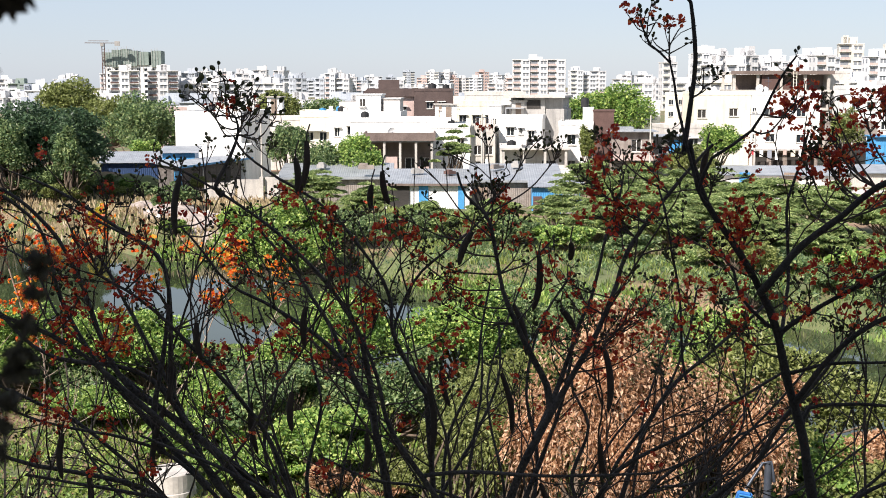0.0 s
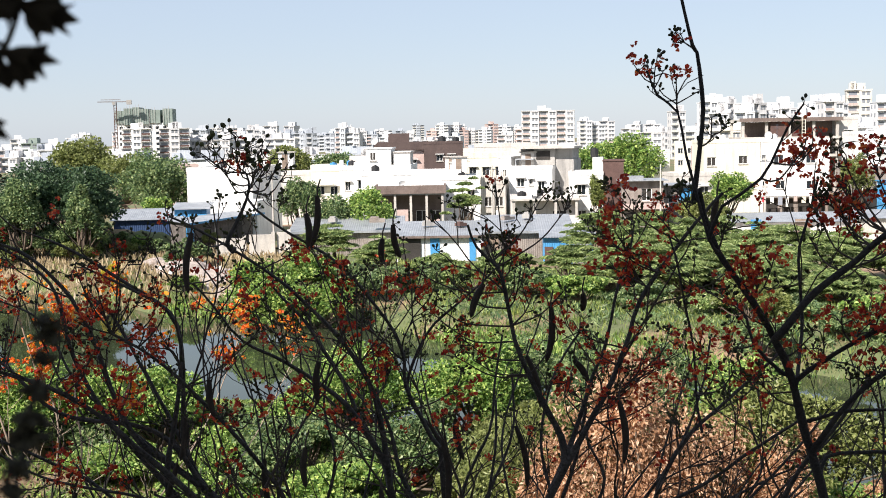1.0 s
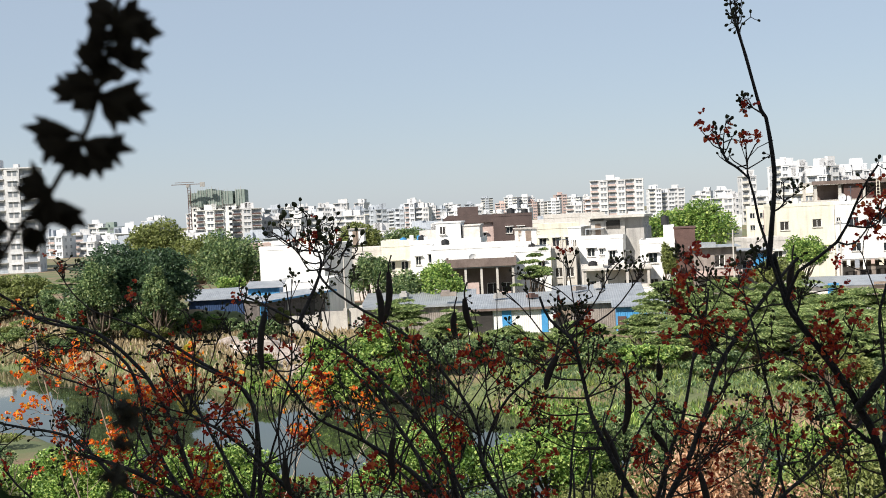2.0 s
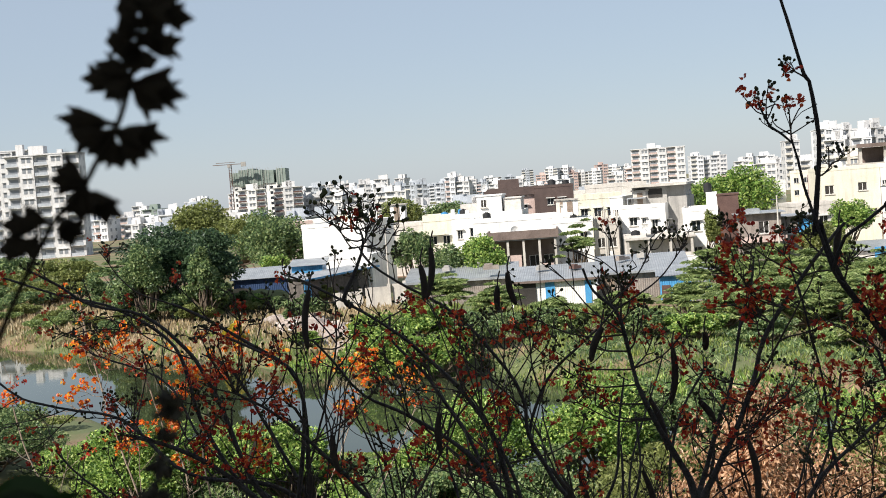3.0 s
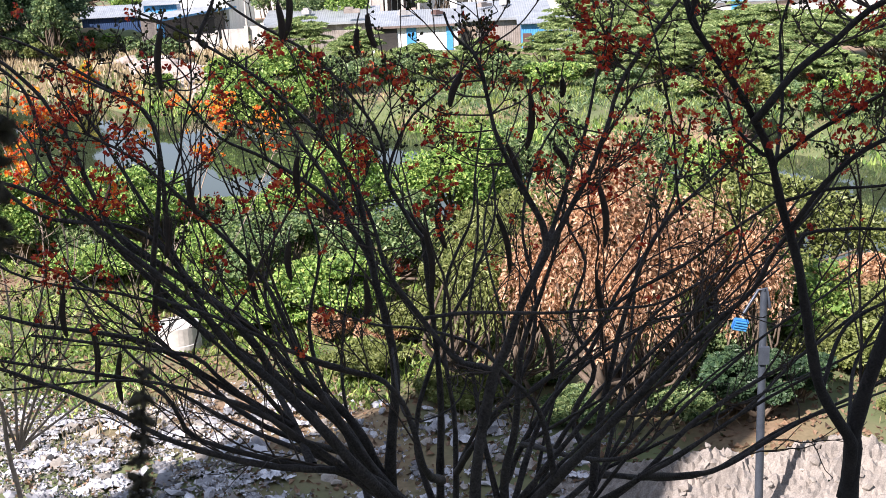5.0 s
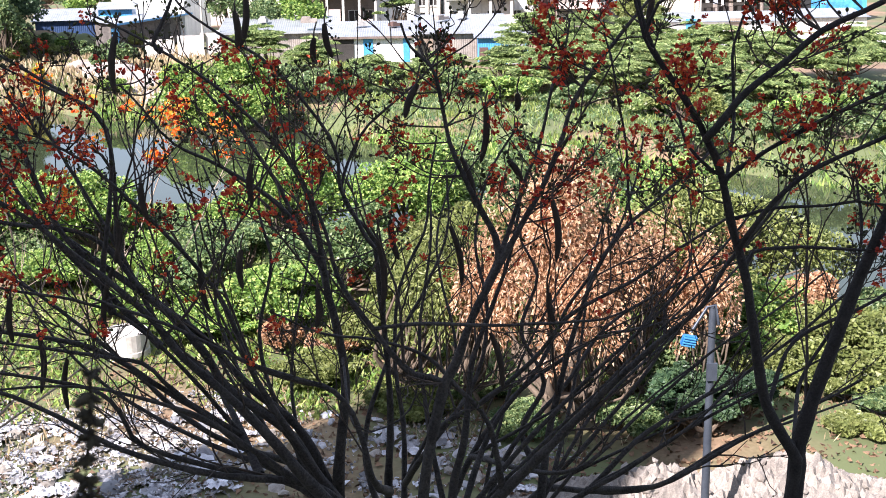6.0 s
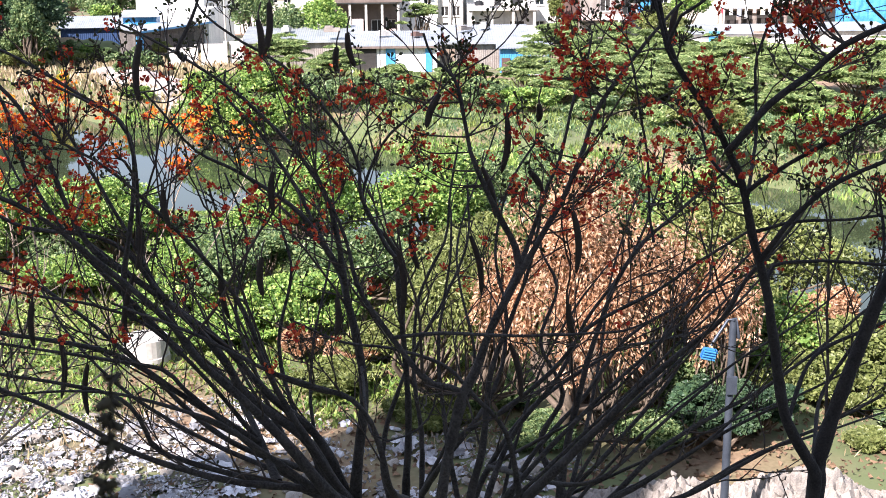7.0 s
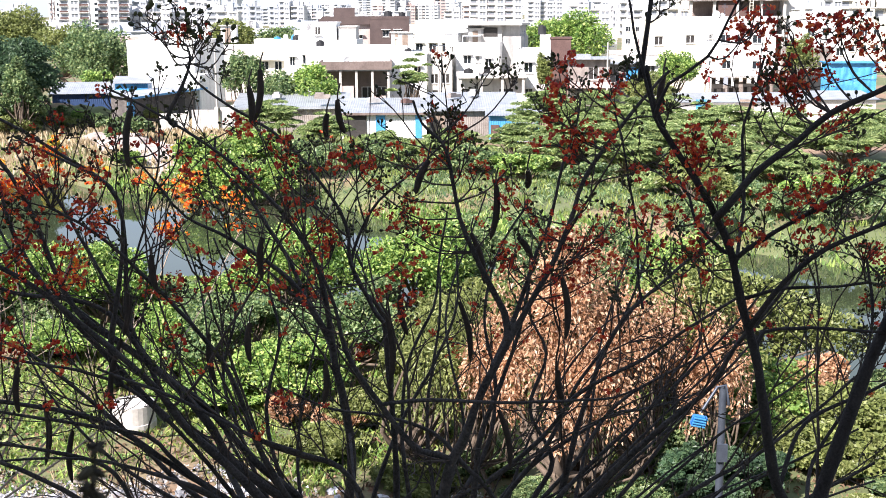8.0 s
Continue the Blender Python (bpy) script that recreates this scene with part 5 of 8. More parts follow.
NEAR_LEFT = ((-20, 46, 1.5, 2.6, LEAF_MID), (-24, 51, 1.0, 2.8, LEAF_LIME), (-28, 55, 0.9, 3.0, LEAF_MID), (-33, 59, 1.0, 3.2, LEAF_LIME), (-17, 42, 1.0, 2.4, LEAF_OLIVE), (-21.5, 42, 1.1, 2.6, LEAF_LIME),
             (-26, 48, 1.1, 2.8, LEAF_OLIVE), (-30, 52, 1.0, 2.8, LEAF_MID), (-15, 39, 0.9, 2.2, LEAF_LIME), (-12.5, 37.5, 0.8, 2.0, LEAF_MID), (-18, 50, 1.8, 3.0, LEAF_MID), (-22, 54, 1.6, 3.0, LEAF_LIME),
             (0.6, 34, 1.6, 2.0, LEAF_OLIVE), (-9.0, 38.5, 0.8, 1.8, LEAF_LIME), (2.4, 30.2, 0.6, 1.2, LEAF_MID), (0.4, 30.6, 0.5, 1.2, LEAF_OLIVE))
NEAR_FOOT = ((10.8, 27.2, 0.4, 0.8, LEAF_OLIVE), (13.0, 28.2, 0.5, 1.0, LEAF_MID), (15.2, 30, 1.0, 1.6, LEAF_OLIVE), (8.4, 28.6, 1.2, 1.2, LEAF_DARK), (-1.8, 31.5, 0.9, 1.3, LEAF_OLIVE), (9.6, 30.0, 1.2, 1.4, LEAF_OLIVE),
             (12.0, 30.6, 1.2, 1.5, LEAF_OLIVE), (-1.6, 34.5, 1.0, 1.0, LEAF_OLIVE), (0.2, 37.2, 2.0, 1.2, LEAF_OLIVE),
             (-20.4, 47.5, 3.6, 2.2, LEAF_OLIVE), (-18.1, 46.4, 3.8, 2.4, LEAF_LIME), (-15.8, 45.6, 3.4, 2.2, LEAF_LIME), (-13.6, 45.4, 3.6, 2.3, LEAF_LIME), (-11.6, 45.0, 3.2, 2.0, LEAF_LIME), (-22.4, 48.5, 3.8, 2.4, LEAF_OLIVE),
             (-3.6, 34.2, 0.9, 0.7, LEAF_DRY), (-2.0, 33.0, 0.9, 0.9, LEAF_DRY), (9.8, 35.0, 3.4, 1.3, LEAF_DRY), (11.2, 33.6, 2.4, 1.2, LEAF_DRY))
def on_path(x, y):
    """Distance to the trodden earth track above the near bank."""
    u = np.clip(((x + 25) * 10.5 - (y - 49.5) * 12.5) / (10.5 ** 2 + 12.5 ** 2), 0, 1)
    return np.hypot(x + 25 - 10.5 * u, y - 49.5 + 12.5 * u)


for i, (sx, sy, st, sr, sm) in enumerate(NEAR_TALL + NEAR_SLOPE + NEAR_LEFT + NEAR_FOOT):
    sx, sy, st = sx + 0.5 * math.sin(i * 2.4), sy + 0.7 * math.sin(i * 1.7), st * (1 + 0.12 * math.sin(i * 3.1))
    if on_path(sx, sy) < 2.3:
        continue
    if sx < -22:
        # high enough to hide the foot of the bank
        st = max(st, min(11.7 - 13.3 * (RIVER[0] * sx + RIVER[1] * sy) / 42, 3.2))
    tree("shrub", {LEAF_LIME: "bright lime green bush above the river", LEAF_MID: "leafy green bush above the river", LEAF_DARK: "dark green bush above the river", LEAF_OLIVE: "olive green bush above the river", LEAF_DRY: "dry brown bush above the river"}[sm],
         sx, sy, st, sr, sr, 0.0, sm, 12000, 0.15, 0.10, 120 + i, 30, category="shrub", group="near bank shrubs")
# dry brown tree
for i, (sx, sy, st, sr, sn) in enumerate(((2.3, 28.6, 4.7, 1.3, 4200), (3.7, 28.2, 6.9, 1.7, 8500), (5.2, 28.8, 6.1, 1.7, 7500), (4.3, 27.2, 4.4, 1.4, 5000), (6.6, 29.6, 5.0, 1.4, 4500), (7.6, 29.0, 4.6, 1.3, 3500))):
    tree("tree", "dry tree with hanging curled tan and orange-brown leaves", sx, sy, st, sr, sr, 0.6, LEAF_DRY, int(sn * 1.35), 0.125, 0.055, 201 + i, 26, droop=0.8, hollow=0.15, group="dry trees", stout=0.8 if i == 1 else 0.35)
tree("tree", "olive green tree hung with dry creepers", 7.7, 30.4, 5.7, 1.9, 1.7, 0.6, LEAF_OLIVE, 9000, 0.15, 0.07, 211, 26, droop=0.5)
tree("tree", "thin olive tree mixed with dry brown leaves", 0.7, 29.6, 4.7, 1.5, 1.5, 0.8, LEAF_OLIVE, 4500, 0.15, 0.05, 212, 18, droop=0.8)
tree("tree", "thin sparse tree with olive and tan leaves", 1.6, 31.5, 4.6, 2.2, 2.0, 1.0, LEAF_OLIVE, 6500, 0.16, 0.05, 203, 22, droop=0.8)

r = np.random.default_rng(9)
gx, gy = r.uniform(-60, 45, 5200), r.uniform(62, 126, 5200)
s = RIVER[0] * gx + RIVER[1] * gy
keep = (s > FAR_BANK + 0.5) & (s < FAR_BANK + 30)
tuft_field("grass", "rough green grass and weeds on the far bank", GRASS, np.stack([gx, gy], 1)[keep], 18, 0.45, 0.15, 21)
gx2, gy2 = r.uniform(-50, 45, 6000), r.uniform(60, 120, 6000)
s2 = RIVER[0] * gx2 + RIVER[1] * gy2
keep = (s2 > FAR_BANK + 1.5) & (s2 < FAR_BANK + 26) & (gx2 > -18)
tuft_field("weeds", "leafy green weeds covering the far bank", LEAF_MID, np.stack([gx2, gy2], 1)[keep], 22, 0.45, 0.20, 27, 1.0)
a = r.uniform(-75, 60, 2600)
sb = FAR_BANK + r.uniform(0.2, 2.6, 2600)
tuft_field("reeds", "bright green reeds along the waterline", LEAF_LIME, np.stack([RIVER[0] * sb / 0.988 + RIVER[1] * a, RIVER[1] * sb / 0.988 - RIVER[0] * a], 1), 10, 0.5, 0.2, 22)
gx, gy = r.uniform(-26, 24, 5200), r.uniform(27, 58, 5200)
s = RIVER[0] * gx + RIVER[1] * gy
keep = (s < NEAR_BANK - 0.5) & (gy > 31 + 2.5 * np.sin(gx * 0.6)) & (on_path(gx, gy) > 1.3 + 0.7 * np.sin(gx * 1.9))
tuft_field("grass", "green weeds and grass above the near bank", GRASS, np.stack([gx, gy], 1)[keep], 20, 0.22, 0.30, 23, 0.8)
keep = (s < NEAR_BANK - 1) & (gy > 30.5 + 1.2 * np.sin(gx * 0.8)) & (np.sin(gx * 0.9 + gy * 0.5) > -0.6) & (on_path(gx, gy) > 1.3 + 0.7 * np.sin(gx * 1.9))
tuft_field("weeds", "bright leafy green weeds above the river", LEAF_LIME, np.stack([gx, gy], 1)[keep], 18, 0.24, 0.24, 26, 0.9)
keep = (s < NEAR_BANK - 2) & (gy < 33) & (np.sin(gx * 1.3) > 0.2)
tuft_field("dry_grass", "dry yellow grass on trodden earth", GRASS_DRY, np.stack([gx, gy], 1)[keep], 8, 0.3, 0.1, 24)
gx, gy = r.uniform(-100, -16, 5200), r.uniform(88, 170, 5200)
s = RIVER[0] * gx + RIVER[1] * gy
keep = (s > FAR_BANK + 2) & (s < FAR_BANK + 34)
gx, gy = gx[keep], gy[keep]
tuft_field("dry_grass", "dry straw-coloured grass on the far bank", GRASS_DRY, np.stack([gx, gy], 1), 14, 0.8, 0.2, 25)

far_left = random.Random(77)
for i in range(34):
    ba, bs = far_left.uniform(100, 175), FAR_BANK + far_left.uniform(2.5, 30)
    bx, by = RIVER[0] * bs - RIVER[1] * ba, RIVER[1] * bs + RIVER[0] * ba
    br = far_left.uniform(1.4, 3.2)
    tree("shrub", "dusty olive scrub on the dry far bank", bx, by, float(ground_z(bx, by)) + far_left.uniform(1.2, 3.0), br, br, 0.0, far_left.choice((LEAF_OLIVE, LEAF_MID, LEAF_OLIVE, LEAF_FERN)), 2600, 0.32, 0.16, 400 + i, 16, category="shrub", group="bank shrubs")
for i in range(46):
    by = far_left.uniform(150, 275)
    bx = -by * far_left.uniform(0.40, 0.52)
    br = far_left.uniform(2.0, 4.2)
    tree("shrub", "dry olive scrub on waste ground before the blocks", bx, by, far_left.uniform(1.6, 3.8), br, br, 0.0, far_left.choice((LEAF_OLIVE, LEAF_MID, LEAF_OLIVE)), 2400, 0.42, 0.2, 500 + i, 16, category="shrub", group="waste ground scrub")


# ---- rubbish heap, lamp post, concrete block ----
def chip(rng, size, flat=0.5):
    """An uneven stone or crumpled scrap."""
    bm = bmesh.new()
    bmesh.ops.create_icosphere(bm, subdivisions=1, radius=size / 2)
    k = Vector((rng.uniform(0.7, 1.3), rng.uniform(0.7, 1.3), flat * rng.uniform(0.6, 1.3)))
    for v in bm.verts:
        v.co = Vector((v.co.x * k.x, v.co.y * k.y, v.co.z * k.z)) * rng.uniform(0.65, 1.25)
    return bm


def chip_mesh(name, rng, size, flat, material):
    bm = chip(rng, size, flat)
    me = bpy.data.meshes.new(name)
    bm.to_mesh(me)
    bm.free()
    me.materials.append(material)
    return me


def heap():
    rng = random.Random(77)
    top = thing("rubbish_heap", pose(0, 0, 0), "heap of broken rubble, torn white plastic and rubbish", "rubbish heap")
    def crumple(size):
        n, m = 9, 8
        o = Vector((rng.uniform(0, 90), rng.uniform(0, 90), 0))
        V = []
        for i in range(n):
            for j in range(m):
                u, v = i / (n - 1) - 0.5, j / (m - 1) - 0.5
                w = noise.noise_vector(Vector((u * 4.6, v * 4.6, 0)) + o)
                V.append(((u + 0.20 * w.x) * size, (v + 0.20 * w.y) * size * 0.8, abs(0.34 * w.z + 0.16 * noise.noise(Vector((u * 9, v * 9, 3)) + o)) * size))
        f = [(i * m + j, (i + 1) * m + j, (i + 1) * m + j + 1, i * m + j + 1) for i in range(n - 1) for j in range(m - 1)]
        return mesh_of("plastic_sheet", V, f, PLASTIC, rng.random() < 0.6)

    sheets = [crumple(rng.uniform(0.22, 0.62)) for _ in range(22)]
    for i in range(280):
        x = rng.uniform(-13.5, -3.5) if i % 8 else rng.uniform(-2.0, 3.0)
        y = rng.uniform(22.6, 29.6 - max(0, x + 4) * 0.36)
        put("plastic_sheet", rng.choice(sheets), top, pose(x, y, float(ground_z(x, y)) + rng.uniform(0.0, 0.10), rng.uniform(-14, 14), rng.uniform(-14, 14), rng.uniform(0, 360)))
    stones = [chip_mesh("stone", rng, rng.uniform(0.22, 0.5), 0.6, RUBBLE) for _ in range(10)]
    bags = [chip_mesh("plastic_bag", rng, rng.uniform(0.25, 0.55), 0.35, PLASTIC) for _ in range(10)]
    for i in range(220):
        x = rng.uniform(-12.5, -1.5) if i % 4 else rng.uniform(-1.5, 3.5)
        y = rng.uniform(23.4, 30.2 - max(0, x + 4) * 0.36)
        m = pose(x, y, float(ground_z(x, y)) + 0.05, rng.uniform(-30, 30), rng.uniform(-30, 30), rng.uniform(0, 360))
        me = rng.choice(stones if rng.random() < 0.5 else bags)
        put(me.name.split(".")[0], me, top, m)
    # small scraps that cannot be told apart
    g = np.random.default_rng(8)
    n = 17000
    X = g.uniform(-14, 5, n)
    Y = g.uniform(22.5, 31, n)
    ok = (Y < 30.6 - np.maximum(X + 4, 0) * 0.40 + 0.8 * np.sin(X)) & (np.sin(X * 1.7 + Y * 0.9) + np.sin(Y * 2.1 - X) > -0.5 - (X < -3) * 0.7)
    ok &= (X < -4.5) | (g.random(n) < 0.45)
    X, Y = X[ok], Y[ok]
    C = np.stack([X, Y, ground_z(X, Y) + g.uniform(0.0, 0.16, len(X))], 1)
    w = g.normal(size=(len(X), 3)) * np.array((1, 1, 0.5))
    V, Fc = leaf_cloud(C, w, 0.11, 0.085, g, 0.5)
    half = (np.arange(len(X)) % 2 == 0).repeat(2)
    put("litter", mesh_of("litter", V, Fc[half], PLASTIC), top, kind="stuff")
    put("gravel", mesh_of("gravel", V, Fc[~half], RUBBLE), top, kind="stuff")

    # earth clods over the whole near ground
    m = 22000
    X, Y = g.uniform(-27, 16, m), g.uniform(22, 50, m)
    ok = (Y < 36) & (X > -16) | (on_path(X, Y) < 2.8)
    X, Y = X[ok], Y[ok]
    m = len(X)
    C = np.stack([X, Y, ground_z(X, Y) + g.uniform(0.0, 0.06, m)], 1)
    V, Fc = leaf_cloud(C, g.normal(size=(m, 3)) * np.array((1, 1, 0.4)), 0.17, 0.13, g, 0.4)
    put("loose_earth", mesh_of("loose_earth", V, Fc, CLOD), top, kind="stuff")


heap()


def sand_heap():
    """A low heap with a lumpy ridge."""
    t = thing("sand_heap", pose(0, 0, 0), "pale sunlit heap of sand and fine rubble", "sand heap")
    gx, gy = np.linspace(1.5, 12.5, 140), np.linspace(21.8, 25.8, 52)
    X, Y = np.meshgrid(gx, gy)
    ridge = 0.90 * np.exp(-((X - 7.0) / 4.0) ** 4) * np.exp(-((Y - 23.7 - 0.2 * np.sin(X * 0.9)) / 0.95) ** 2)
    lumps = 0.16 * np.sin(X * 1.6 + 0.4) + 0.09 * np.sin(X * 3.7 + Y * 2.1) + 0.05 * np.sin(X * 7.1 - Y * 5.3) + np.random.default_rng(4).normal(size=X.shape) * 0.10
    Z = ground_z(X, Y) - 0.12 + ridge * (1 + lumps)
    n, k = X.shape
    i, j = np.meshgrid(np.arange(n - 1), np.arange(k - 1), indexing="ij")
    a = i * k + j
    put("sand", mesh_of("sand", np.stack([X, Y, Z], -1).reshape(-1, 3), np.stack([a, a + 1, a + k + 1, a + k], -1).reshape(-1, 4), SAND, False), t)
    r2 = random.Random(21)
    lumps_of = [chip_mesh("stone", r2, r2.uniform(0.12, 0.38), 0.6, RUBBLE if q % 2 else SAND) for q in range(8)]
    for q in range(240):
        i, j = r2.randrange(n), r2.randrange(k)
        if Z[i, j] > 0.08:
            put("stone", r2.choice(lumps_of), t, pose(X[i, j], Y[i, j], Z[i, j] + 0.02, r2.uniform(-30, 30), r2.uniform(-30, 30), r2.uniform(0, 360)))


sand_heap()


def rubble_bank():
    rng = random.Random(12)
    top = thing("rubble_pile", pose(0, 0, 0), "pile of pale broken masonry below the sheds", "rubble")
    # the mound under the stones
    U, S = np.meshgrid(np.linspace(-0.15, 1.1, 60), np.linspace(-1, 1, 22))
    X, Y = -29.5 + 12 * U + 3.2 * S * 0.87, 119 - 22 * U + 3.2 * S * 0.48
    bump = np.clip(np.sin(np.pi * (U + 0.15) / 1.25), 0, 1) ** 0.6 * (1 - S ** 2)
    Z = ground_z(X, Y) - 0.1 + bump * (1.0 + 0.3 * np.sin(U * 19) + 0.18 * np.sin(U * 41 + S * 5)) + np.random.default_rng(6).normal(size=X.shape) * 0.07 * bump
    n, m = X.shape
    a, b = np.meshgrid(np.arange(n - 1), np.arange(m - 1), indexing="ij")
    q = a * m + b
    put("mound", mesh_of("mound", np.stack([X, Y, Z], -1).reshape(-1, 3), np.stack([q, q + 1, q + m + 1, q + m], -1).reshape(-1, 4), MASONRY, False), top)
    stones = [chip_mesh("stone", rng, rng.uniform(0.35, 1.0), 0.6, MASONRY if k % 4 else PALE) for k in range(8)]
    for i in range(295):
        k = rng.gauss(0.45, 0.27)
        x, y = -29.5 + 12 * k + rng.gauss(0, 1.2), 119 - 22 * k + rng.gauss(0, 1.5)
        put("stone", rng.choice(stones), top, pose(x, y, float(ground_z(x, y)) + rng.uniform(0.3, 1.0) * max(0, 1 - abs(k - 0.45) / 0.6), rng.uniform(-40, 40), rng.uniform(-40, 40), rng.uniform(0, 360)))


rubble_bank()


def lamp_post():
    x, y = 6.12, 22.0
    t = thing("lamp_post", pose(x, y, 0), "grey galvanised steel lamp post with a blue flood lamp", "lamp post")
    V, Fc = tube([(0, 0, -0.2), (0, 0, 2.5), (0, 0, 4.95)], [0.085, 0.08, 0.07], 14)
    put("pole", mesh_of("pole", V, Fc, STEEL, True), t)
    P = Pile()
    P.drum(0, 0, 0, 0.12, 0.16, 16)
    P.box(-0.17, -0.17, -0.1, 0.17, 0.17, 0.02)
    put("base_plate", P.mesh("base_plate", STEEL), t)
    V, Fc = tube([(0.12, 0, 4.6), (0.04, -0.02, 5.0), (-0.12, -0.05, 4.98), (-0.44, -0.12, 4.50)], [0.03] * 4, 8)
    put("arm", mesh_of("arm", V, Fc, STEEL, True), t)
    bm = bmesh.new()
    bmesh.ops.create_cube(bm, size=1)
    bmesh.ops.scale(bm, vec=(0.29, 0.12, 0.24), verts=bm.verts)
    bmesh.ops.bevel(bm, geom=bm.edges[:], offset=0.025, segments=2, affect="EDGES")
    bmesh.ops.transform(bm, matrix=pose(-0.48, -0.14, 4.34, 20, 12, 0), verts=bm.verts)
    me = bpy.data.meshes.new("lamp_head")
    bm.to_mesh(me)
    bm.free()
    me.materials.append(SKY_BLUE)
    head = put("lamp_head", me, t, label="bright blue lamp head")
    for k in range(4):
        P = Pile()
        P.box(-0.13, -0.085, -0.09 + k * 0.06, 0.13, -0.065, -0.07 + k * 0.06)
        put("fin", P.mesh("fin", BLUE), head, pose(-0.48, -0.14, 4.34, 20, 12, 0))
    P = Pile()
    P.box(-0.1, -0.14, 3.5, 0.1, -0.07, 3.85)
    put("junction_box", P.mesh("junction_box", STEEL), t)


lamp_post()


def well_ring():
    """A round well head: stacked concrete rings with a thick lip."""
    t = thing("well", pose(-7.93, 34.4, 0), "round pale concrete well head standing in the weeds", "well")

    def ring(r0, r1, z0, z1):
        n, prof = 28, ((r1, z0), (r0, z0), (r0, z1 - 0.03), (r0 - 0.03, z1), (r1 + 0.02, z1), (r1, z1 - 0.02))
        V = [(r * math.cos(6.2832 * i / n), r * math.sin(6.2832 * i / n), z) for i in range(n) for r, z in prof]
        k = len(prof)
        return V, [(i * k + j, ((i + 1) % n) * k + j, ((i + 1) % n) * k + (j + 1) % k, i * k + (j + 1) % k) for i in range(n) for j in range(k)]

    for name, r0, r1, z0, z1 in (("lower_ring", 0.68, 0.52, -0.3, 0.28), ("upper_ring", 0.66, 0.52, 0.285, 0.82)):
        V, f = ring(r0, r1, z0, z1)
        put(name, mesh_of(name, V, f, CONCRETE), t)
    P = Pile()
    P.drum(0, 0, 0.70, 0.78, 0.515, 28)
    put("cover", P.mesh("cover", CONCRETE), t, label="pale concrete cover")


well_ring()


# ---- the flame tree before the window ----
flame_tree = thing("flame_tree", pose(0, 0, 0), "bare flame tree with red flower clusters and long dark seed pods", "tree", "flame trees")
young_flame_tree = thing("flame_tree", pose(0, 0, 0), "slender forked flame tree with dark bark and red flowers", "tree", "flame trees")
golden_tree = thing("flame_tree", pose(0, 0, 0), "sunlit pale-barked flame tree with orange flowers", "tree", "flame trees")
grow = np.random.default_rng(404)
shoots = {flame_tree: [], young_flame_tree: [], golden_tree: []}
tips = {flame_tree: [], young_flame_tree: [], golden_tree: []}
lines = {flame_tree: [], young_flame_tree: [], golden_tree: []}
forced = []
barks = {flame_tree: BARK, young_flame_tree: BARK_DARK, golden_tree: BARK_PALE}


def wander(p, amount, rng):
    """Small crooks along a branch, none at its foot."""
    n = len(p)
    k = np.cumsum(rng.normal(size=(n, 3)), axis=0)
    k -= np.linspace(0, 1, n)[:, None] * k[-1]
    return p + k * amount


def ceiling(owner, x):
    """How high the crown reaches over a place along the front."""
    if owner is flame_tree:
        return 11.75 if abs(x + 1.8) < 0.42 else 11.35
    return 12.0 if x > 2.1 or owner is golden_tree else 11.5


def shoot(owner, start, way, length, r, depth, rng, crook=0.16):
    """A twig that bends upwards, with side twigs and tips."""
    n = max(4, int(length / 0.11))
    way = way / np.linalg.norm(way)
    p, d = [start], way.copy()
    for i in range(n):
        d = d + rng.normal(size=3) * crook + np.array((0, 0, 0.05))
        d /= np.linalg.norm(d)
        if p[-1][2] > ceiling(owner, p[-1][0]) + 0.25 * math.sin(start[0] * 9 + start[1] * 5) and i > 1:
            break
        p.append(p[-1] + d * length / n)
    p = np.array(p)
    shoots[owner].append(tube(p, np.linspace(r, max(r * 0.5, 0.0035), len(p)), 5))
    if depth > 0:
        for k in range(rng.integers(2, 4)):
            i = rng.integers(len(p) // 3, len(p) - 1)
            side = rng.normal(size=3)
            side -= side @ d * d
            side /= np.linalg.norm(side)
            shoot(owner, p[i], (p[i] - p[i - 1]) / np.linalg.norm(p[i] - p[i - 1]) + side * rng.uniform(0.5, 1.0), length * rng.uniform(0.35, 0.6), r * 0.65, depth - 1, rng)
    tips[owner].append((p[-1], d))


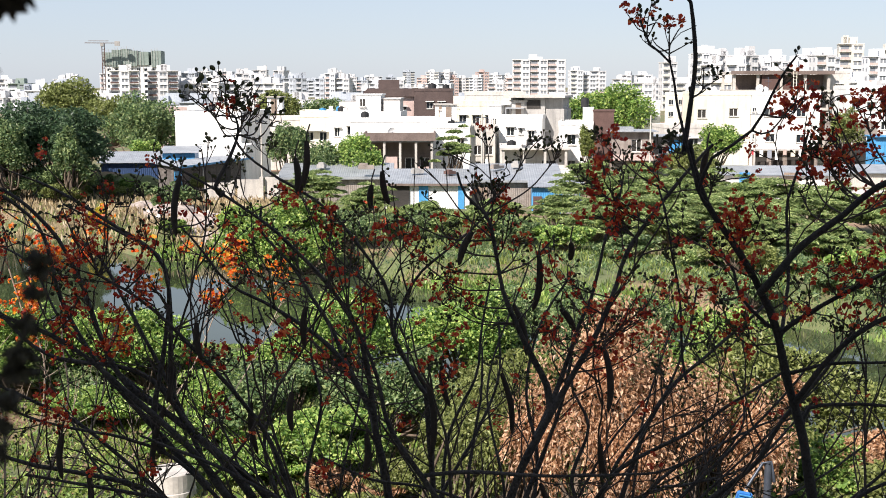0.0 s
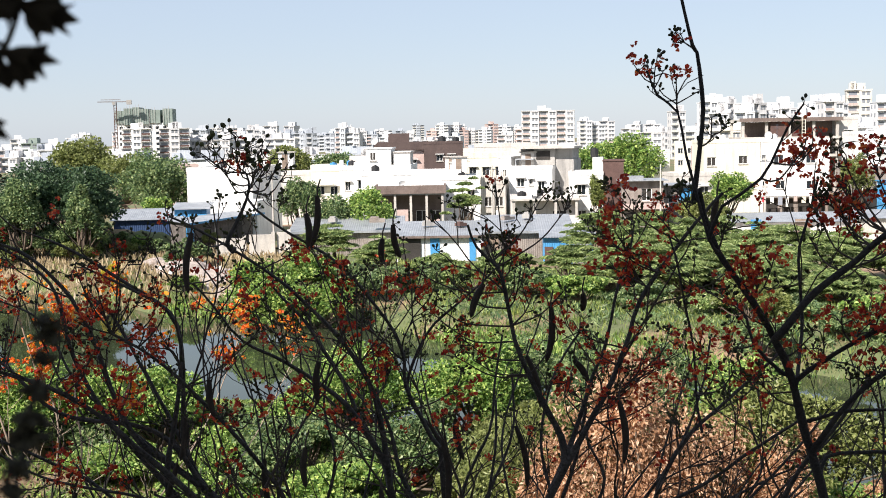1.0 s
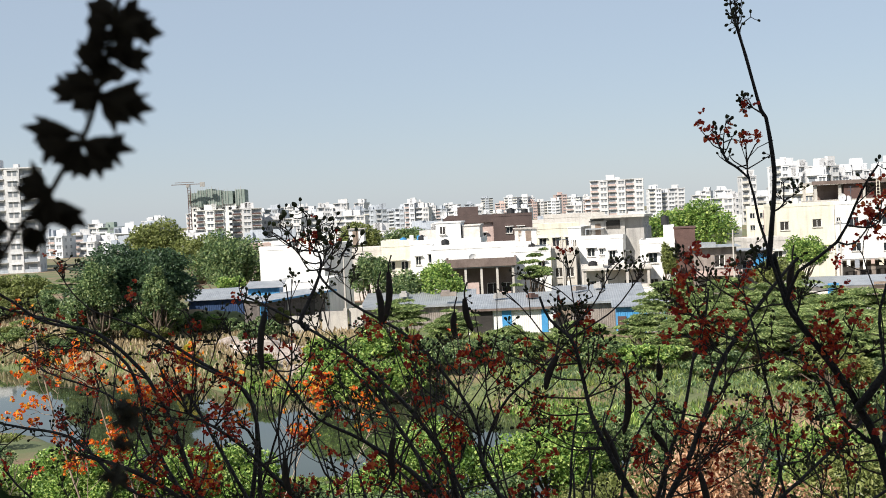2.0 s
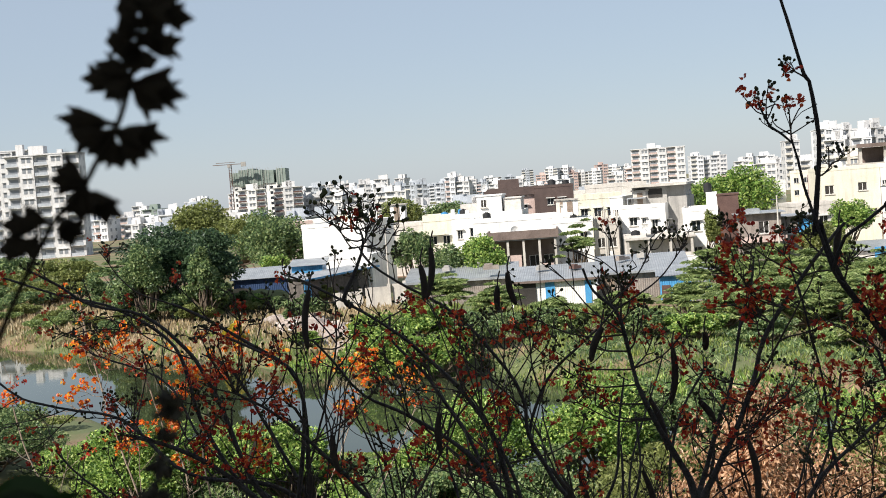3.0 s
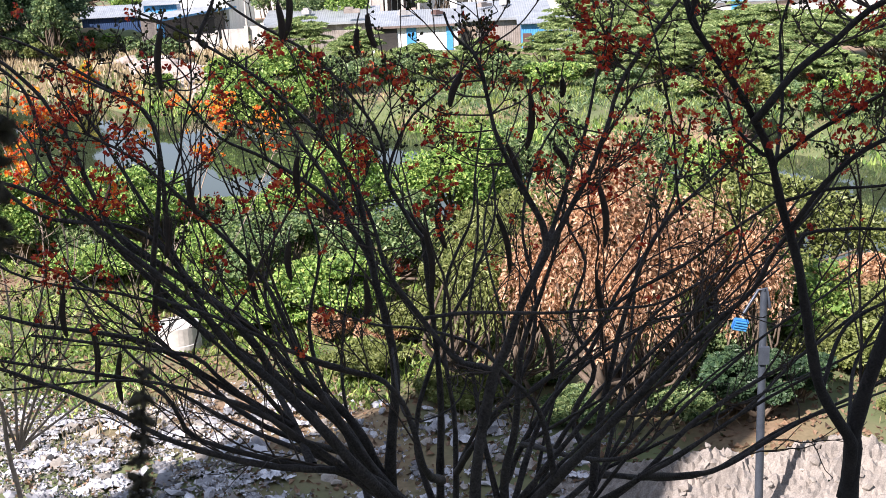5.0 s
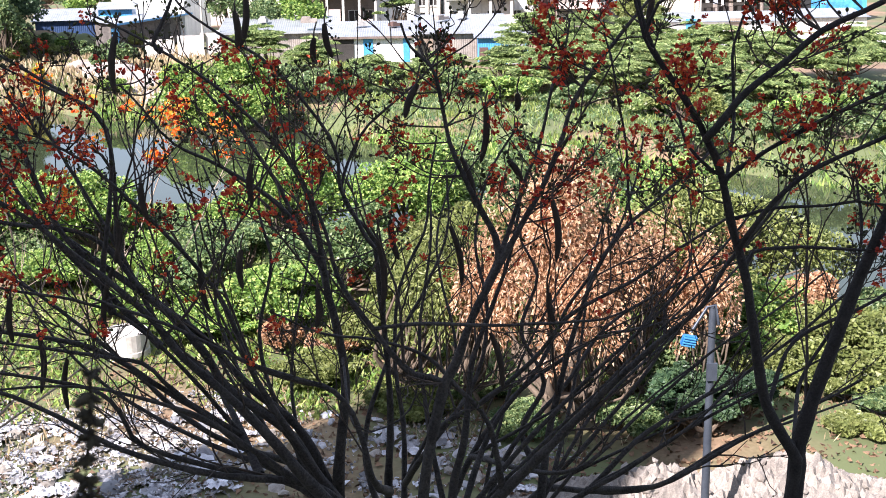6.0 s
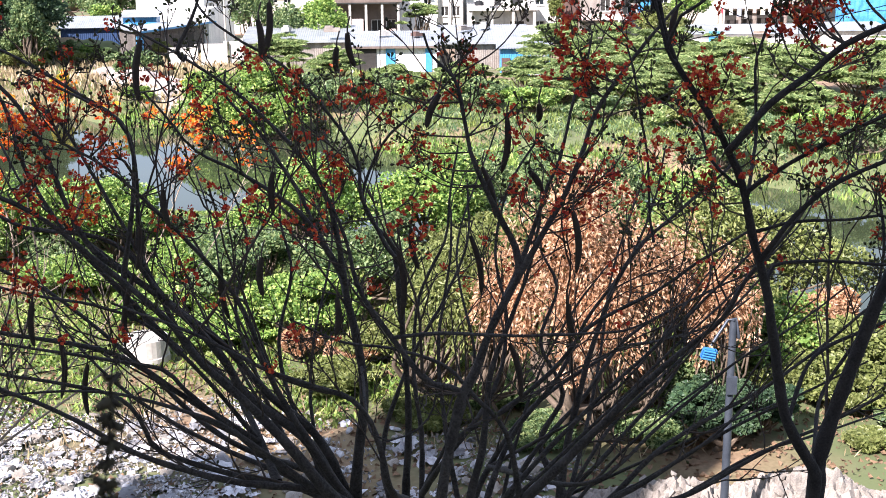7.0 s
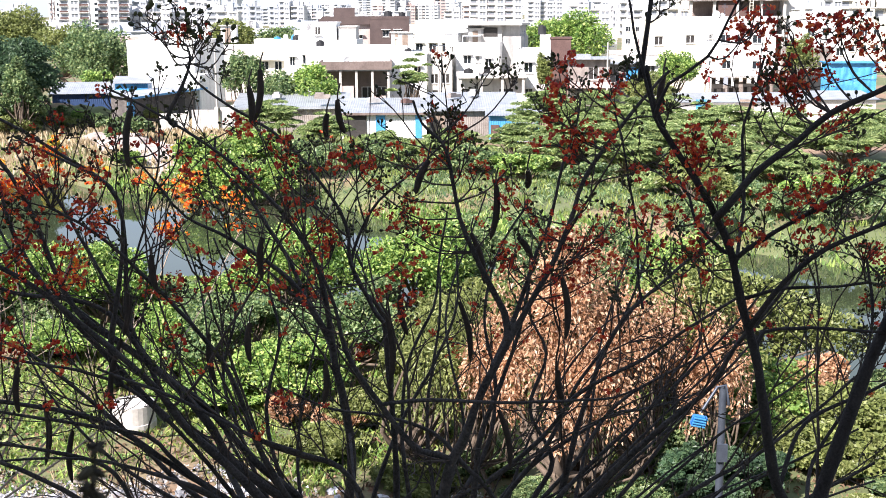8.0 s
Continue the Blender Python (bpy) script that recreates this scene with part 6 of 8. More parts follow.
def limb(owner, r0, r1, twigs, *pts, double=True):
    """A limb through the given places, tapering from r0 to r1; twigs: how many side shoots it carries."""
    # grow out of the nearest limb that is already there
    first, near = np.array(pts[0]), None
    for q in lines[owner]:
        d = np.hypot(q[:, 0] - first[0], q[:, 2] - first[2])
        k = int(d.argmin())
        if d[k] < 0.22 and (near is None or d[k] < near[0]):
            near = (d[k], q[k])
    if near is not None and double:
        pts = (tuple(near[1]), *pts[1:])
    p = wander(smooth_line(pts, 0.10), 0.0025, grow)
    n = len(p)
    rad = r0 + (r1 - r0) * np.linspace(0, 1, n) ** 0.55
    if owner is flame_tree:
        rad = rad * np.linspace(1.15, 0.72, n)
    rad = rad * (1 + 0.06 * np.sin(np.arange(n) * 1.7 + grow.uniform(0, 6)) + grow.normal(size=n) * 0.03)
    V, Fc = tube(p, rad, 10)
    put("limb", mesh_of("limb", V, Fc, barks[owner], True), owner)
    length = n * 0.10
    # long upright side branches
    for k in range(int(length * 0.42 * twigs)):
        i = min(int(n * (0.12 + 0.55 * grow.random())), n - 2)
        t = p[i + 1] - p[i]
        t /= np.linalg.norm(t)
        side = grow.normal(size=3) * np.array((1, 0.7, 0.5))
        shoot(owner, p[i], t * 0.9 + side * 0.75 + np.array((0, 0, 0.25)), grow.uniform(1.0, 2.3), min(rad[i] * 0.6, grow.uniform(0.009, 0.016)), 1, grow, 0.075)
    for k in range(int(length * 2.1 * twigs)):
        i = int(n * (0.28 + 0.70 * grow.random() ** 0.8))
        i = min(i, n - 2)
        t = p[i + 1] - p[i]
        t /= np.linalg.norm(t)
        side = grow.normal(size=3) * np.array((1, 0.8, 0.8))
        side -= side @ t * t
        side /= np.linalg.norm(side)
        u = i / n
        shoot(owner, p[i], t * grow.uniform(0.4, 1.0) + side * 0.8 + np.array((0, 0, 0.35)), grow.uniform(0.35, 1.05) * (1.15 - 0.5 * u), min(rad[i] * 0.5, grow.uniform(0.005, 0.010)), 1 if grow.random() < 0.75 else 2, grow)
    tips[owner].append((p[-1], p[-1] - p[-2]))
    lines[owner].append(p)
    if owner is flame_tree and double and length > 2.6 and (pts[-1][0] > -0.8 and grow.random() < 0.6 or grow.random() < 0.15):
        # a thinner limb from the same foot that strays from the first
        away = np.array((grow.uniform(0.35, 0.9) * grow.choice((-1, 1)), grow.uniform(0.2, 1.0), grow.uniform(-0.05, 0.3)))
        m = len(pts)
        other = [np.array(q) + away * (k / (m - 1)) ** 0.8 + grow.normal(size=3) * 0.05 * (k > 0) for k, q in enumerate(pts)]
        other = [q for k, q in enumerate(other) if k in (0, m - 1) or k % 2 == 0]
        limb(owner, r0 * 0.66, r1 * 0.75, twigs * 0.6, *other, double=False)


def spray(owner, flowers, x, y, z, size=0.2):
    """A branchlet that reaches from the nearest limb to a place, and spreads there into a fan of short twigs."""
    place = np.array((x, y, z))
    best, foot = 9e9, None
    for p in lines[owner]:
        q = p[len(p) // 4:]
        d = np.linalg.norm(q - place, axis=1) + 1.2 * np.maximum(0, q[:, 2] - z + 0.15)
        k = int(d.argmin())
        if d[k] < best:
            best, foot = d[k], q[k]
    bend = (foot * 0.45 + place * 0.55) + np.array((0, 0, -0.12 * best)) + grow.normal(size=3) * 0.04 * best
    p = wander(smooth_line([foot, bend, place], 0.06), 0.002, grow)
    shoots[owner].append(tube(p, np.linspace(0.007, 0.004, len(p)), 6))
    d0 = p[-1] - p[-2]
    d0 /= np.linalg.norm(d0)
    for k in range(5):
        e = d0 * 0.6 + grow.normal(size=3) * 0.65 + np.array((0, 0, 0.35))
        e *= size * grow.uniform(0.5, 1.1) / np.linalg.norm(e)
        start = p[-1 - grow.integers(0, min(3, len(p) - 1))]
        q = smooth_line([start, start + e * 0.5 + grow.normal(size=3) * 0.02, start + e], 0.05)
        shoots[owner].append(tube(q, np.linspace(0.005, 0.003, len(q)), 5))
        forced.append((owner, start + e, e, flowers))


# trunks, from the ground to the fork
for owner, foot, fork, r in ((flame_tree, (0.3, 10.2, -0.3), (-0.25, 9.7, 6.9), 0.20), (young_flame_tree, (2.9, 8.2, -0.3), (2.75, 8.0, 7.0), 0.10), (golden_tree, (-8.6, 22, -0.2), (-8.6, 22, 3.4), 0.045)):
    line_pts = smooth_line([foot, (foot[0] + 0.15, foot[1] - 0.1, fork[2] * 0.35), (fork[0] * 0.5 + foot[0] * 0.5, fork[1], fork[2] * 0.7), fork], 0.25)
    V, Fc = tube(wander(line_pts, 0.01, grow), np.linspace(r * 1.35, r * 0.8, len(line_pts)), 16)
    put("trunk", mesh_of("trunk", V, Fc, barks[owner], True), owner)

limb(flame_tree, 0.045, 0.017, 1, (-0.239, 9.600, 6.928), (-0.657, 9.400, 7.501), (-1.466, 9.200, 7.737), (-2.175, 9.000, 8.082), (-2.623, 8.800, 8.485), (-3.091, 8.600, 8.819), (-3.480, 8.400, 9.081))
limb(flame_tree, 0.038, 0.016, 1, (-0.289, 9.600, 6.928), (-0.857, 9.510, 7.473), (-1.456, 9.420, 7.687), (-2.065, 9.330, 7.961), (-2.163, 9.240, 8.192), (-2.252, 9.160, 8.433), (-2.421, 9.070, 8.584), (-2.781, 8.980, 8.717), (-3.180, 8.890, 8.829), (-3.520, 8.800, 8.942))
limb(flame_tree, 0.038, 0.015, 1, (-0.399, 9.800, 6.879), (-0.917, 9.730, 7.413), (-1.285, 9.650, 7.776), (-1.593, 9.570, 8.118), (-1.891, 9.500, 8.460), (-2.040, 9.430, 8.652), (-2.430, 9.350, 8.764), (-2.849, 9.270, 8.867), (-3.269, 9.200, 8.970))
limb(flame_tree, 0.063, 0.019, 1, (-0.429, 9.400, 7.029), (-0.687, 9.280, 7.571), (-1.203, 9.150, 8.316), (-1.630, 9.030, 8.819), (-1.858, 8.900, 9.231), (-2.226, 8.780, 9.643), (-2.614, 8.650, 10.056), (-2.913, 8.530, 10.278), (-3.172, 8.400, 10.410))
limb(flame_tree, 0.061, 0.013, 1, (-0.400, 9.800, 6.819), (-0.677, 9.770, 7.381), (-0.954, 9.740, 7.884), (-1.412, 9.710, 8.267), (-1.580, 9.690, 8.588), (-1.838, 9.660, 8.950), (-2.196, 9.630, 9.303), (-2.564, 9.600, 9.606), (-2.742, 9.570, 9.987), (-2.889, 9.540, 10.498), (-3.096, 9.510, 10.885), (-3.421, 9.490, 11.180), (-3.822, 9.460, 11.290), (-4.072, 9.430, 11.471), (-4.322, 9.400, 11.621))
limb(flame_tree, 0.051, 0.015, 1, (-0.510, 10.000, 6.770), (-0.636, 9.950, 7.351), (-0.864, 9.900, 7.863), (-1.231, 9.850, 8.256), (-1.589, 9.800, 8.749), (-2.026, 9.750, 9.172), (-2.214, 9.700, 9.573), (-2.193, 9.650, 9.793), (-2.179, 9.600, 10.393), (-2.252, 9.550, 10.676), (-2.564, 9.500, 10.904), (-2.921, 9.450, 11.149), (-3.150, 9.400, 11.270))
limb(flame_tree, 0.036, 0.017, 1, (-1.205, 10.200, 7.525), (-1.581, 10.230, 8.128), (-2.009, 10.260, 8.602), (-2.315, 10.290, 9.274), (-2.512, 10.310, 9.695), (-2.729, 10.340, 10.117), (-2.957, 10.370, 10.529), (-3.188, 10.400, 10.702))
limb(flame_tree, 0.066, 0.011, 1, (-0.460, 10.000, 6.720), (-0.507, 9.930, 7.310), (-0.411, 9.870, 8.180), (-0.448, 9.800, 8.721), (-0.526, 9.730, 9.142), (-0.603, 9.670, 9.763), (-0.681, 9.600, 10.084), (-0.849, 9.530, 10.385), (-1.109, 9.470, 10.701), (-1.369, 9.400, 10.952), (-1.678, 9.330, 11.178), (-2.018, 9.270, 11.379), (-2.128, 9.200, 11.439))
limb(flame_tree, 0.022, 0.011, 0.9, (-1.668, 9.280, 11.178), (-1.738, 9.280, 11.238), (-1.667, 9.290, 11.369), (-1.567, 9.290, 11.569), (-1.547, 9.300, 11.679), (-1.567, 9.300, 11.759))
limb(flame_tree, 0.044, 0.012, 1, (-0.100, 10.300, 6.547), (-0.087, 10.250, 7.027), (-0.051, 10.200, 8.048), (-0.087, 10.150, 8.809), (-0.054, 10.100, 9.279), (-0.193, 10.050, 9.490), (-0.401, 10.000, 9.952), (-0.409, 9.950, 10.172), (-0.478, 9.900, 10.413), (-0.694, 9.850, 10.741), (-0.904, 9.800, 10.993), (-1.127, 9.750, 11.158), (-1.377, 9.700, 11.318), (-1.567, 9.650, 11.469), (-1.637, 9.600, 11.609))
limb(flame_tree, 0.034, 0.015, 1, (-0.477, 10.600, 8.671), (-0.664, 10.630, 9.143), (-0.872, 10.660, 9.535), (-0.970, 10.690, 9.805), (-1.158, 10.710, 10.117), (-1.317, 10.740, 10.388), (-1.597, 10.770, 10.694), (-1.609, 10.800, 10.932))
limb(flame_tree, 0.027, 0.011, 1, (-0.615, 9.800, 9.373), (-0.882, 9.680, 9.855), (-1.330, 9.560, 10.228), (-1.670, 9.440, 10.440), (-1.876, 9.320, 10.757), (-1.991, 9.200, 10.933))
limb(flame_tree, 0.029, 0.010, 1, (-0.087, 10.200, 8.789), (-0.153, 10.170, 9.460), (-0.282, 10.140, 9.641), (-0.400, 10.110, 9.942), (-0.228, 10.090, 10.371), (0.007, 10.060, 10.602), (0.242, 10.030, 10.800), (0.385, 10.000, 10.948))
limb(flame_tree, 0.047, 0.013, 1, (-0.139, 9.200, 7.057), (-0.186, 9.100, 7.698), (-0.293, 9.000, 8.209), (-0.471, 8.900, 8.551), (-0.841, 8.800, 8.733), (-1.110, 8.700, 8.885), (-1.479, 8.600, 9.138), (-1.778, 8.500, 9.320), (-2.148, 8.400, 9.522))
limb(flame_tree, 0.057, 0.014, 1, (0.181, 8.600, 7.295), (0.204, 8.600, 7.815), (0.277, 8.600, 8.295), (0.380, 8.600, 8.715), (0.160, 8.600, 8.786), (-0.009, 8.600, 8.958), (-0.148, 8.600, 9.169), (-0.287, 8.600, 9.380), (-0.396, 8.600, 9.591), (-0.464, 8.600, 9.902), (-0.563, 8.600, 10.163), (-0.671, 8.600, 10.414))
limb(flame_tree, 0.044, 0.015, 1, (0.277, 8.600, 8.335), (0.380, 8.600, 8.705), (0.471, 8.600, 8.884), (0.593, 8.600, 9.214), (0.755, 8.600, 9.533), (0.927, 8.600, 9.833), (1.140, 8.600, 10.232), (1.276, 8.600, 10.594), (1.344, 8.600, 10.817), (1.548, 8.600, 11.135), (1.780, 8.600, 11.426), (1.931, 8.600, 11.586))
limb(flame_tree, 0.029, 0.012, 1, (0.796, 8.700, 9.593), (0.787, 8.670, 9.823), (0.649, 8.650, 10.115), (0.559, 8.620, 10.296), (0.452, 8.600, 10.547), (0.359, 8.570, 11.011), (0.285, 8.550, 11.126), (0.176, 8.530, 11.237), (0.116, 8.500, 11.397))
limb(flame_tree, 0.027, 0.011, 1, (0.755, 8.900, 9.383), (0.897, 8.950, 9.753), (1.051, 9.000, 10.212), (1.142, 9.050, 10.402), (1.250, 9.100, 10.871), (1.347, 9.150, 11.125), (1.389, 9.200, 11.326))
limb(flame_tree, 0.015, 0.012, 0.5, (-0.178, 8.500, 9.199), (0.212, 8.460, 9.236), (0.773, 8.420, 9.223), (1.324, 8.380, 9.239), (1.544, 8.340, 9.268), (1.705, 8.300, 9.347))
limb(flame_tree, 0.048, 0.017, 1, (0.461, 9.400, 6.933), (0.484, 9.430, 7.453), (0.577, 9.460, 7.863), (0.619, 9.490, 8.263), (0.661, 9.510, 8.593), (0.804, 9.540, 8.973), (0.967, 9.570, 9.402), (1.059, 9.600, 9.822))
limb(flame_tree, 0.061, 0.016, 1, (0.661, 9.200, 6.951), (0.925, 9.090, 7.610), (1.227, 8.980, 7.988), (1.480, 8.870, 8.317), (1.742, 8.760, 8.646), (2.065, 8.640, 9.014), (2.316, 8.530, 9.282), (2.439, 8.420, 9.612), (2.691, 8.310, 10.001), (2.833, 8.200, 10.301))
limb(flame_tree, 0.031, 0.016, 1, (1.092, 9.600, 6.888), (1.655, 9.670, 7.275), (2.089, 9.730, 7.702), (2.562, 9.800, 7.990), (3.105, 9.870, 8.266), (3.568, 9.930, 8.594), (4.062, 10.000, 8.971))
limb(flame_tree, 0.034, 0.015, 1, (0.114, 9.600, 7.496), (0.307, 9.550, 7.855), (0.779, 9.500, 8.212), (1.202, 9.450, 8.610), (1.424, 9.400, 8.938), (1.656, 9.350, 9.107), (1.957, 9.300, 9.285), (2.299, 9.250, 9.543), (2.662, 9.200, 9.791))
limb(flame_tree, 0.038, 0.016, 1, (1.104, 9.800, 7.219), (1.338, 9.850, 7.738), (1.441, 9.900, 8.148), (1.574, 9.950, 8.657), (1.737, 10.000, 9.087), (1.960, 10.050, 9.456), (2.222, 10.100, 9.675), (2.604, 10.150, 9.993), (2.826, 10.200, 10.201))
limb(flame_tree, 0.030, 0.015, 0.7, (1.654, 8.900, 7.244), (2.097, 8.840, 7.702), (2.499, 8.780, 7.949), (2.832, 8.720, 8.187), (3.204, 8.660, 8.385), (3.586, 8.600, 8.633))
limb(flame_tree, 0.037, 0.013, 1, (0.690, 10.400, 6.361), (1.294, 10.480, 6.827), (1.828, 10.570, 7.354), (2.454, 10.650, 8.151), (2.537, 10.730, 8.561), (2.780, 10.820, 8.970), (2.682, 10.900, 9.391))
limb(flame_tree, 0.014, 0.009, 0.3, (-0.412, 8.800, 8.500), (-0.313, 8.820, 8.299), (-0.063, 8.840, 8.268), (0.118, 8.860, 8.396), (0.179, 8.880, 8.596), (0.211, 8.900, 8.826))
limb(flame_tree, 0.031, 0.014, 1, (-1.275, 9.600, 7.826), (-1.892, 9.510, 8.400), (-2.449, 9.430, 8.814), (-3.398, 9.340, 9.061), (-3.816, 9.260, 9.284), (-4.225, 9.170, 9.496), (-4.603, 9.090, 9.779), (-4.931, 9.000, 10.071))
limb(flame_tree, 0.023, 0.012, 1, (-1.997, 9.600, 9.212), (-2.424, 9.630, 9.685), (-3.202, 9.660, 9.840), (-3.650, 9.690, 10.233), (-3.839, 9.710, 10.344), (-4.238, 9.740, 10.416), (-4.627, 9.770, 10.519), (-4.870, 9.800, 10.690))
limb(flame_tree, 0.038, 0.013, 1, (0.029, 10.800, 6.186), (0.074, 10.860, 6.916), (0.067, 10.910, 7.417), (0.011, 10.970, 8.088), (0.075, 11.030, 8.748), (0.319, 11.090, 9.277), (0.382, 11.140, 9.757), (0.454, 11.200, 10.167))
limb(flame_tree, 0.038, 0.011, 1, (-0.770, 10.900, 6.432), (-0.965, 10.960, 7.194), (-1.172, 11.010, 7.756), (-1.258, 11.070, 8.307), (-1.124, 11.130, 8.966), (-1.221, 11.190, 9.507), (-1.158, 11.240, 9.927), (-0.986, 11.300, 10.336))
limb(flame_tree, 0.036, 0.016, 1, (-0.928, 10.300, 6.913), (-1.525, 10.280, 7.558), (-1.913, 10.270, 7.851), (-2.420, 10.250, 8.404), (-3.106, 10.230, 9.049), (-3.564, 10.220, 9.312), (-4.012, 10.200, 9.525))
limb(flame_tree, 0.034, 0.013, 1, (0.502, 10.700, 6.683), (0.776, 10.780, 7.222), (1.220, 10.870, 7.759), (1.974, 10.950, 8.225), (2.265, 11.030, 8.253), (2.877, 11.120, 8.379), (3.270, 11.200, 8.637))
limb(flame_tree, 0.037, 0.012, 1, (-0.938, 11.000, 6.693), (-1.304, 11.100, 7.376), (-1.560, 11.200, 8.038), (-1.706, 11.300, 8.590), (-1.583, 11.400, 9.129), (-1.631, 11.500, 9.440), (-1.788, 11.600, 9.871))
limb(flame_tree, 0.031, 0.012, 0.45, (0.441, 9.400, 7.013), (1.067, 9.480, 7.789), (1.551, 9.560, 8.257), (2.125, 9.640, 8.774), (2.690, 9.720, 9.331), (3.073, 9.800, 9.739))
limb(flame_tree, 0.030, 0.011, 0.45, (0.741, 9.000, 7.111), (1.396, 9.080, 7.717), (2.041, 9.160, 8.203), (2.595, 9.240, 8.650), (3.158, 9.320, 8.997), (3.531, 9.400, 9.255))
limb(flame_tree, 0.033, 0.012, 0.45, (0.401, 9.800, 6.853), (0.817, 9.900, 7.721), (1.272, 10.000, 8.309), (1.525, 10.100, 8.788), (1.919, 10.200, 9.316), (2.123, 10.300, 9.795), (2.225, 10.400, 10.225))
limb(flame_tree, 0.031, 0.011, 0.45, (1.142, 9.200, 6.998), (1.767, 9.100, 7.644), (2.381, 9.000, 8.120), (2.964, 8.900, 8.487), (3.527, 8.800, 8.834))
limb(flame_tree, 0.033, 0.013, 0.45, (0.101, 9.900, 6.816), (0.316, 10.020, 7.575), (0.730, 10.130, 8.163), (0.844, 10.250, 8.753), (0.748, 10.370, 9.344), (0.861, 10.480, 9.884), (1.165, 10.600, 10.362))
limb(flame_tree, 0.034, 0.013, 0.45, (0.630, 10.200, 6.522), (1.006, 10.320, 7.310), (1.581, 10.440, 7.967), (1.955, 10.560, 8.465), (2.598, 10.680, 8.801), (3.201, 10.800, 9.027))
limb(flame_tree, 0.035, 0.013, 0.45, (-0.260, 10.400, 6.498), (-0.295, 10.480, 7.379), (-0.070, 10.560, 8.188), (0.305, 10.640, 8.856), (0.518, 10.720, 9.365), (0.522, 10.800, 9.876))
limb(flame_tree, 0.031, 0.012, 0.45, (1.452, 9.400, 6.825), (2.126, 9.450, 7.361), (2.850, 9.500, 7.737), (3.443, 9.550, 7.913), (4.015, 9.600, 8.080))
limb(flame_tree, 0.035, 0.013, 0.45, (-0.740, 10.400, 6.632), (-1.146, 10.480, 7.175), (-1.874, 10.560, 7.500), (-2.592, 10.640, 7.935), (-3.138, 10.720, 8.519), (-3.464, 10.800, 9.101))
limb(flame_tree, 0.031, 0.010, 0.45, (-0.827, 9.200, 7.612), (-1.424, 9.080, 8.227), (-1.792, 8.960, 8.470), (-2.322, 8.840, 8.673), (-2.881, 8.720, 8.727), (-3.351, 8.600, 8.740))
limb(flame_tree, 0.030, 0.011, 0.45, (0.884, 9.000, 7.510), (0.738, 8.970, 8.222), (0.470, 8.930, 8.574), (0.251, 8.900, 8.826), (-0.139, 8.870, 8.979), (-0.529, 8.830, 9.051), (-0.908, 8.800, 9.244))
limb(flame_tree, 0.035, 0.013, 0.45, (1.405, 10.600, 6.937), (1.197, 10.670, 7.379), (1.411, 10.730, 7.868), (1.203, 10.800, 8.350), (1.367, 10.870, 8.879), (1.209, 10.930, 9.301), (1.473, 11.000, 9.760))
limb(flame_tree, 0.029, 0.012, 0.5, (-1.969, 9.800, 8.721), (-2.366, 9.770, 9.154), (-2.833, 9.740, 9.747), (-3.090, 9.710, 10.259), (-3.257, 9.690, 10.875), (-3.691, 9.660, 11.220), (-4.202, 9.630, 11.391), (-4.623, 9.600, 11.561))
limb(flame_tree, 0.030, 0.011, 0.5, (-2.268, 9.500, 8.993), (-2.306, 9.470, 9.364), (-2.182, 9.430, 10.003), (-2.140, 9.400, 10.433), (-2.230, 9.370, 10.707), (-2.506, 9.330, 10.883), (-2.913, 9.300, 11.098))
limb(young_flame_tree, 0.063, 0.008, 0.12, (2.876, 8.000, 7.455), (2.880, 7.980, 8.046), (2.881, 7.960, 8.286), (2.802, 7.940, 8.427), (2.643, 7.920, 8.709), (2.535, 7.900, 9.120), (2.447, 7.880, 9.572), (2.330, 7.860, 9.993), (2.222, 7.840, 10.395), (2.111, 7.820, 10.652), (1.946, 7.800, 10.933), (1.730, 7.780, 11.246), (1.630, 7.760, 11.486), (1.600, 7.740, 11.647), (1.560, 7.720, 11.577), (1.590, 7.700, 11.938), (1.611, 7.680, 12.178), (1.557, 7.660, 12.524), (1.517, 7.640, 12.574), (1.416, 7.620, 12.995), (1.376, 7.600, 13.115))
limb(young_flame_tree, 0.078, 0.035, 1, (2.889, 8.000, 7.866), (2.921, 8.030, 8.216), (2.922, 8.060, 8.356), (3.044, 8.090, 8.756), (3.167, 8.110, 9.116), (3.290, 8.140, 9.476), (3.453, 8.170, 9.896), (3.595, 8.200, 10.286))
limb(young_flame_tree, 0.030, 0.018, 0.8, (2.049, 7.700, 10.631), (2.098, 7.650, 10.738), (2.293, 7.600, 11.008), (2.533, 7.550, 11.205), (2.713, 7.500, 11.375), (2.954, 7.450, 11.495), (3.185, 7.400, 11.616))
limb(young_flame_tree, 0.020, 0.013, 1, (2.211, 7.800, 10.335), (2.252, 7.840, 10.394), (2.434, 7.880, 10.514), (2.745, 7.920, 10.681), (3.173, 7.960, 10.865), (3.485, 8.000, 10.984))
limb(young_flame_tree, 0.023, 0.014, 1, (2.359, 7.800, 9.853), (2.420, 7.740, 10.063), (2.541, 7.680, 10.262), (2.773, 7.620, 10.481), (3.021, 7.560, 10.615), (3.272, 7.500, 10.743))
limb(young_flame_tree, 0.014, 0.009, 0.6, (2.320, 7.800, 10.083), (2.591, 7.830, 10.182), (2.952, 7.850, 10.180), (3.153, 7.880, 10.198), (3.404, 7.900, 10.157))
limb(young_flame_tree, 0.016, 0.010, 0.6, (2.428, 7.900, 9.702), (2.489, 7.970, 9.832), (2.850, 8.050, 9.840), (3.312, 8.120, 9.787), (3.633, 8.200, 9.784))
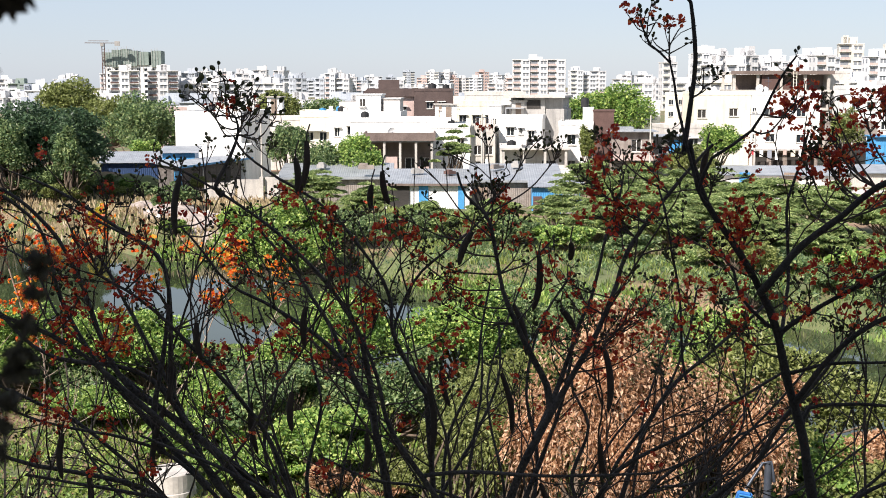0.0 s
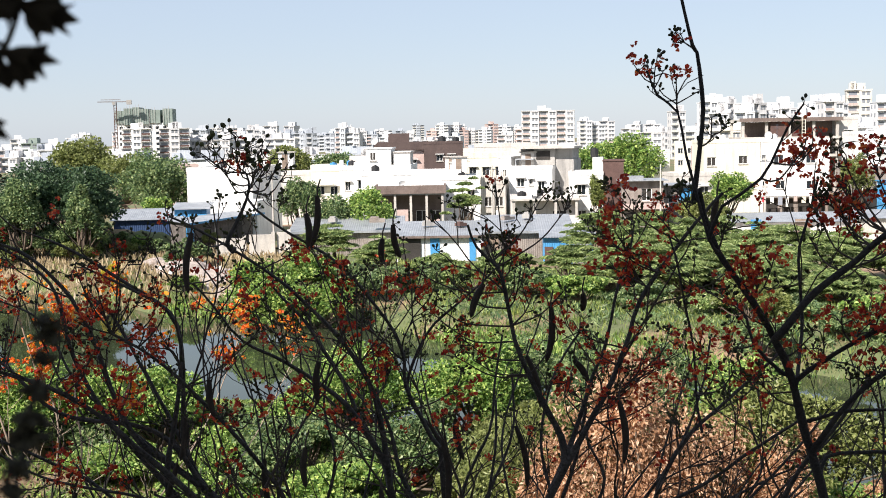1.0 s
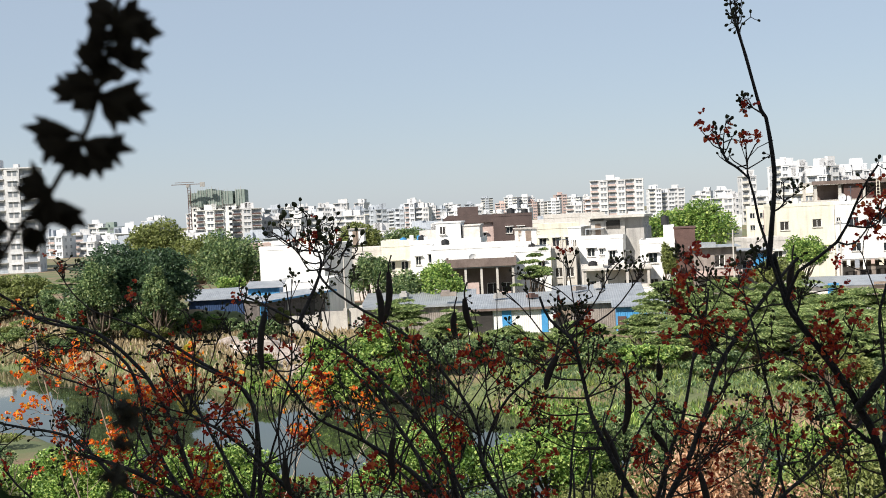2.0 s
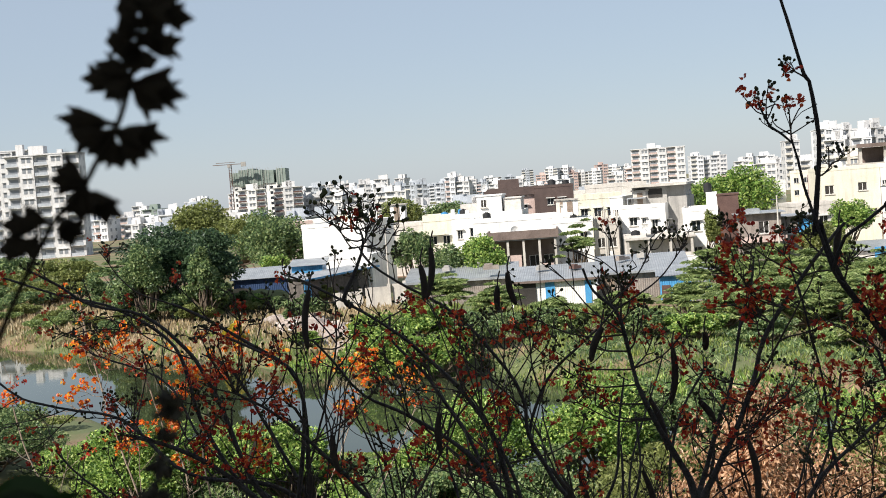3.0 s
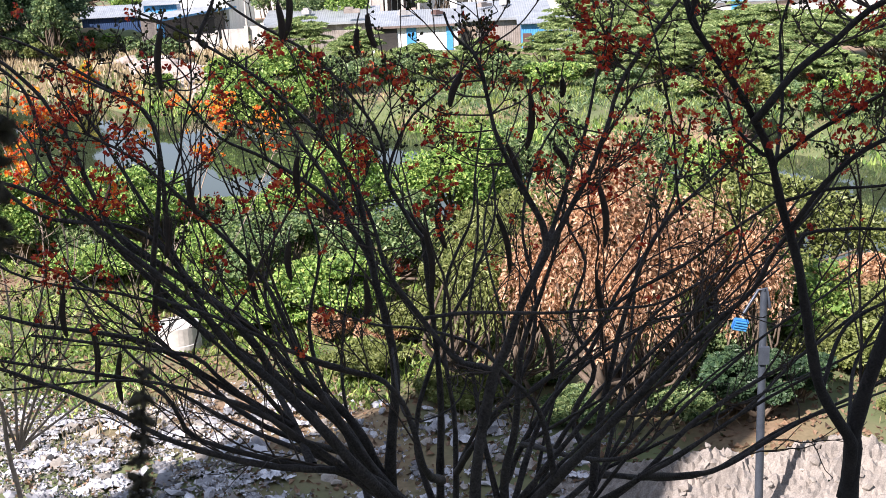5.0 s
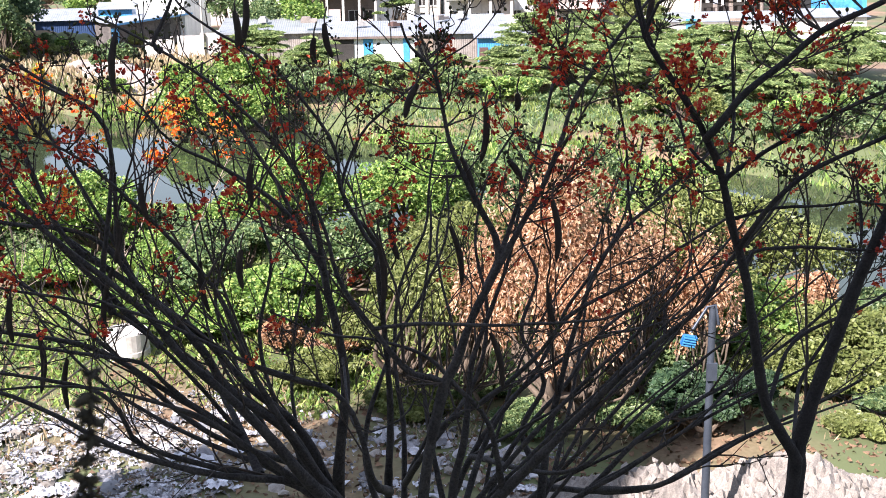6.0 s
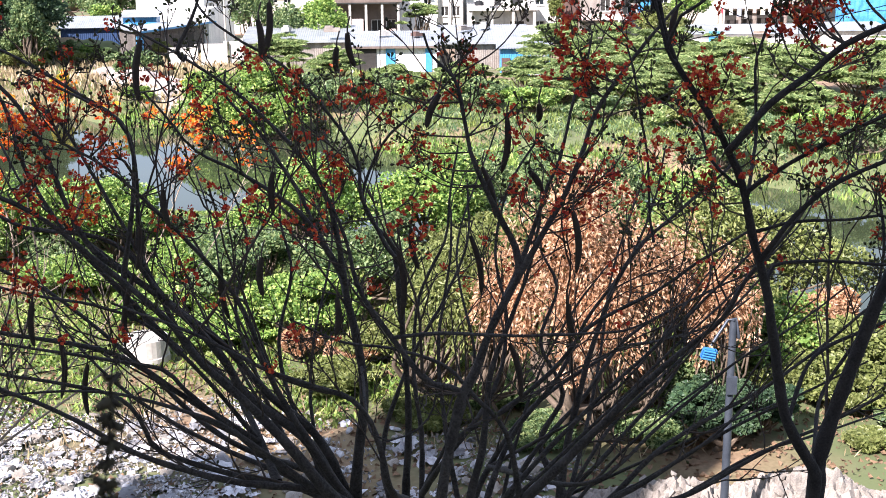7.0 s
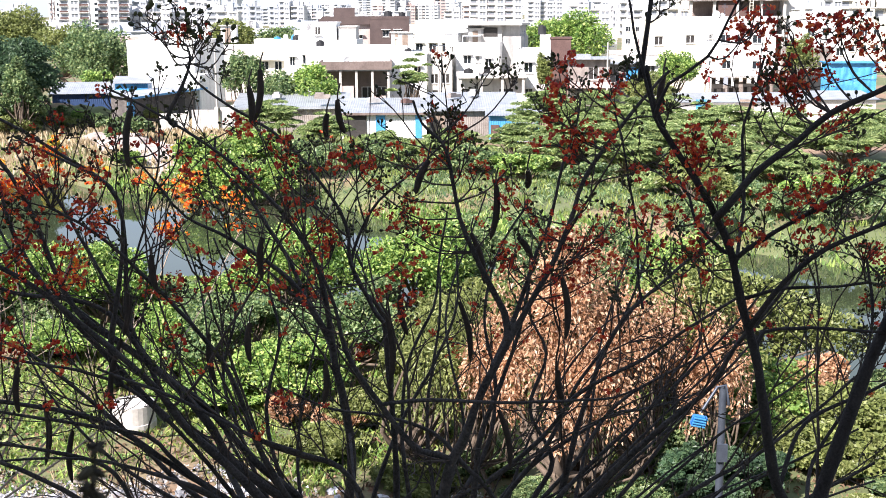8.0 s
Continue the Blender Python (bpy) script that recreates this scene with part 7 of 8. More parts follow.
limb(young_flame_tree, 0.016, 0.008, 1, (2.212, 7.800, 10.375), (2.162, 7.900, 10.435), (2.007, 8.000, 10.600), (1.980, 8.100, 10.760), (1.912, 8.200, 10.890))
limb(young_flame_tree, 0.010, 0.007, 0.6, (1.668, 8.000, 10.008), (1.649, 8.080, 10.168), (1.635, 8.160, 10.581), (1.584, 8.240, 10.923), (1.549, 8.320, 11.165), (1.510, 8.400, 11.316))
limb(young_flame_tree, 0.015, 0.009, 1, (2.362, 8.200, 10.314), (2.410, 8.280, 10.619), (2.427, 8.360, 10.921), (2.442, 8.440, 11.215), (2.532, 8.520, 11.446), (2.602, 8.600, 11.676))
limb(young_flame_tree, 0.019, 0.012, 1, (2.683, 8.100, 8.709), (2.846, 8.220, 9.008), (3.087, 8.350, 9.137), (3.489, 8.470, 9.255), (3.841, 8.600, 9.393))
limb(young_flame_tree, 0.019, 0.011, 1, (2.873, 8.600, 8.417), (3.175, 8.750, 8.586), (3.539, 8.900, 9.124), (3.683, 9.050, 9.624), (3.666, 9.200, 10.085))
limb(young_flame_tree, 0.014, 0.006, 1, (1.700, 7.650, 11.256), (1.640, 7.680, 11.336), (1.500, 7.710, 11.868), (1.450, 7.740, 12.148), (1.330, 7.770, 12.258), (1.265, 7.800, 12.415))
limb(young_flame_tree, 0.014, 0.006, 0.7, (1.610, 7.650, 11.336), (1.700, 7.590, 11.557), (1.931, 7.530, 11.727), (2.072, 7.460, 12.038), (2.152, 7.400, 12.178))
limb(golden_tree, 0.031, 0.013, 0.8, (-8.413, 22.000, 2.363), (-8.205, 22.000, 5.621), (-8.707, 22.000, 7.929), (-9.038, 22.000, 9.498), (-9.159, 22.000, 10.378))
limb(golden_tree, 0.031, 0.013, 0.8, (-8.413, 22.000, 2.363), (-7.396, 22.000, 6.451), (-7.797, 22.000, 8.060), (-8.158, 22.000, 9.509))
limb(golden_tree, 0.031, 0.013, 0.8, (-8.303, 22.000, 2.353), (-6.516, 22.000, 5.692), (-6.167, 22.000, 7.221), (-5.548, 22.000, 8.361))
limb(golden_tree, 0.031, 0.013, 0.8, (-8.533, 22.000, 2.373), (-9.075, 22.000, 5.251), (-10.316, 22.000, 7.199), (-10.707, 22.000, 8.698))
limb(golden_tree, 0.031, 0.013, 0.8, (-8.413, 22.000, 2.363), (-7.066, 22.000, 5.742), (-7.037, 22.000, 7.311), (-7.018, 22.000, 8.740))
limb(golden_tree, 0.031, 0.010, 0.7, (-8.303, 22.000, 2.353), (-6.4, 23.2, 4.4), (-5.3, 24.6, 6.0), (-4.7, 26.0, 7.7))
limb(golden_tree, 0.028, 0.010, 0.7, (-8.303, 22.000, 2.353), (-5.9, 23.2, 4.0), (-4.4, 24.6, 5.6), (-3.5, 26.0, 7.3))

def sprays(owner, flowers, y, places):
    for x, z in places:
        spray(owner, flowers, x, y, z, 0.42 if owner is golden_tree else 0.17 if flowers else 0.13)


sprays(flame_tree, True, 8.7, ((-2.759, 10.740), (-2.892, 10.308), (-2.743, 10.137), (-2.651, 10.466), (-2.589, 10.986), (-2.410, 11.169), (-2.250, 11.138), (-2.026, 11.015), (-2.289, 10.851), (-2.126, 10.892), (-2.244, 10.666), (-2.091, 10.413), (-1.682, 10.370), (-1.544, 11.035)))
sprays(flame_tree, True, 8.7, ((-1.662, 11.076), (-2.544, 10.801), (-2.363, 10.234), (-2.464, 10.065), (-1.584, 10.009), (-1.464, 10.028), (-1.123, 10.066), (-0.977, 11.168), (-1.177, 11.188), (-0.824, 11.003), (-0.465, 10.981), (-0.232, 10.897), (0.013, 10.949), (0.108, 10.885)))
sprays(flame_tree, True, 8.7, ((-0.879, 10.556), (-0.541, 10.453), (-0.461, 10.362), (-0.052, 10.654), (0.043, 10.570), (0.048, 10.209), (0.140, 10.398), (0.436, 11.136), (0.382, 10.927), (0.577, 10.862), (0.799, 10.883), (0.848, 10.638), (0.732, 10.515), (1.002, 10.503)))
sprays(flame_tree, True, 8.7, ((1.211, 10.361), (0.720, 10.244), (0.859, 10.153), (1.381, 10.270), (1.510, 10.099), (1.095, 11.083), (1.285, 11.083), (1.199, 11.206), (1.313, 10.914), (1.240, 10.151), (0.067, 9.888), (-0.864, 9.884), (-0.764, 9.974), (1.229, 11.527), (1.470, 11.446), (1.179, 11.316)))
sprays(flame_tree, True, 8.7, ((-1.627, 11.810), (-1.427, 11.820), (-1.677, 11.850), (-1.367, 11.749), (-2.807, 9.467), (-2.916, 9.578), (-2.427, 9.484), (-2.590, 9.045), (-2.209, 9.133), (-1.081, 8.855), (-2.806, 10.638), (-3.141, 10.844), (-3.418, 10.602), (-3.421, 11.741)))
sprays(golden_tree, True, 22, ((-6.3, 9.3), (-7.5, 8.6), (-7.1, 8.7), (-8.3, 9.2), (-7.9, 9.3), (-8.9, 9.45), (-9.5, 8.4), (-9.2, 8.7), (-6.9, 9.2), (-5.4, 8.9)))
sprays(golden_tree, True, 26, ((-4.55, 8.2), (-4.9, 8.1), (-4.7, 7.9), (-3.36, 7.8), (-3.7, 7.85), (-5.4, 8.4)))
sprays(young_flame_tree, True, 7.8, ((1.968, 11.103), (1.995, 11.051), (1.875, 11.051), (2.070, 11.144), (2.525, 10.801), (2.640, 10.735), (2.324, 10.683), (2.412, 10.661), (1.610, 10.655), (1.763, 10.697), (1.871, 10.457), (1.821, 10.437), (2.097, 10.727), (1.832, 10.890)))
sprays(young_flame_tree, True, 7.8, ((2.633, 11.536), (2.452, 11.536), (2.533, 11.426), (2.803, 11.245), (2.662, 11.175), (3.105, 10.489), (2.804, 10.502), (2.961, 10.952), (2.768, 10.822), (3.114, 10.339), (2.352, 11.927), (2.493, 11.897), (2.242, 11.857), (2.473, 11.716)))
sprays(young_flame_tree, True, 7.8, ((2.543, 11.646), (2.944, 11.826), (3.084, 11.856), (2.794, 11.857), (2.523, 11.466), (2.372, 11.466), (1.314, 12.376), (1.461, 12.258), (2.824, 11.897), (2.713, 11.827), (1.690, 10.408), (1.981, 10.396)))
sprays(flame_tree, False, 8.7, ((-1.697, 11.960), (-1.537, 12.040), (-1.387, 11.930), (-1.257, 11.809), (-1.186, 11.769), (-1.537, 11.890), (-1.457, 11.940), (-1.758, 11.910), (0.437, 11.347), (0.638, 11.547), (0.858, 11.527), (-0.299, 11.064), (-0.642, 10.898), (0.020, 10.419)))
sprays(flame_tree, False, 8.7, ((-0.120, 10.801), (-0.703, 11.023), (-2.732, 11.129), (-2.440, 11.259), (-2.199, 11.319), (-1.878, 11.399), (0.437, 11.257), (0.277, 11.237), (0.998, 11.367), (-1.437, 10.610)))
sprays(young_flame_tree, False, 7.8, ((1.426, 13.185), (1.396, 13.205), (2.322, 11.315), (2.876, 10.691), (2.583, 10.392), (1.770, 11.436), (1.701, 12.008), (1.450, 11.647), (1.490, 11.577)))

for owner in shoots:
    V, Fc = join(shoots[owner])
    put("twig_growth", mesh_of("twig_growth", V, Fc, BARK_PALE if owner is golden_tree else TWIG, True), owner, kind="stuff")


def flower_meshes(material, count, seed):
    """Loose clusters of five-petalled flowers on short stalks."""
    rng = np.random.default_rng(seed)
    out = []
    for _ in range(count):
        n = rng.integers(3, 8)
        C = rng.normal(size=(n, 3)) * np.array((0.046, 0.046, 0.034))
        P, Wd = [], []
        for c in C:
            a0 = rng.uniform(0, 6.28)
            up = rng.normal(size=3) * 0.5 + np.array((0, -0.3, 0.8))
            up /= np.linalg.norm(up)
            s = np.cross(up, rng.normal(size=3))
            s /= np.linalg.norm(s)
            q = np.cross(up, s)
            for k in range(5):
                ang = a0 + k * 1.257 + rng.normal() * 0.15
                d = s * math.cos(ang) + q * math.sin(ang) + up * 0.35
                P.append(c + d * 0.015)
                Wd.append(d)
        V, Fc = petal_cloud(np.array(P), np.array(Wd), 0.027, 0.025, rng, 0.35)
        out.append(mesh_of("blossom", V, Fc, material))
    return out


red, gold = flower_meshes(PETAL, 9, 3), flower_meshes(PETAL_GOLD, 5, 4)
bloom = random.Random(15)
bud_spots = {flame_tree: [], young_flame_tree: [], golden_tree: []}
for owner, most in ((flame_tree, 160), (young_flame_tree, 40), (golden_tree, 68)):
    spots = tips[owner][:]
    bloom.shuffle(spots)
    made, taken = 0, []
    for place, way in spots:
        # the flowers sit in the outer crown
        high = place[2] > 9.0 + 0.9 * bloom.random() or (owner is golden_tree and place[2] > 7.2)
        apart = all((place[0] - q[0]) ** 2 + (place[2] - q[2]) ** 2 > 0.016 for q in taken) or owner is golden_tree
        leafy = owner is flame_tree and abs(place[0] + 1.8) < 0.5 and place[2] > 11.0
        if high and apart and not leafy and made < most and bloom.random() < 0.75:
            taken.append(place)
            sunny = owner is golden_tree and bloom.random() < 0.75
            me = bloom.choice(gold if sunny else red)
            put("blossom", me, owner, pose(*place, bloom.uniform(-40, 40), bloom.uniform(-40, 40), bloom.uniform(0, 360)) @ Matrix.Scale(bloom.uniform(0.7, 1.15) * (2.5 if owner is golden_tree else 1), 4), label="orange flowers" if sunny else "", kind="stuff")
            made += 1
        elif bloom.random() < 0.8:
            bud_spots[owner].append((place, way))

for owner, place, way, flowers in forced:
    if flowers and bloom.random() < (0.3 if abs(place[0] + 1.8) < 0.5 and place[2] > 11.0 else 0.56):
        put("blossom", bloom.choice(gold if owner is golden_tree else red), owner, pose(*place, bloom.uniform(-40, 40), bloom.uniform(-40, 40), bloom.uniform(0, 360)) @ Matrix.Scale(bloom.uniform(0.75, 1.25) * (2.5 if owner is golden_tree else 1), 4), label="orange flowers" if owner is golden_tree else "", kind="stuff")
    else:
        bud_spots[owner].append((place, way))


def bud_cloud(owner):
    """Round buds and small young leaves on short stalks at the twig ends."""
    rng = np.random.default_rng(61)
    P, Wd, stalks, sizes = [], [], [], []
    for place, way in bud_spots[owner]:
        leafy = owner is flame_tree and abs(place[0] + 1.55) < 0.5 and place[2] > 11.6
        for k in range(rng.integers(0, 3) if leafy else rng.integers(2, 7) if place[2] > 9.4 else rng.integers(0, 3)):
            d = rng.normal(size=3) + np.array((0, 0, 0.7))
            d /= np.linalg.norm(d)
            reach = rng.uniform(0.05, 0.13) if leafy else rng.uniform(0.03, 0.075)
            P.append(place + d * reach)
            sizes.append(rng.uniform(0.032, 0.056) if leafy else rng.uniform(0.022, 0.036))
            stalks.append(tube(np.array((place, place + d * reach * 0.5 + np.array((0, 0, -0.006)), place + d * reach)), (0.0032, 0.0028, 0.0026), 3))
            Wd.append(d)
    V, Fc = berry_cloud(np.array(P), np.array(Wd), np.array(sizes), rng)
    Vs, Fs = join(stalks)
    put("stalk_growth", mesh_of("stalk_growth", Vs, Fs, TWIG), owner, kind="stuff")
    put("bud_growth", mesh_of("bud_growth", V, Fc, BUD), owner, kind="stuff")


for owner in bud_spots:
    bud_cloud(owner)


def hang_pod(top, foot):
    """A long flat woody pod, slightly bowed, hung from a short stalk."""
    a, b = np.array(top), np.array(foot)
    n = 14
    u = np.linspace(0, 1, n)
    side = np.cross(b - a, (0, 1, 0))
    side /= np.linalg.norm(side)
    p = a + (b - a) * u[:, None] + side * (np.sin(u * math.pi) * 0.06 * np.linalg.norm(b - a) * grow.choice((-1, 1)))[:, None]
    wide = 0.024 * np.clip(np.sin(np.clip(u * 0.93 + 0.07, 0, 1) * math.pi), 0, 1) ** 0.35 + 0.002
    V, Fc = tube(p, wide, 8)
    # flatten across the line of sight
    mid = p.repeat(8, axis=0)
    V = mid + (V - mid) * np.array((1.0, 0.45, 1.0))
    pod = put("seed_pod", mesh_of("seed_pod", V, Fc, POD, True), flame_tree, label="dark woody seed pod")
    V, Fc = tube([p[0] + np.array((0.02, 0.05, 0.12)), p[0] + np.array((0.0, 0.02, 0.05)), p[1]], [0.006, 0.006, 0.007], 6)
    put("stalk", mesh_of("stalk", V, Fc, TWIG, True), pod)


hang_pod((-0.996, 8.300, 11.509), (-0.997, 8.350, 11.268))
hang_pod((-0.956, 8.650, 11.609), (-1.016, 8.700, 11.238))
hang_pod((-0.435, 9.000, 11.368), (-0.387, 9.050, 11.116))
hang_pod((-0.535, 9.350, 11.238), (-0.541, 9.400, 11.034))
hang_pod((0.217, 8.300, 11.001), (0.126, 8.350, 10.758))
hang_pod((0.709, 8.650, 10.777), (0.670, 8.700, 10.365))
hang_pod((0.975, 9.000, 10.829), (0.973, 9.050, 10.690))
hang_pod((0.478, 9.350, 9.746), (0.565, 9.400, 9.235))
hang_pod((1.149, 8.300, 10.161), (1.186, 8.350, 9.701))
hang_pod((0.871, 8.650, 10.394), (0.980, 8.700, 10.213))
hang_pod((-2.044, 9.000, 9.942), (-2.106, 9.050, 9.582))
hang_pod((-2.196, 9.350, 9.473), (-2.319, 9.400, 8.844))
hang_pod((-1.703, 8.300, 10.360), (-1.684, 8.350, 10.080))
hang_pod((-0.981, 8.650, 10.406), (-0.993, 8.700, 10.095))
hang_pod((1.981, 9.000, 11.536), (1.970, 9.050, 11.236))
hang_pod((-1.505, 9.350, 9.508), (-1.468, 9.400, 9.068))
hang_pod((-1.045, 8.300, 9.865), (-1.057, 8.350, 9.565))
hang_pod((-0.094, 8.650, 9.839), (-0.077, 8.700, 9.259))
hang_pod((0.007, 9.000, 9.889), (0.065, 9.050, 9.558))
hang_pod((0.571, 9.350, 10.296), (0.679, 9.400, 9.875))
hang_pod((-1.788, 8.300, 11.389), (-1.840, 8.350, 10.963))
hang_pod((-2.787, 8.650, 9.467), (-2.819, 8.700, 9.097))
hang_pod((-2.719, 9.000, 9.086), (-2.762, 9.050, 8.556))
hang_pod((-2.620, 9.350, 8.726), (-2.663, 9.400, 8.266))
hang_pod((-0.527, 8.300, 9.562), (-0.549, 8.350, 9.252))
hang_pod((1.175, 8.650, 9.380), (1.234, 8.700, 9.100))
hang_pod((0.763, 9.000, 8.963), (0.860, 9.050, 8.471))

# ---- basil seed spikes on the sill ----
def spike(label, pts, whorl, step_len, seed, r=0.0022, husk=HERB):
    """A dry flower spike: a stem with whorls of cupped husks."""
    rng = np.random.default_rng(seed)
    t = thing("basil_spike", pose(0, 0, 0), label, "basil plant", "basil spikes")
    p = smooth_line(pts, 0.008)
    V, Fc = tube(p, np.linspace(r, r * 0.6, len(p)), 8)
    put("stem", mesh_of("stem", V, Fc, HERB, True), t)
    run = np.concatenate([[0], np.cumsum(np.linalg.norm(np.diff(p, axis=0), axis=1))])
    at = step_len * 0.4
    while at < run[-1]:
        i = min(int(np.searchsorted(run, at)), len(p) - 2)
        axis = p[i + 1] - p[i]
        axis /= np.linalg.norm(axis)
        P, Wd = [], []
        m = 10
        full = rng.uniform(0.7, 1.15)
        a0 = rng.uniform(0, 6.28)
        s = np.cross(axis, (0.3, 0.8, 0.5))
        s /= np.linalg.norm(s)
        q = np.cross(axis, s)
        chunks = []
        for k in range(m):
            # a hooded husk: swollen near the stem, torn and pointed at the rim
            ang = a0 + k * 6.283 / m + rng.normal() * 0.15
            d = s * math.cos(ang) + q * math.sin(ang) + axis * rng.uniform(-0.75, 0.75)
            d /= np.linalg.norm(d)
            f = rng.uniform(0.55, 1.1) * whorl * full
            e = p[i] + axis * rng.normal() * 0.06 * f
            cup = np.array([e, e + d * f * 0.3 + axis * 0.08 * f, e + d * f * 0.62 + axis * 0.04 * f, e + d * f * 0.82, e + d * f * 0.98 + rng.normal(size=3) * 0.06 * f])
            chunks.append(tube(cup, [0.14 * f, 0.27 * f, 0.27 * f, 0.18 * f, 0.05 * f], 7))
            for j in range(3):
                P.append(e + d * f * 0.8 + rng.normal(size=3) * 0.14 * f)
                Wd.append(d + rng.normal(size=3) * 0.5 - axis * 0.3)
        lv, lf = leaf_cloud(np.array(P), np.array(Wd), 0.5 * whorl, 0.24 * whorl, rng, 0.4)
        V, Fc = join(chunks)
        tri = np.concatenate([Fc[:, [0, 1, 2]], Fc[:, [0, 2, 3]]])
        V, Fc = join([(V, tri), (lv, lf)])
        put("whorl", mesh_of("whorl", V, Fc, husk), t, kind="stuff")
        at += step_len * rng.uniform(0.7, 1.35)


def tall_spike():
    """The spike before the sky: a bending stem with whorls of toothed, bell-shaped husks."""
    rng = np.random.default_rng(14)
    t = thing("basil_spike", pose(0, 0, 0), "tall dark basil seed spike leaning over a balcony planter", "basil plant", "basil spikes")
    p = smooth_line([(-0.315, 1.000, 12.219), (-0.320, 1.000, 12.200), (-0.325, 1.000, 12.179), (-0.333, 1.000, 12.152), (-0.343, 1.000, 12.122), (-0.354, 1.000, 12.097), (-0.372, 1.000, 12.072), (-0.385, 1.000, 12.052), (-0.401, 1.000, 12.033), (-0.418, 1.000, 12.019), (-0.506, 1.050, 11.904), (-0.606, 1.100, 11.705), (-0.685, 1.150, 11.209), (-0.695, 1.160, 10.871)], 0.008)
    V, Fc = tube(p, np.linspace(0.0024, 0.0038, len(p)), 8)
    put("stem", mesh_of("stem", V, Fc, HERB, True), t)
    bells = (((-0.322, 1.000, 12.192), (-0.285, 0.976, 12.181)),
         ((-0.322, 1.000, 12.192), (-0.341, 1.000, 12.193)),
         ((-0.320, 1.000, 12.196), (-0.341, 1.024, 12.210)),
         ((-0.321, 1.000, 12.194), (-0.298, 0.988, 12.199)),
         ((-0.322, 1.000, 12.191), (-0.317, 1.012, 12.181)),
         ((-0.327, 1.000, 12.175), (-0.327, 0.976, 12.175)),
         ((-0.329, 1.000, 12.165), (-0.352, 1.000, 12.167)),
         ((-0.329, 1.000, 12.165), (-0.306, 1.024, 12.163)),
         ((-0.328, 1.000, 12.169), (-0.305, 0.988, 12.166)),
         ((-0.330, 1.000, 12.161), (-0.329, 1.012, 12.149)),
         ((-0.329, 1.000, 12.163), (-0.329, 0.976, 12.151)),
         ((-0.337, 1.000, 12.139), (-0.360, 1.000, 12.150)),
         ((-0.338, 1.000, 12.137), (-0.379, 1.024, 12.141)),
         ((-0.338, 1.000, 12.137), (-0.353, 0.988, 12.122)),
         ((-0.340, 1.000, 12.133), (-0.307, 1.012, 12.134)),
         ((-0.340, 1.000, 12.131), (-0.295, 0.976, 12.118)),
         ((-0.340, 1.000, 12.131), (-0.319, 1.000, 12.110)),
         ((-0.353, 1.000, 12.099), (-0.402, 1.024, 12.109)),
         ((-0.356, 1.000, 12.095), (-0.387, 0.988, 12.087)),
         ((-0.358, 1.000, 12.091), (-0.361, 1.012, 12.067)),
         ((-0.356, 1.000, 12.095), (-0.317, 0.976, 12.085)),
         ((-0.356, 1.000, 12.094), (-0.334, 1.000, 12.071)),
         ((-0.357, 1.000, 12.093), (-0.380, 1.024, 12.080)),
         ((-0.385, 1.000, 12.054), (-0.400, 0.988, 12.067)),
         ((-0.385, 1.000, 12.050), (-0.401, 1.012, 12.031)),
         ((-0.387, 1.000, 12.048), (-0.357, 0.976, 12.026)),
         ((-0.388, 1.000, 12.048), (-0.383, 1.000, 12.025)),
         ((-0.387, 1.000, 12.050), (-0.413, 1.024, 12.056)),
         ((-0.418, 1.000, 12.020), (-0.437, 0.988, 12.028)),
         ((-0.430, 1.000, 12.017), (-0.456, 1.012, 12.021)),
         ((-0.411, 1.000, 12.025), (-0.390, 0.976, 12.011)),
         ((-0.430, 1.000, 12.013), (-0.443, 1.000, 11.996)),
         ((-0.438, 1.000, 12.007), (-0.468, 1.024, 12.001)))
    for a, b in bells:
        a, b = np.array(a), np.array(b)
        axis = b - a
        reach = np.linalg.norm(axis)
        axis /= reach
        side = np.cross(axis, (0.2, 1.0, 0.3))
        side /= np.linalg.norm(side)
        over = np.cross(axis, side)
        rows = []
        for u, r in ((0.0, 0.0022), (0.25, 0.0028), (0.40, 0.0062), (0.62, 0.0088), (0.84, 0.0096)):
            for k in range(10):
                ang = k * 0.6283
                rr = r * rng.uniform(0.88, 1.14)
                rows.append(a + axis * reach * u + (side * math.cos(ang) + over * math.sin(ang)) * rr)
        for k in range(10):
            # long and short teeth by turns
            ang = k * 0.6283
            far = reach * ((1.08 if k % 2 else 0.88) + rng.normal() * 0.05)
            rows.append(a + axis * far + (side * math.cos(ang) + over * math.sin(ang)) * (0.0135 if k % 2 else 0.0095) * rng.uniform(0.85, 1.2))
        f = np.array([(i * 10 + j, i * 10 + (j + 1) % 10, (i + 1) * 10 + (j + 1) % 10, (i + 1) * 10 + j) for i in range(5) for j in range(10)])
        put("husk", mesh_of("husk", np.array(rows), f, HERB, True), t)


tall_spike()
spike("upright brown basil seed spike in a balcony planter", [(-0.560, 1.100, 10.860), (-0.500, 1.020, 11.350), (-0.359, 1.000, 11.736), (-0.346, 1.000, 11.788), (-0.335, 1.000, 11.832), (-0.326, 1.000, 11.870)], 0.018, 0.021, 2, husk=HERB_BROWN)
spike("brownish dry basil seed spike in a balcony planter", [(-0.478, 1.400, 10.638), (-0.435, 1.600, 11.132), (-0.423, 1.600, 11.239), (-0.411, 1.600, 11.325), (-0.403, 1.600, 11.392), (-0.397, 1.600, 11.426)], 0.021, 0.027, 3, husk=HERB_BROWN)



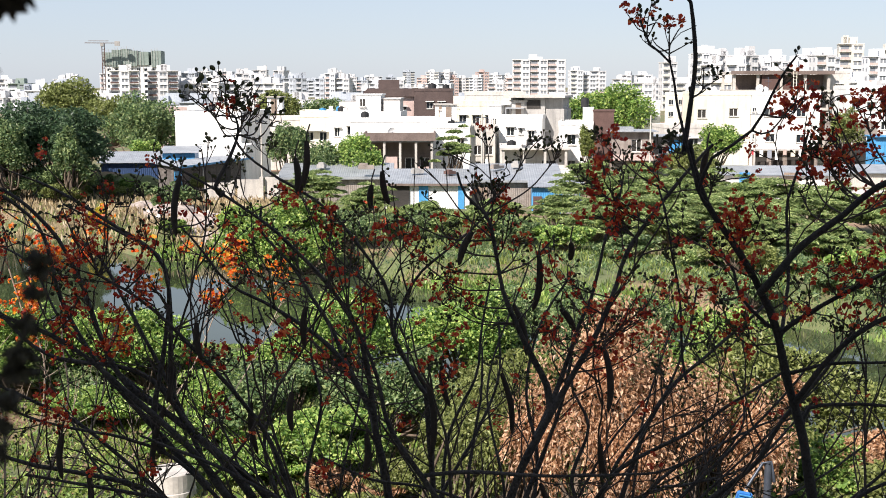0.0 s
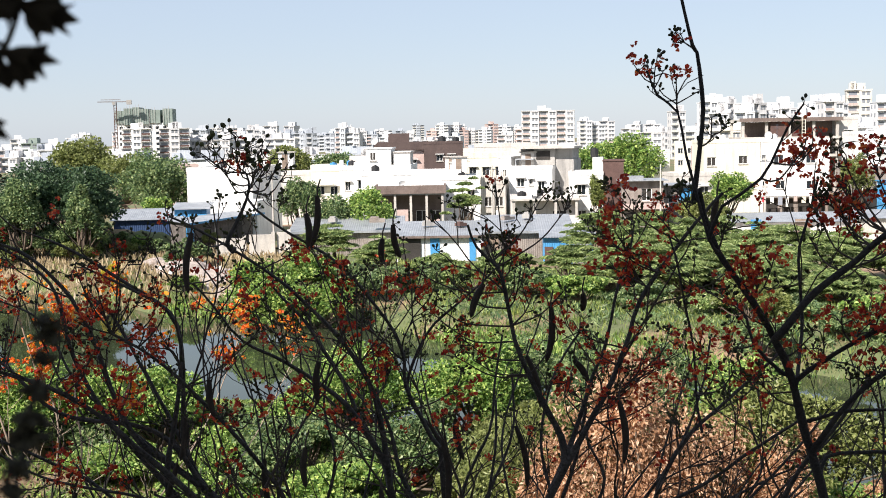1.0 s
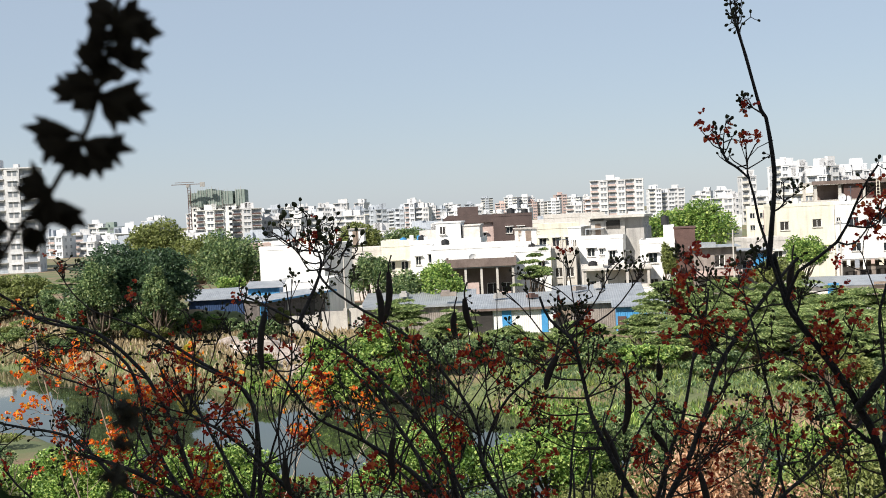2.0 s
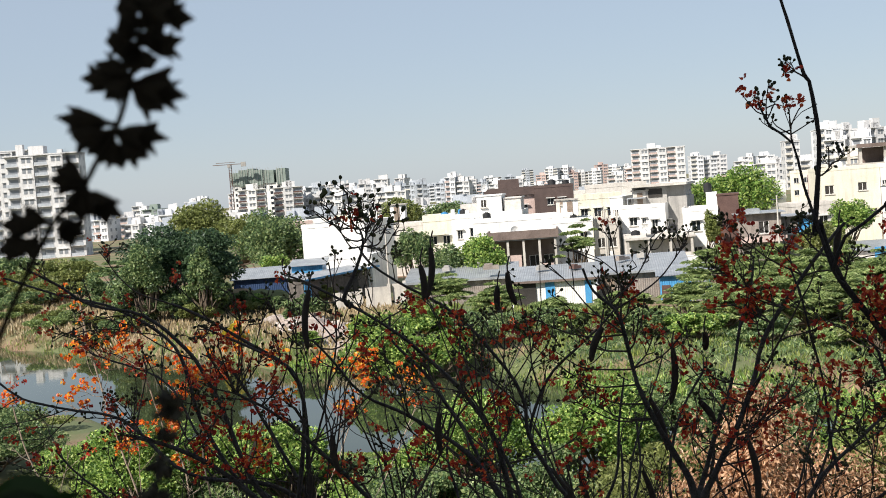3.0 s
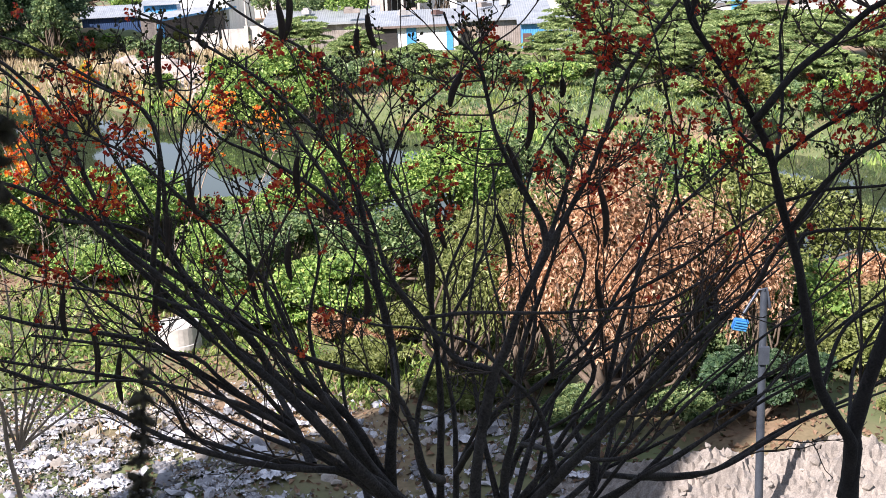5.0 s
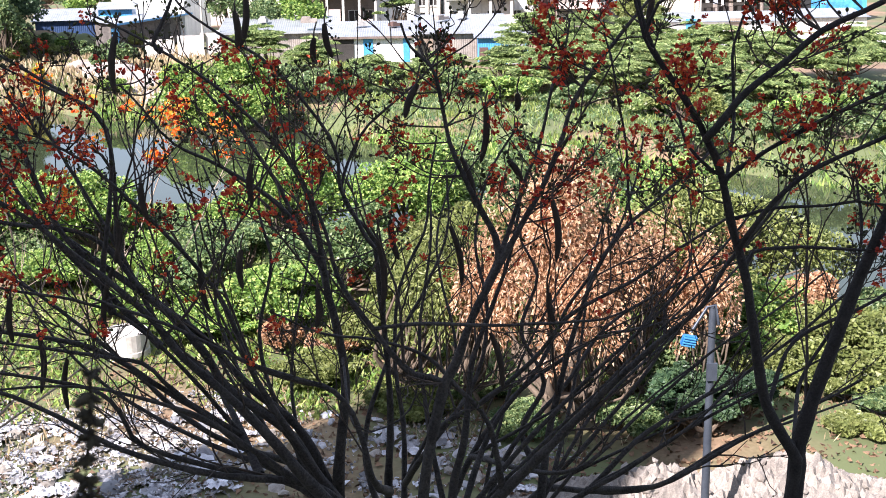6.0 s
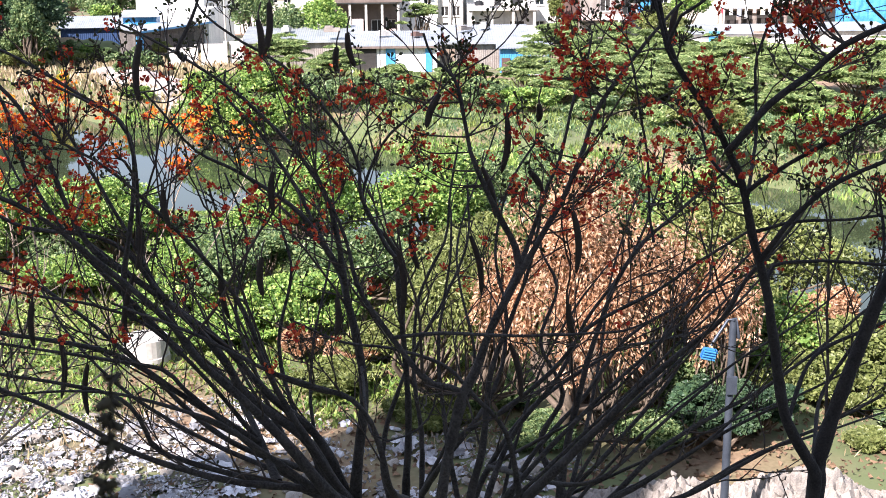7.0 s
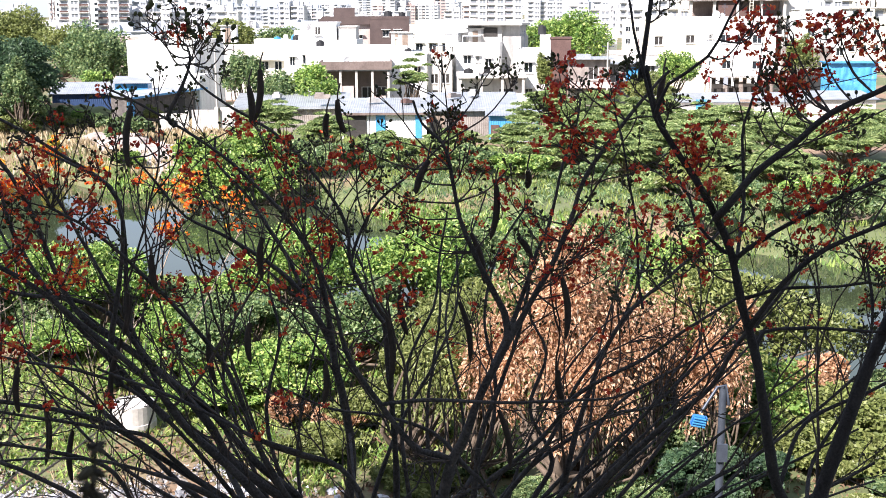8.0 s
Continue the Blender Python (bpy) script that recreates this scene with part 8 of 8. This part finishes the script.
# ---- planter on the balcony slab ----
planter = thing("planter", pose(-0.55, 1.25, 10.5), "terracotta trough planter with basil on the balcony", "planter")
P = Pile()
P.box(-0.75, -0.5, 0, 0.75, -0.46, 0.42)
P.box(-0.75, 0.46, 0, 0.75, 0.5, 0.42)
P.box(-0.75, -0.456, 0, -0.71, 0.456, 0.42)
P.box(0.71, -0.456, 0, 0.75, 0.456, 0.42)
put("trough", P.mesh("trough", BRICK), planter)
P = Pile()
P.box(-0.705, -0.455, 0.01, 0.705, 0.455, 0.38)
put("potting_soil", P.mesh("potting_soil", soil), planter)
basil = thing("basil_plant", pose(0, 0, 0), "broad dark green basil leaves in a balcony planter", "basil plant")


def leaf(place, size, turn):
    # a cupped oval leaf on a stem that rises from the planter
    n, m = 9, 5
    V = []
    for i in range(n):
        u = i / (n - 1)
        half = 0.42 * math.sin(math.pi * u ** 0.8) * size
        for j in range(m):
            v = j / (m - 1) * 2 - 1
            V.append(((u - 0.5) * 1.5 * size, v * half, 0.25 * size * v * v - 0.3 * size * (u - 0.4) ** 2))
    f = [(i * m + j, i * m + j + 1, (i + 1) * m + j + 1, (i + 1) * m + j) for i in range(n - 1) for j in range(m - 1)]
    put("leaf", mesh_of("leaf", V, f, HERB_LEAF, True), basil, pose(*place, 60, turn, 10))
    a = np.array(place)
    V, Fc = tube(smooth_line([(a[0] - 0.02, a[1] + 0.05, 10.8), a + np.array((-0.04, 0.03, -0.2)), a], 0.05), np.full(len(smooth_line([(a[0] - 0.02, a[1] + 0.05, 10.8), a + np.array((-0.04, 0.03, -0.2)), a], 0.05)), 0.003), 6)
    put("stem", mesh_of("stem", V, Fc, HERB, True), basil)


leaf((-0.458, 1.000, 11.785), 0.045, 10)
leaf((-0.451, 1.020, 11.767), 0.040, -30)
leaf((-0.492, 1.050, 11.728), 0.045, -20)
leaf((-0.490, 1.050, 11.695), 0.050, 25)
leaf((-0.476, 1.100, 11.612), 0.045, 15)
leaf((-0.461, 1.120, 11.590), 0.040, -15)
leaf((-0.439, 1.100, 11.576), 0.040, 40)
leaf((-0.467, 1.080, 11.580), 0.050, -5)
leaf((-0.465, 1.000, 11.771), 0.045, -5)
leaf((-0.550, 1.100, 11.634), 0.050, 30)
leaf((-0.461, 1.050, 11.665), 0.045, 60)
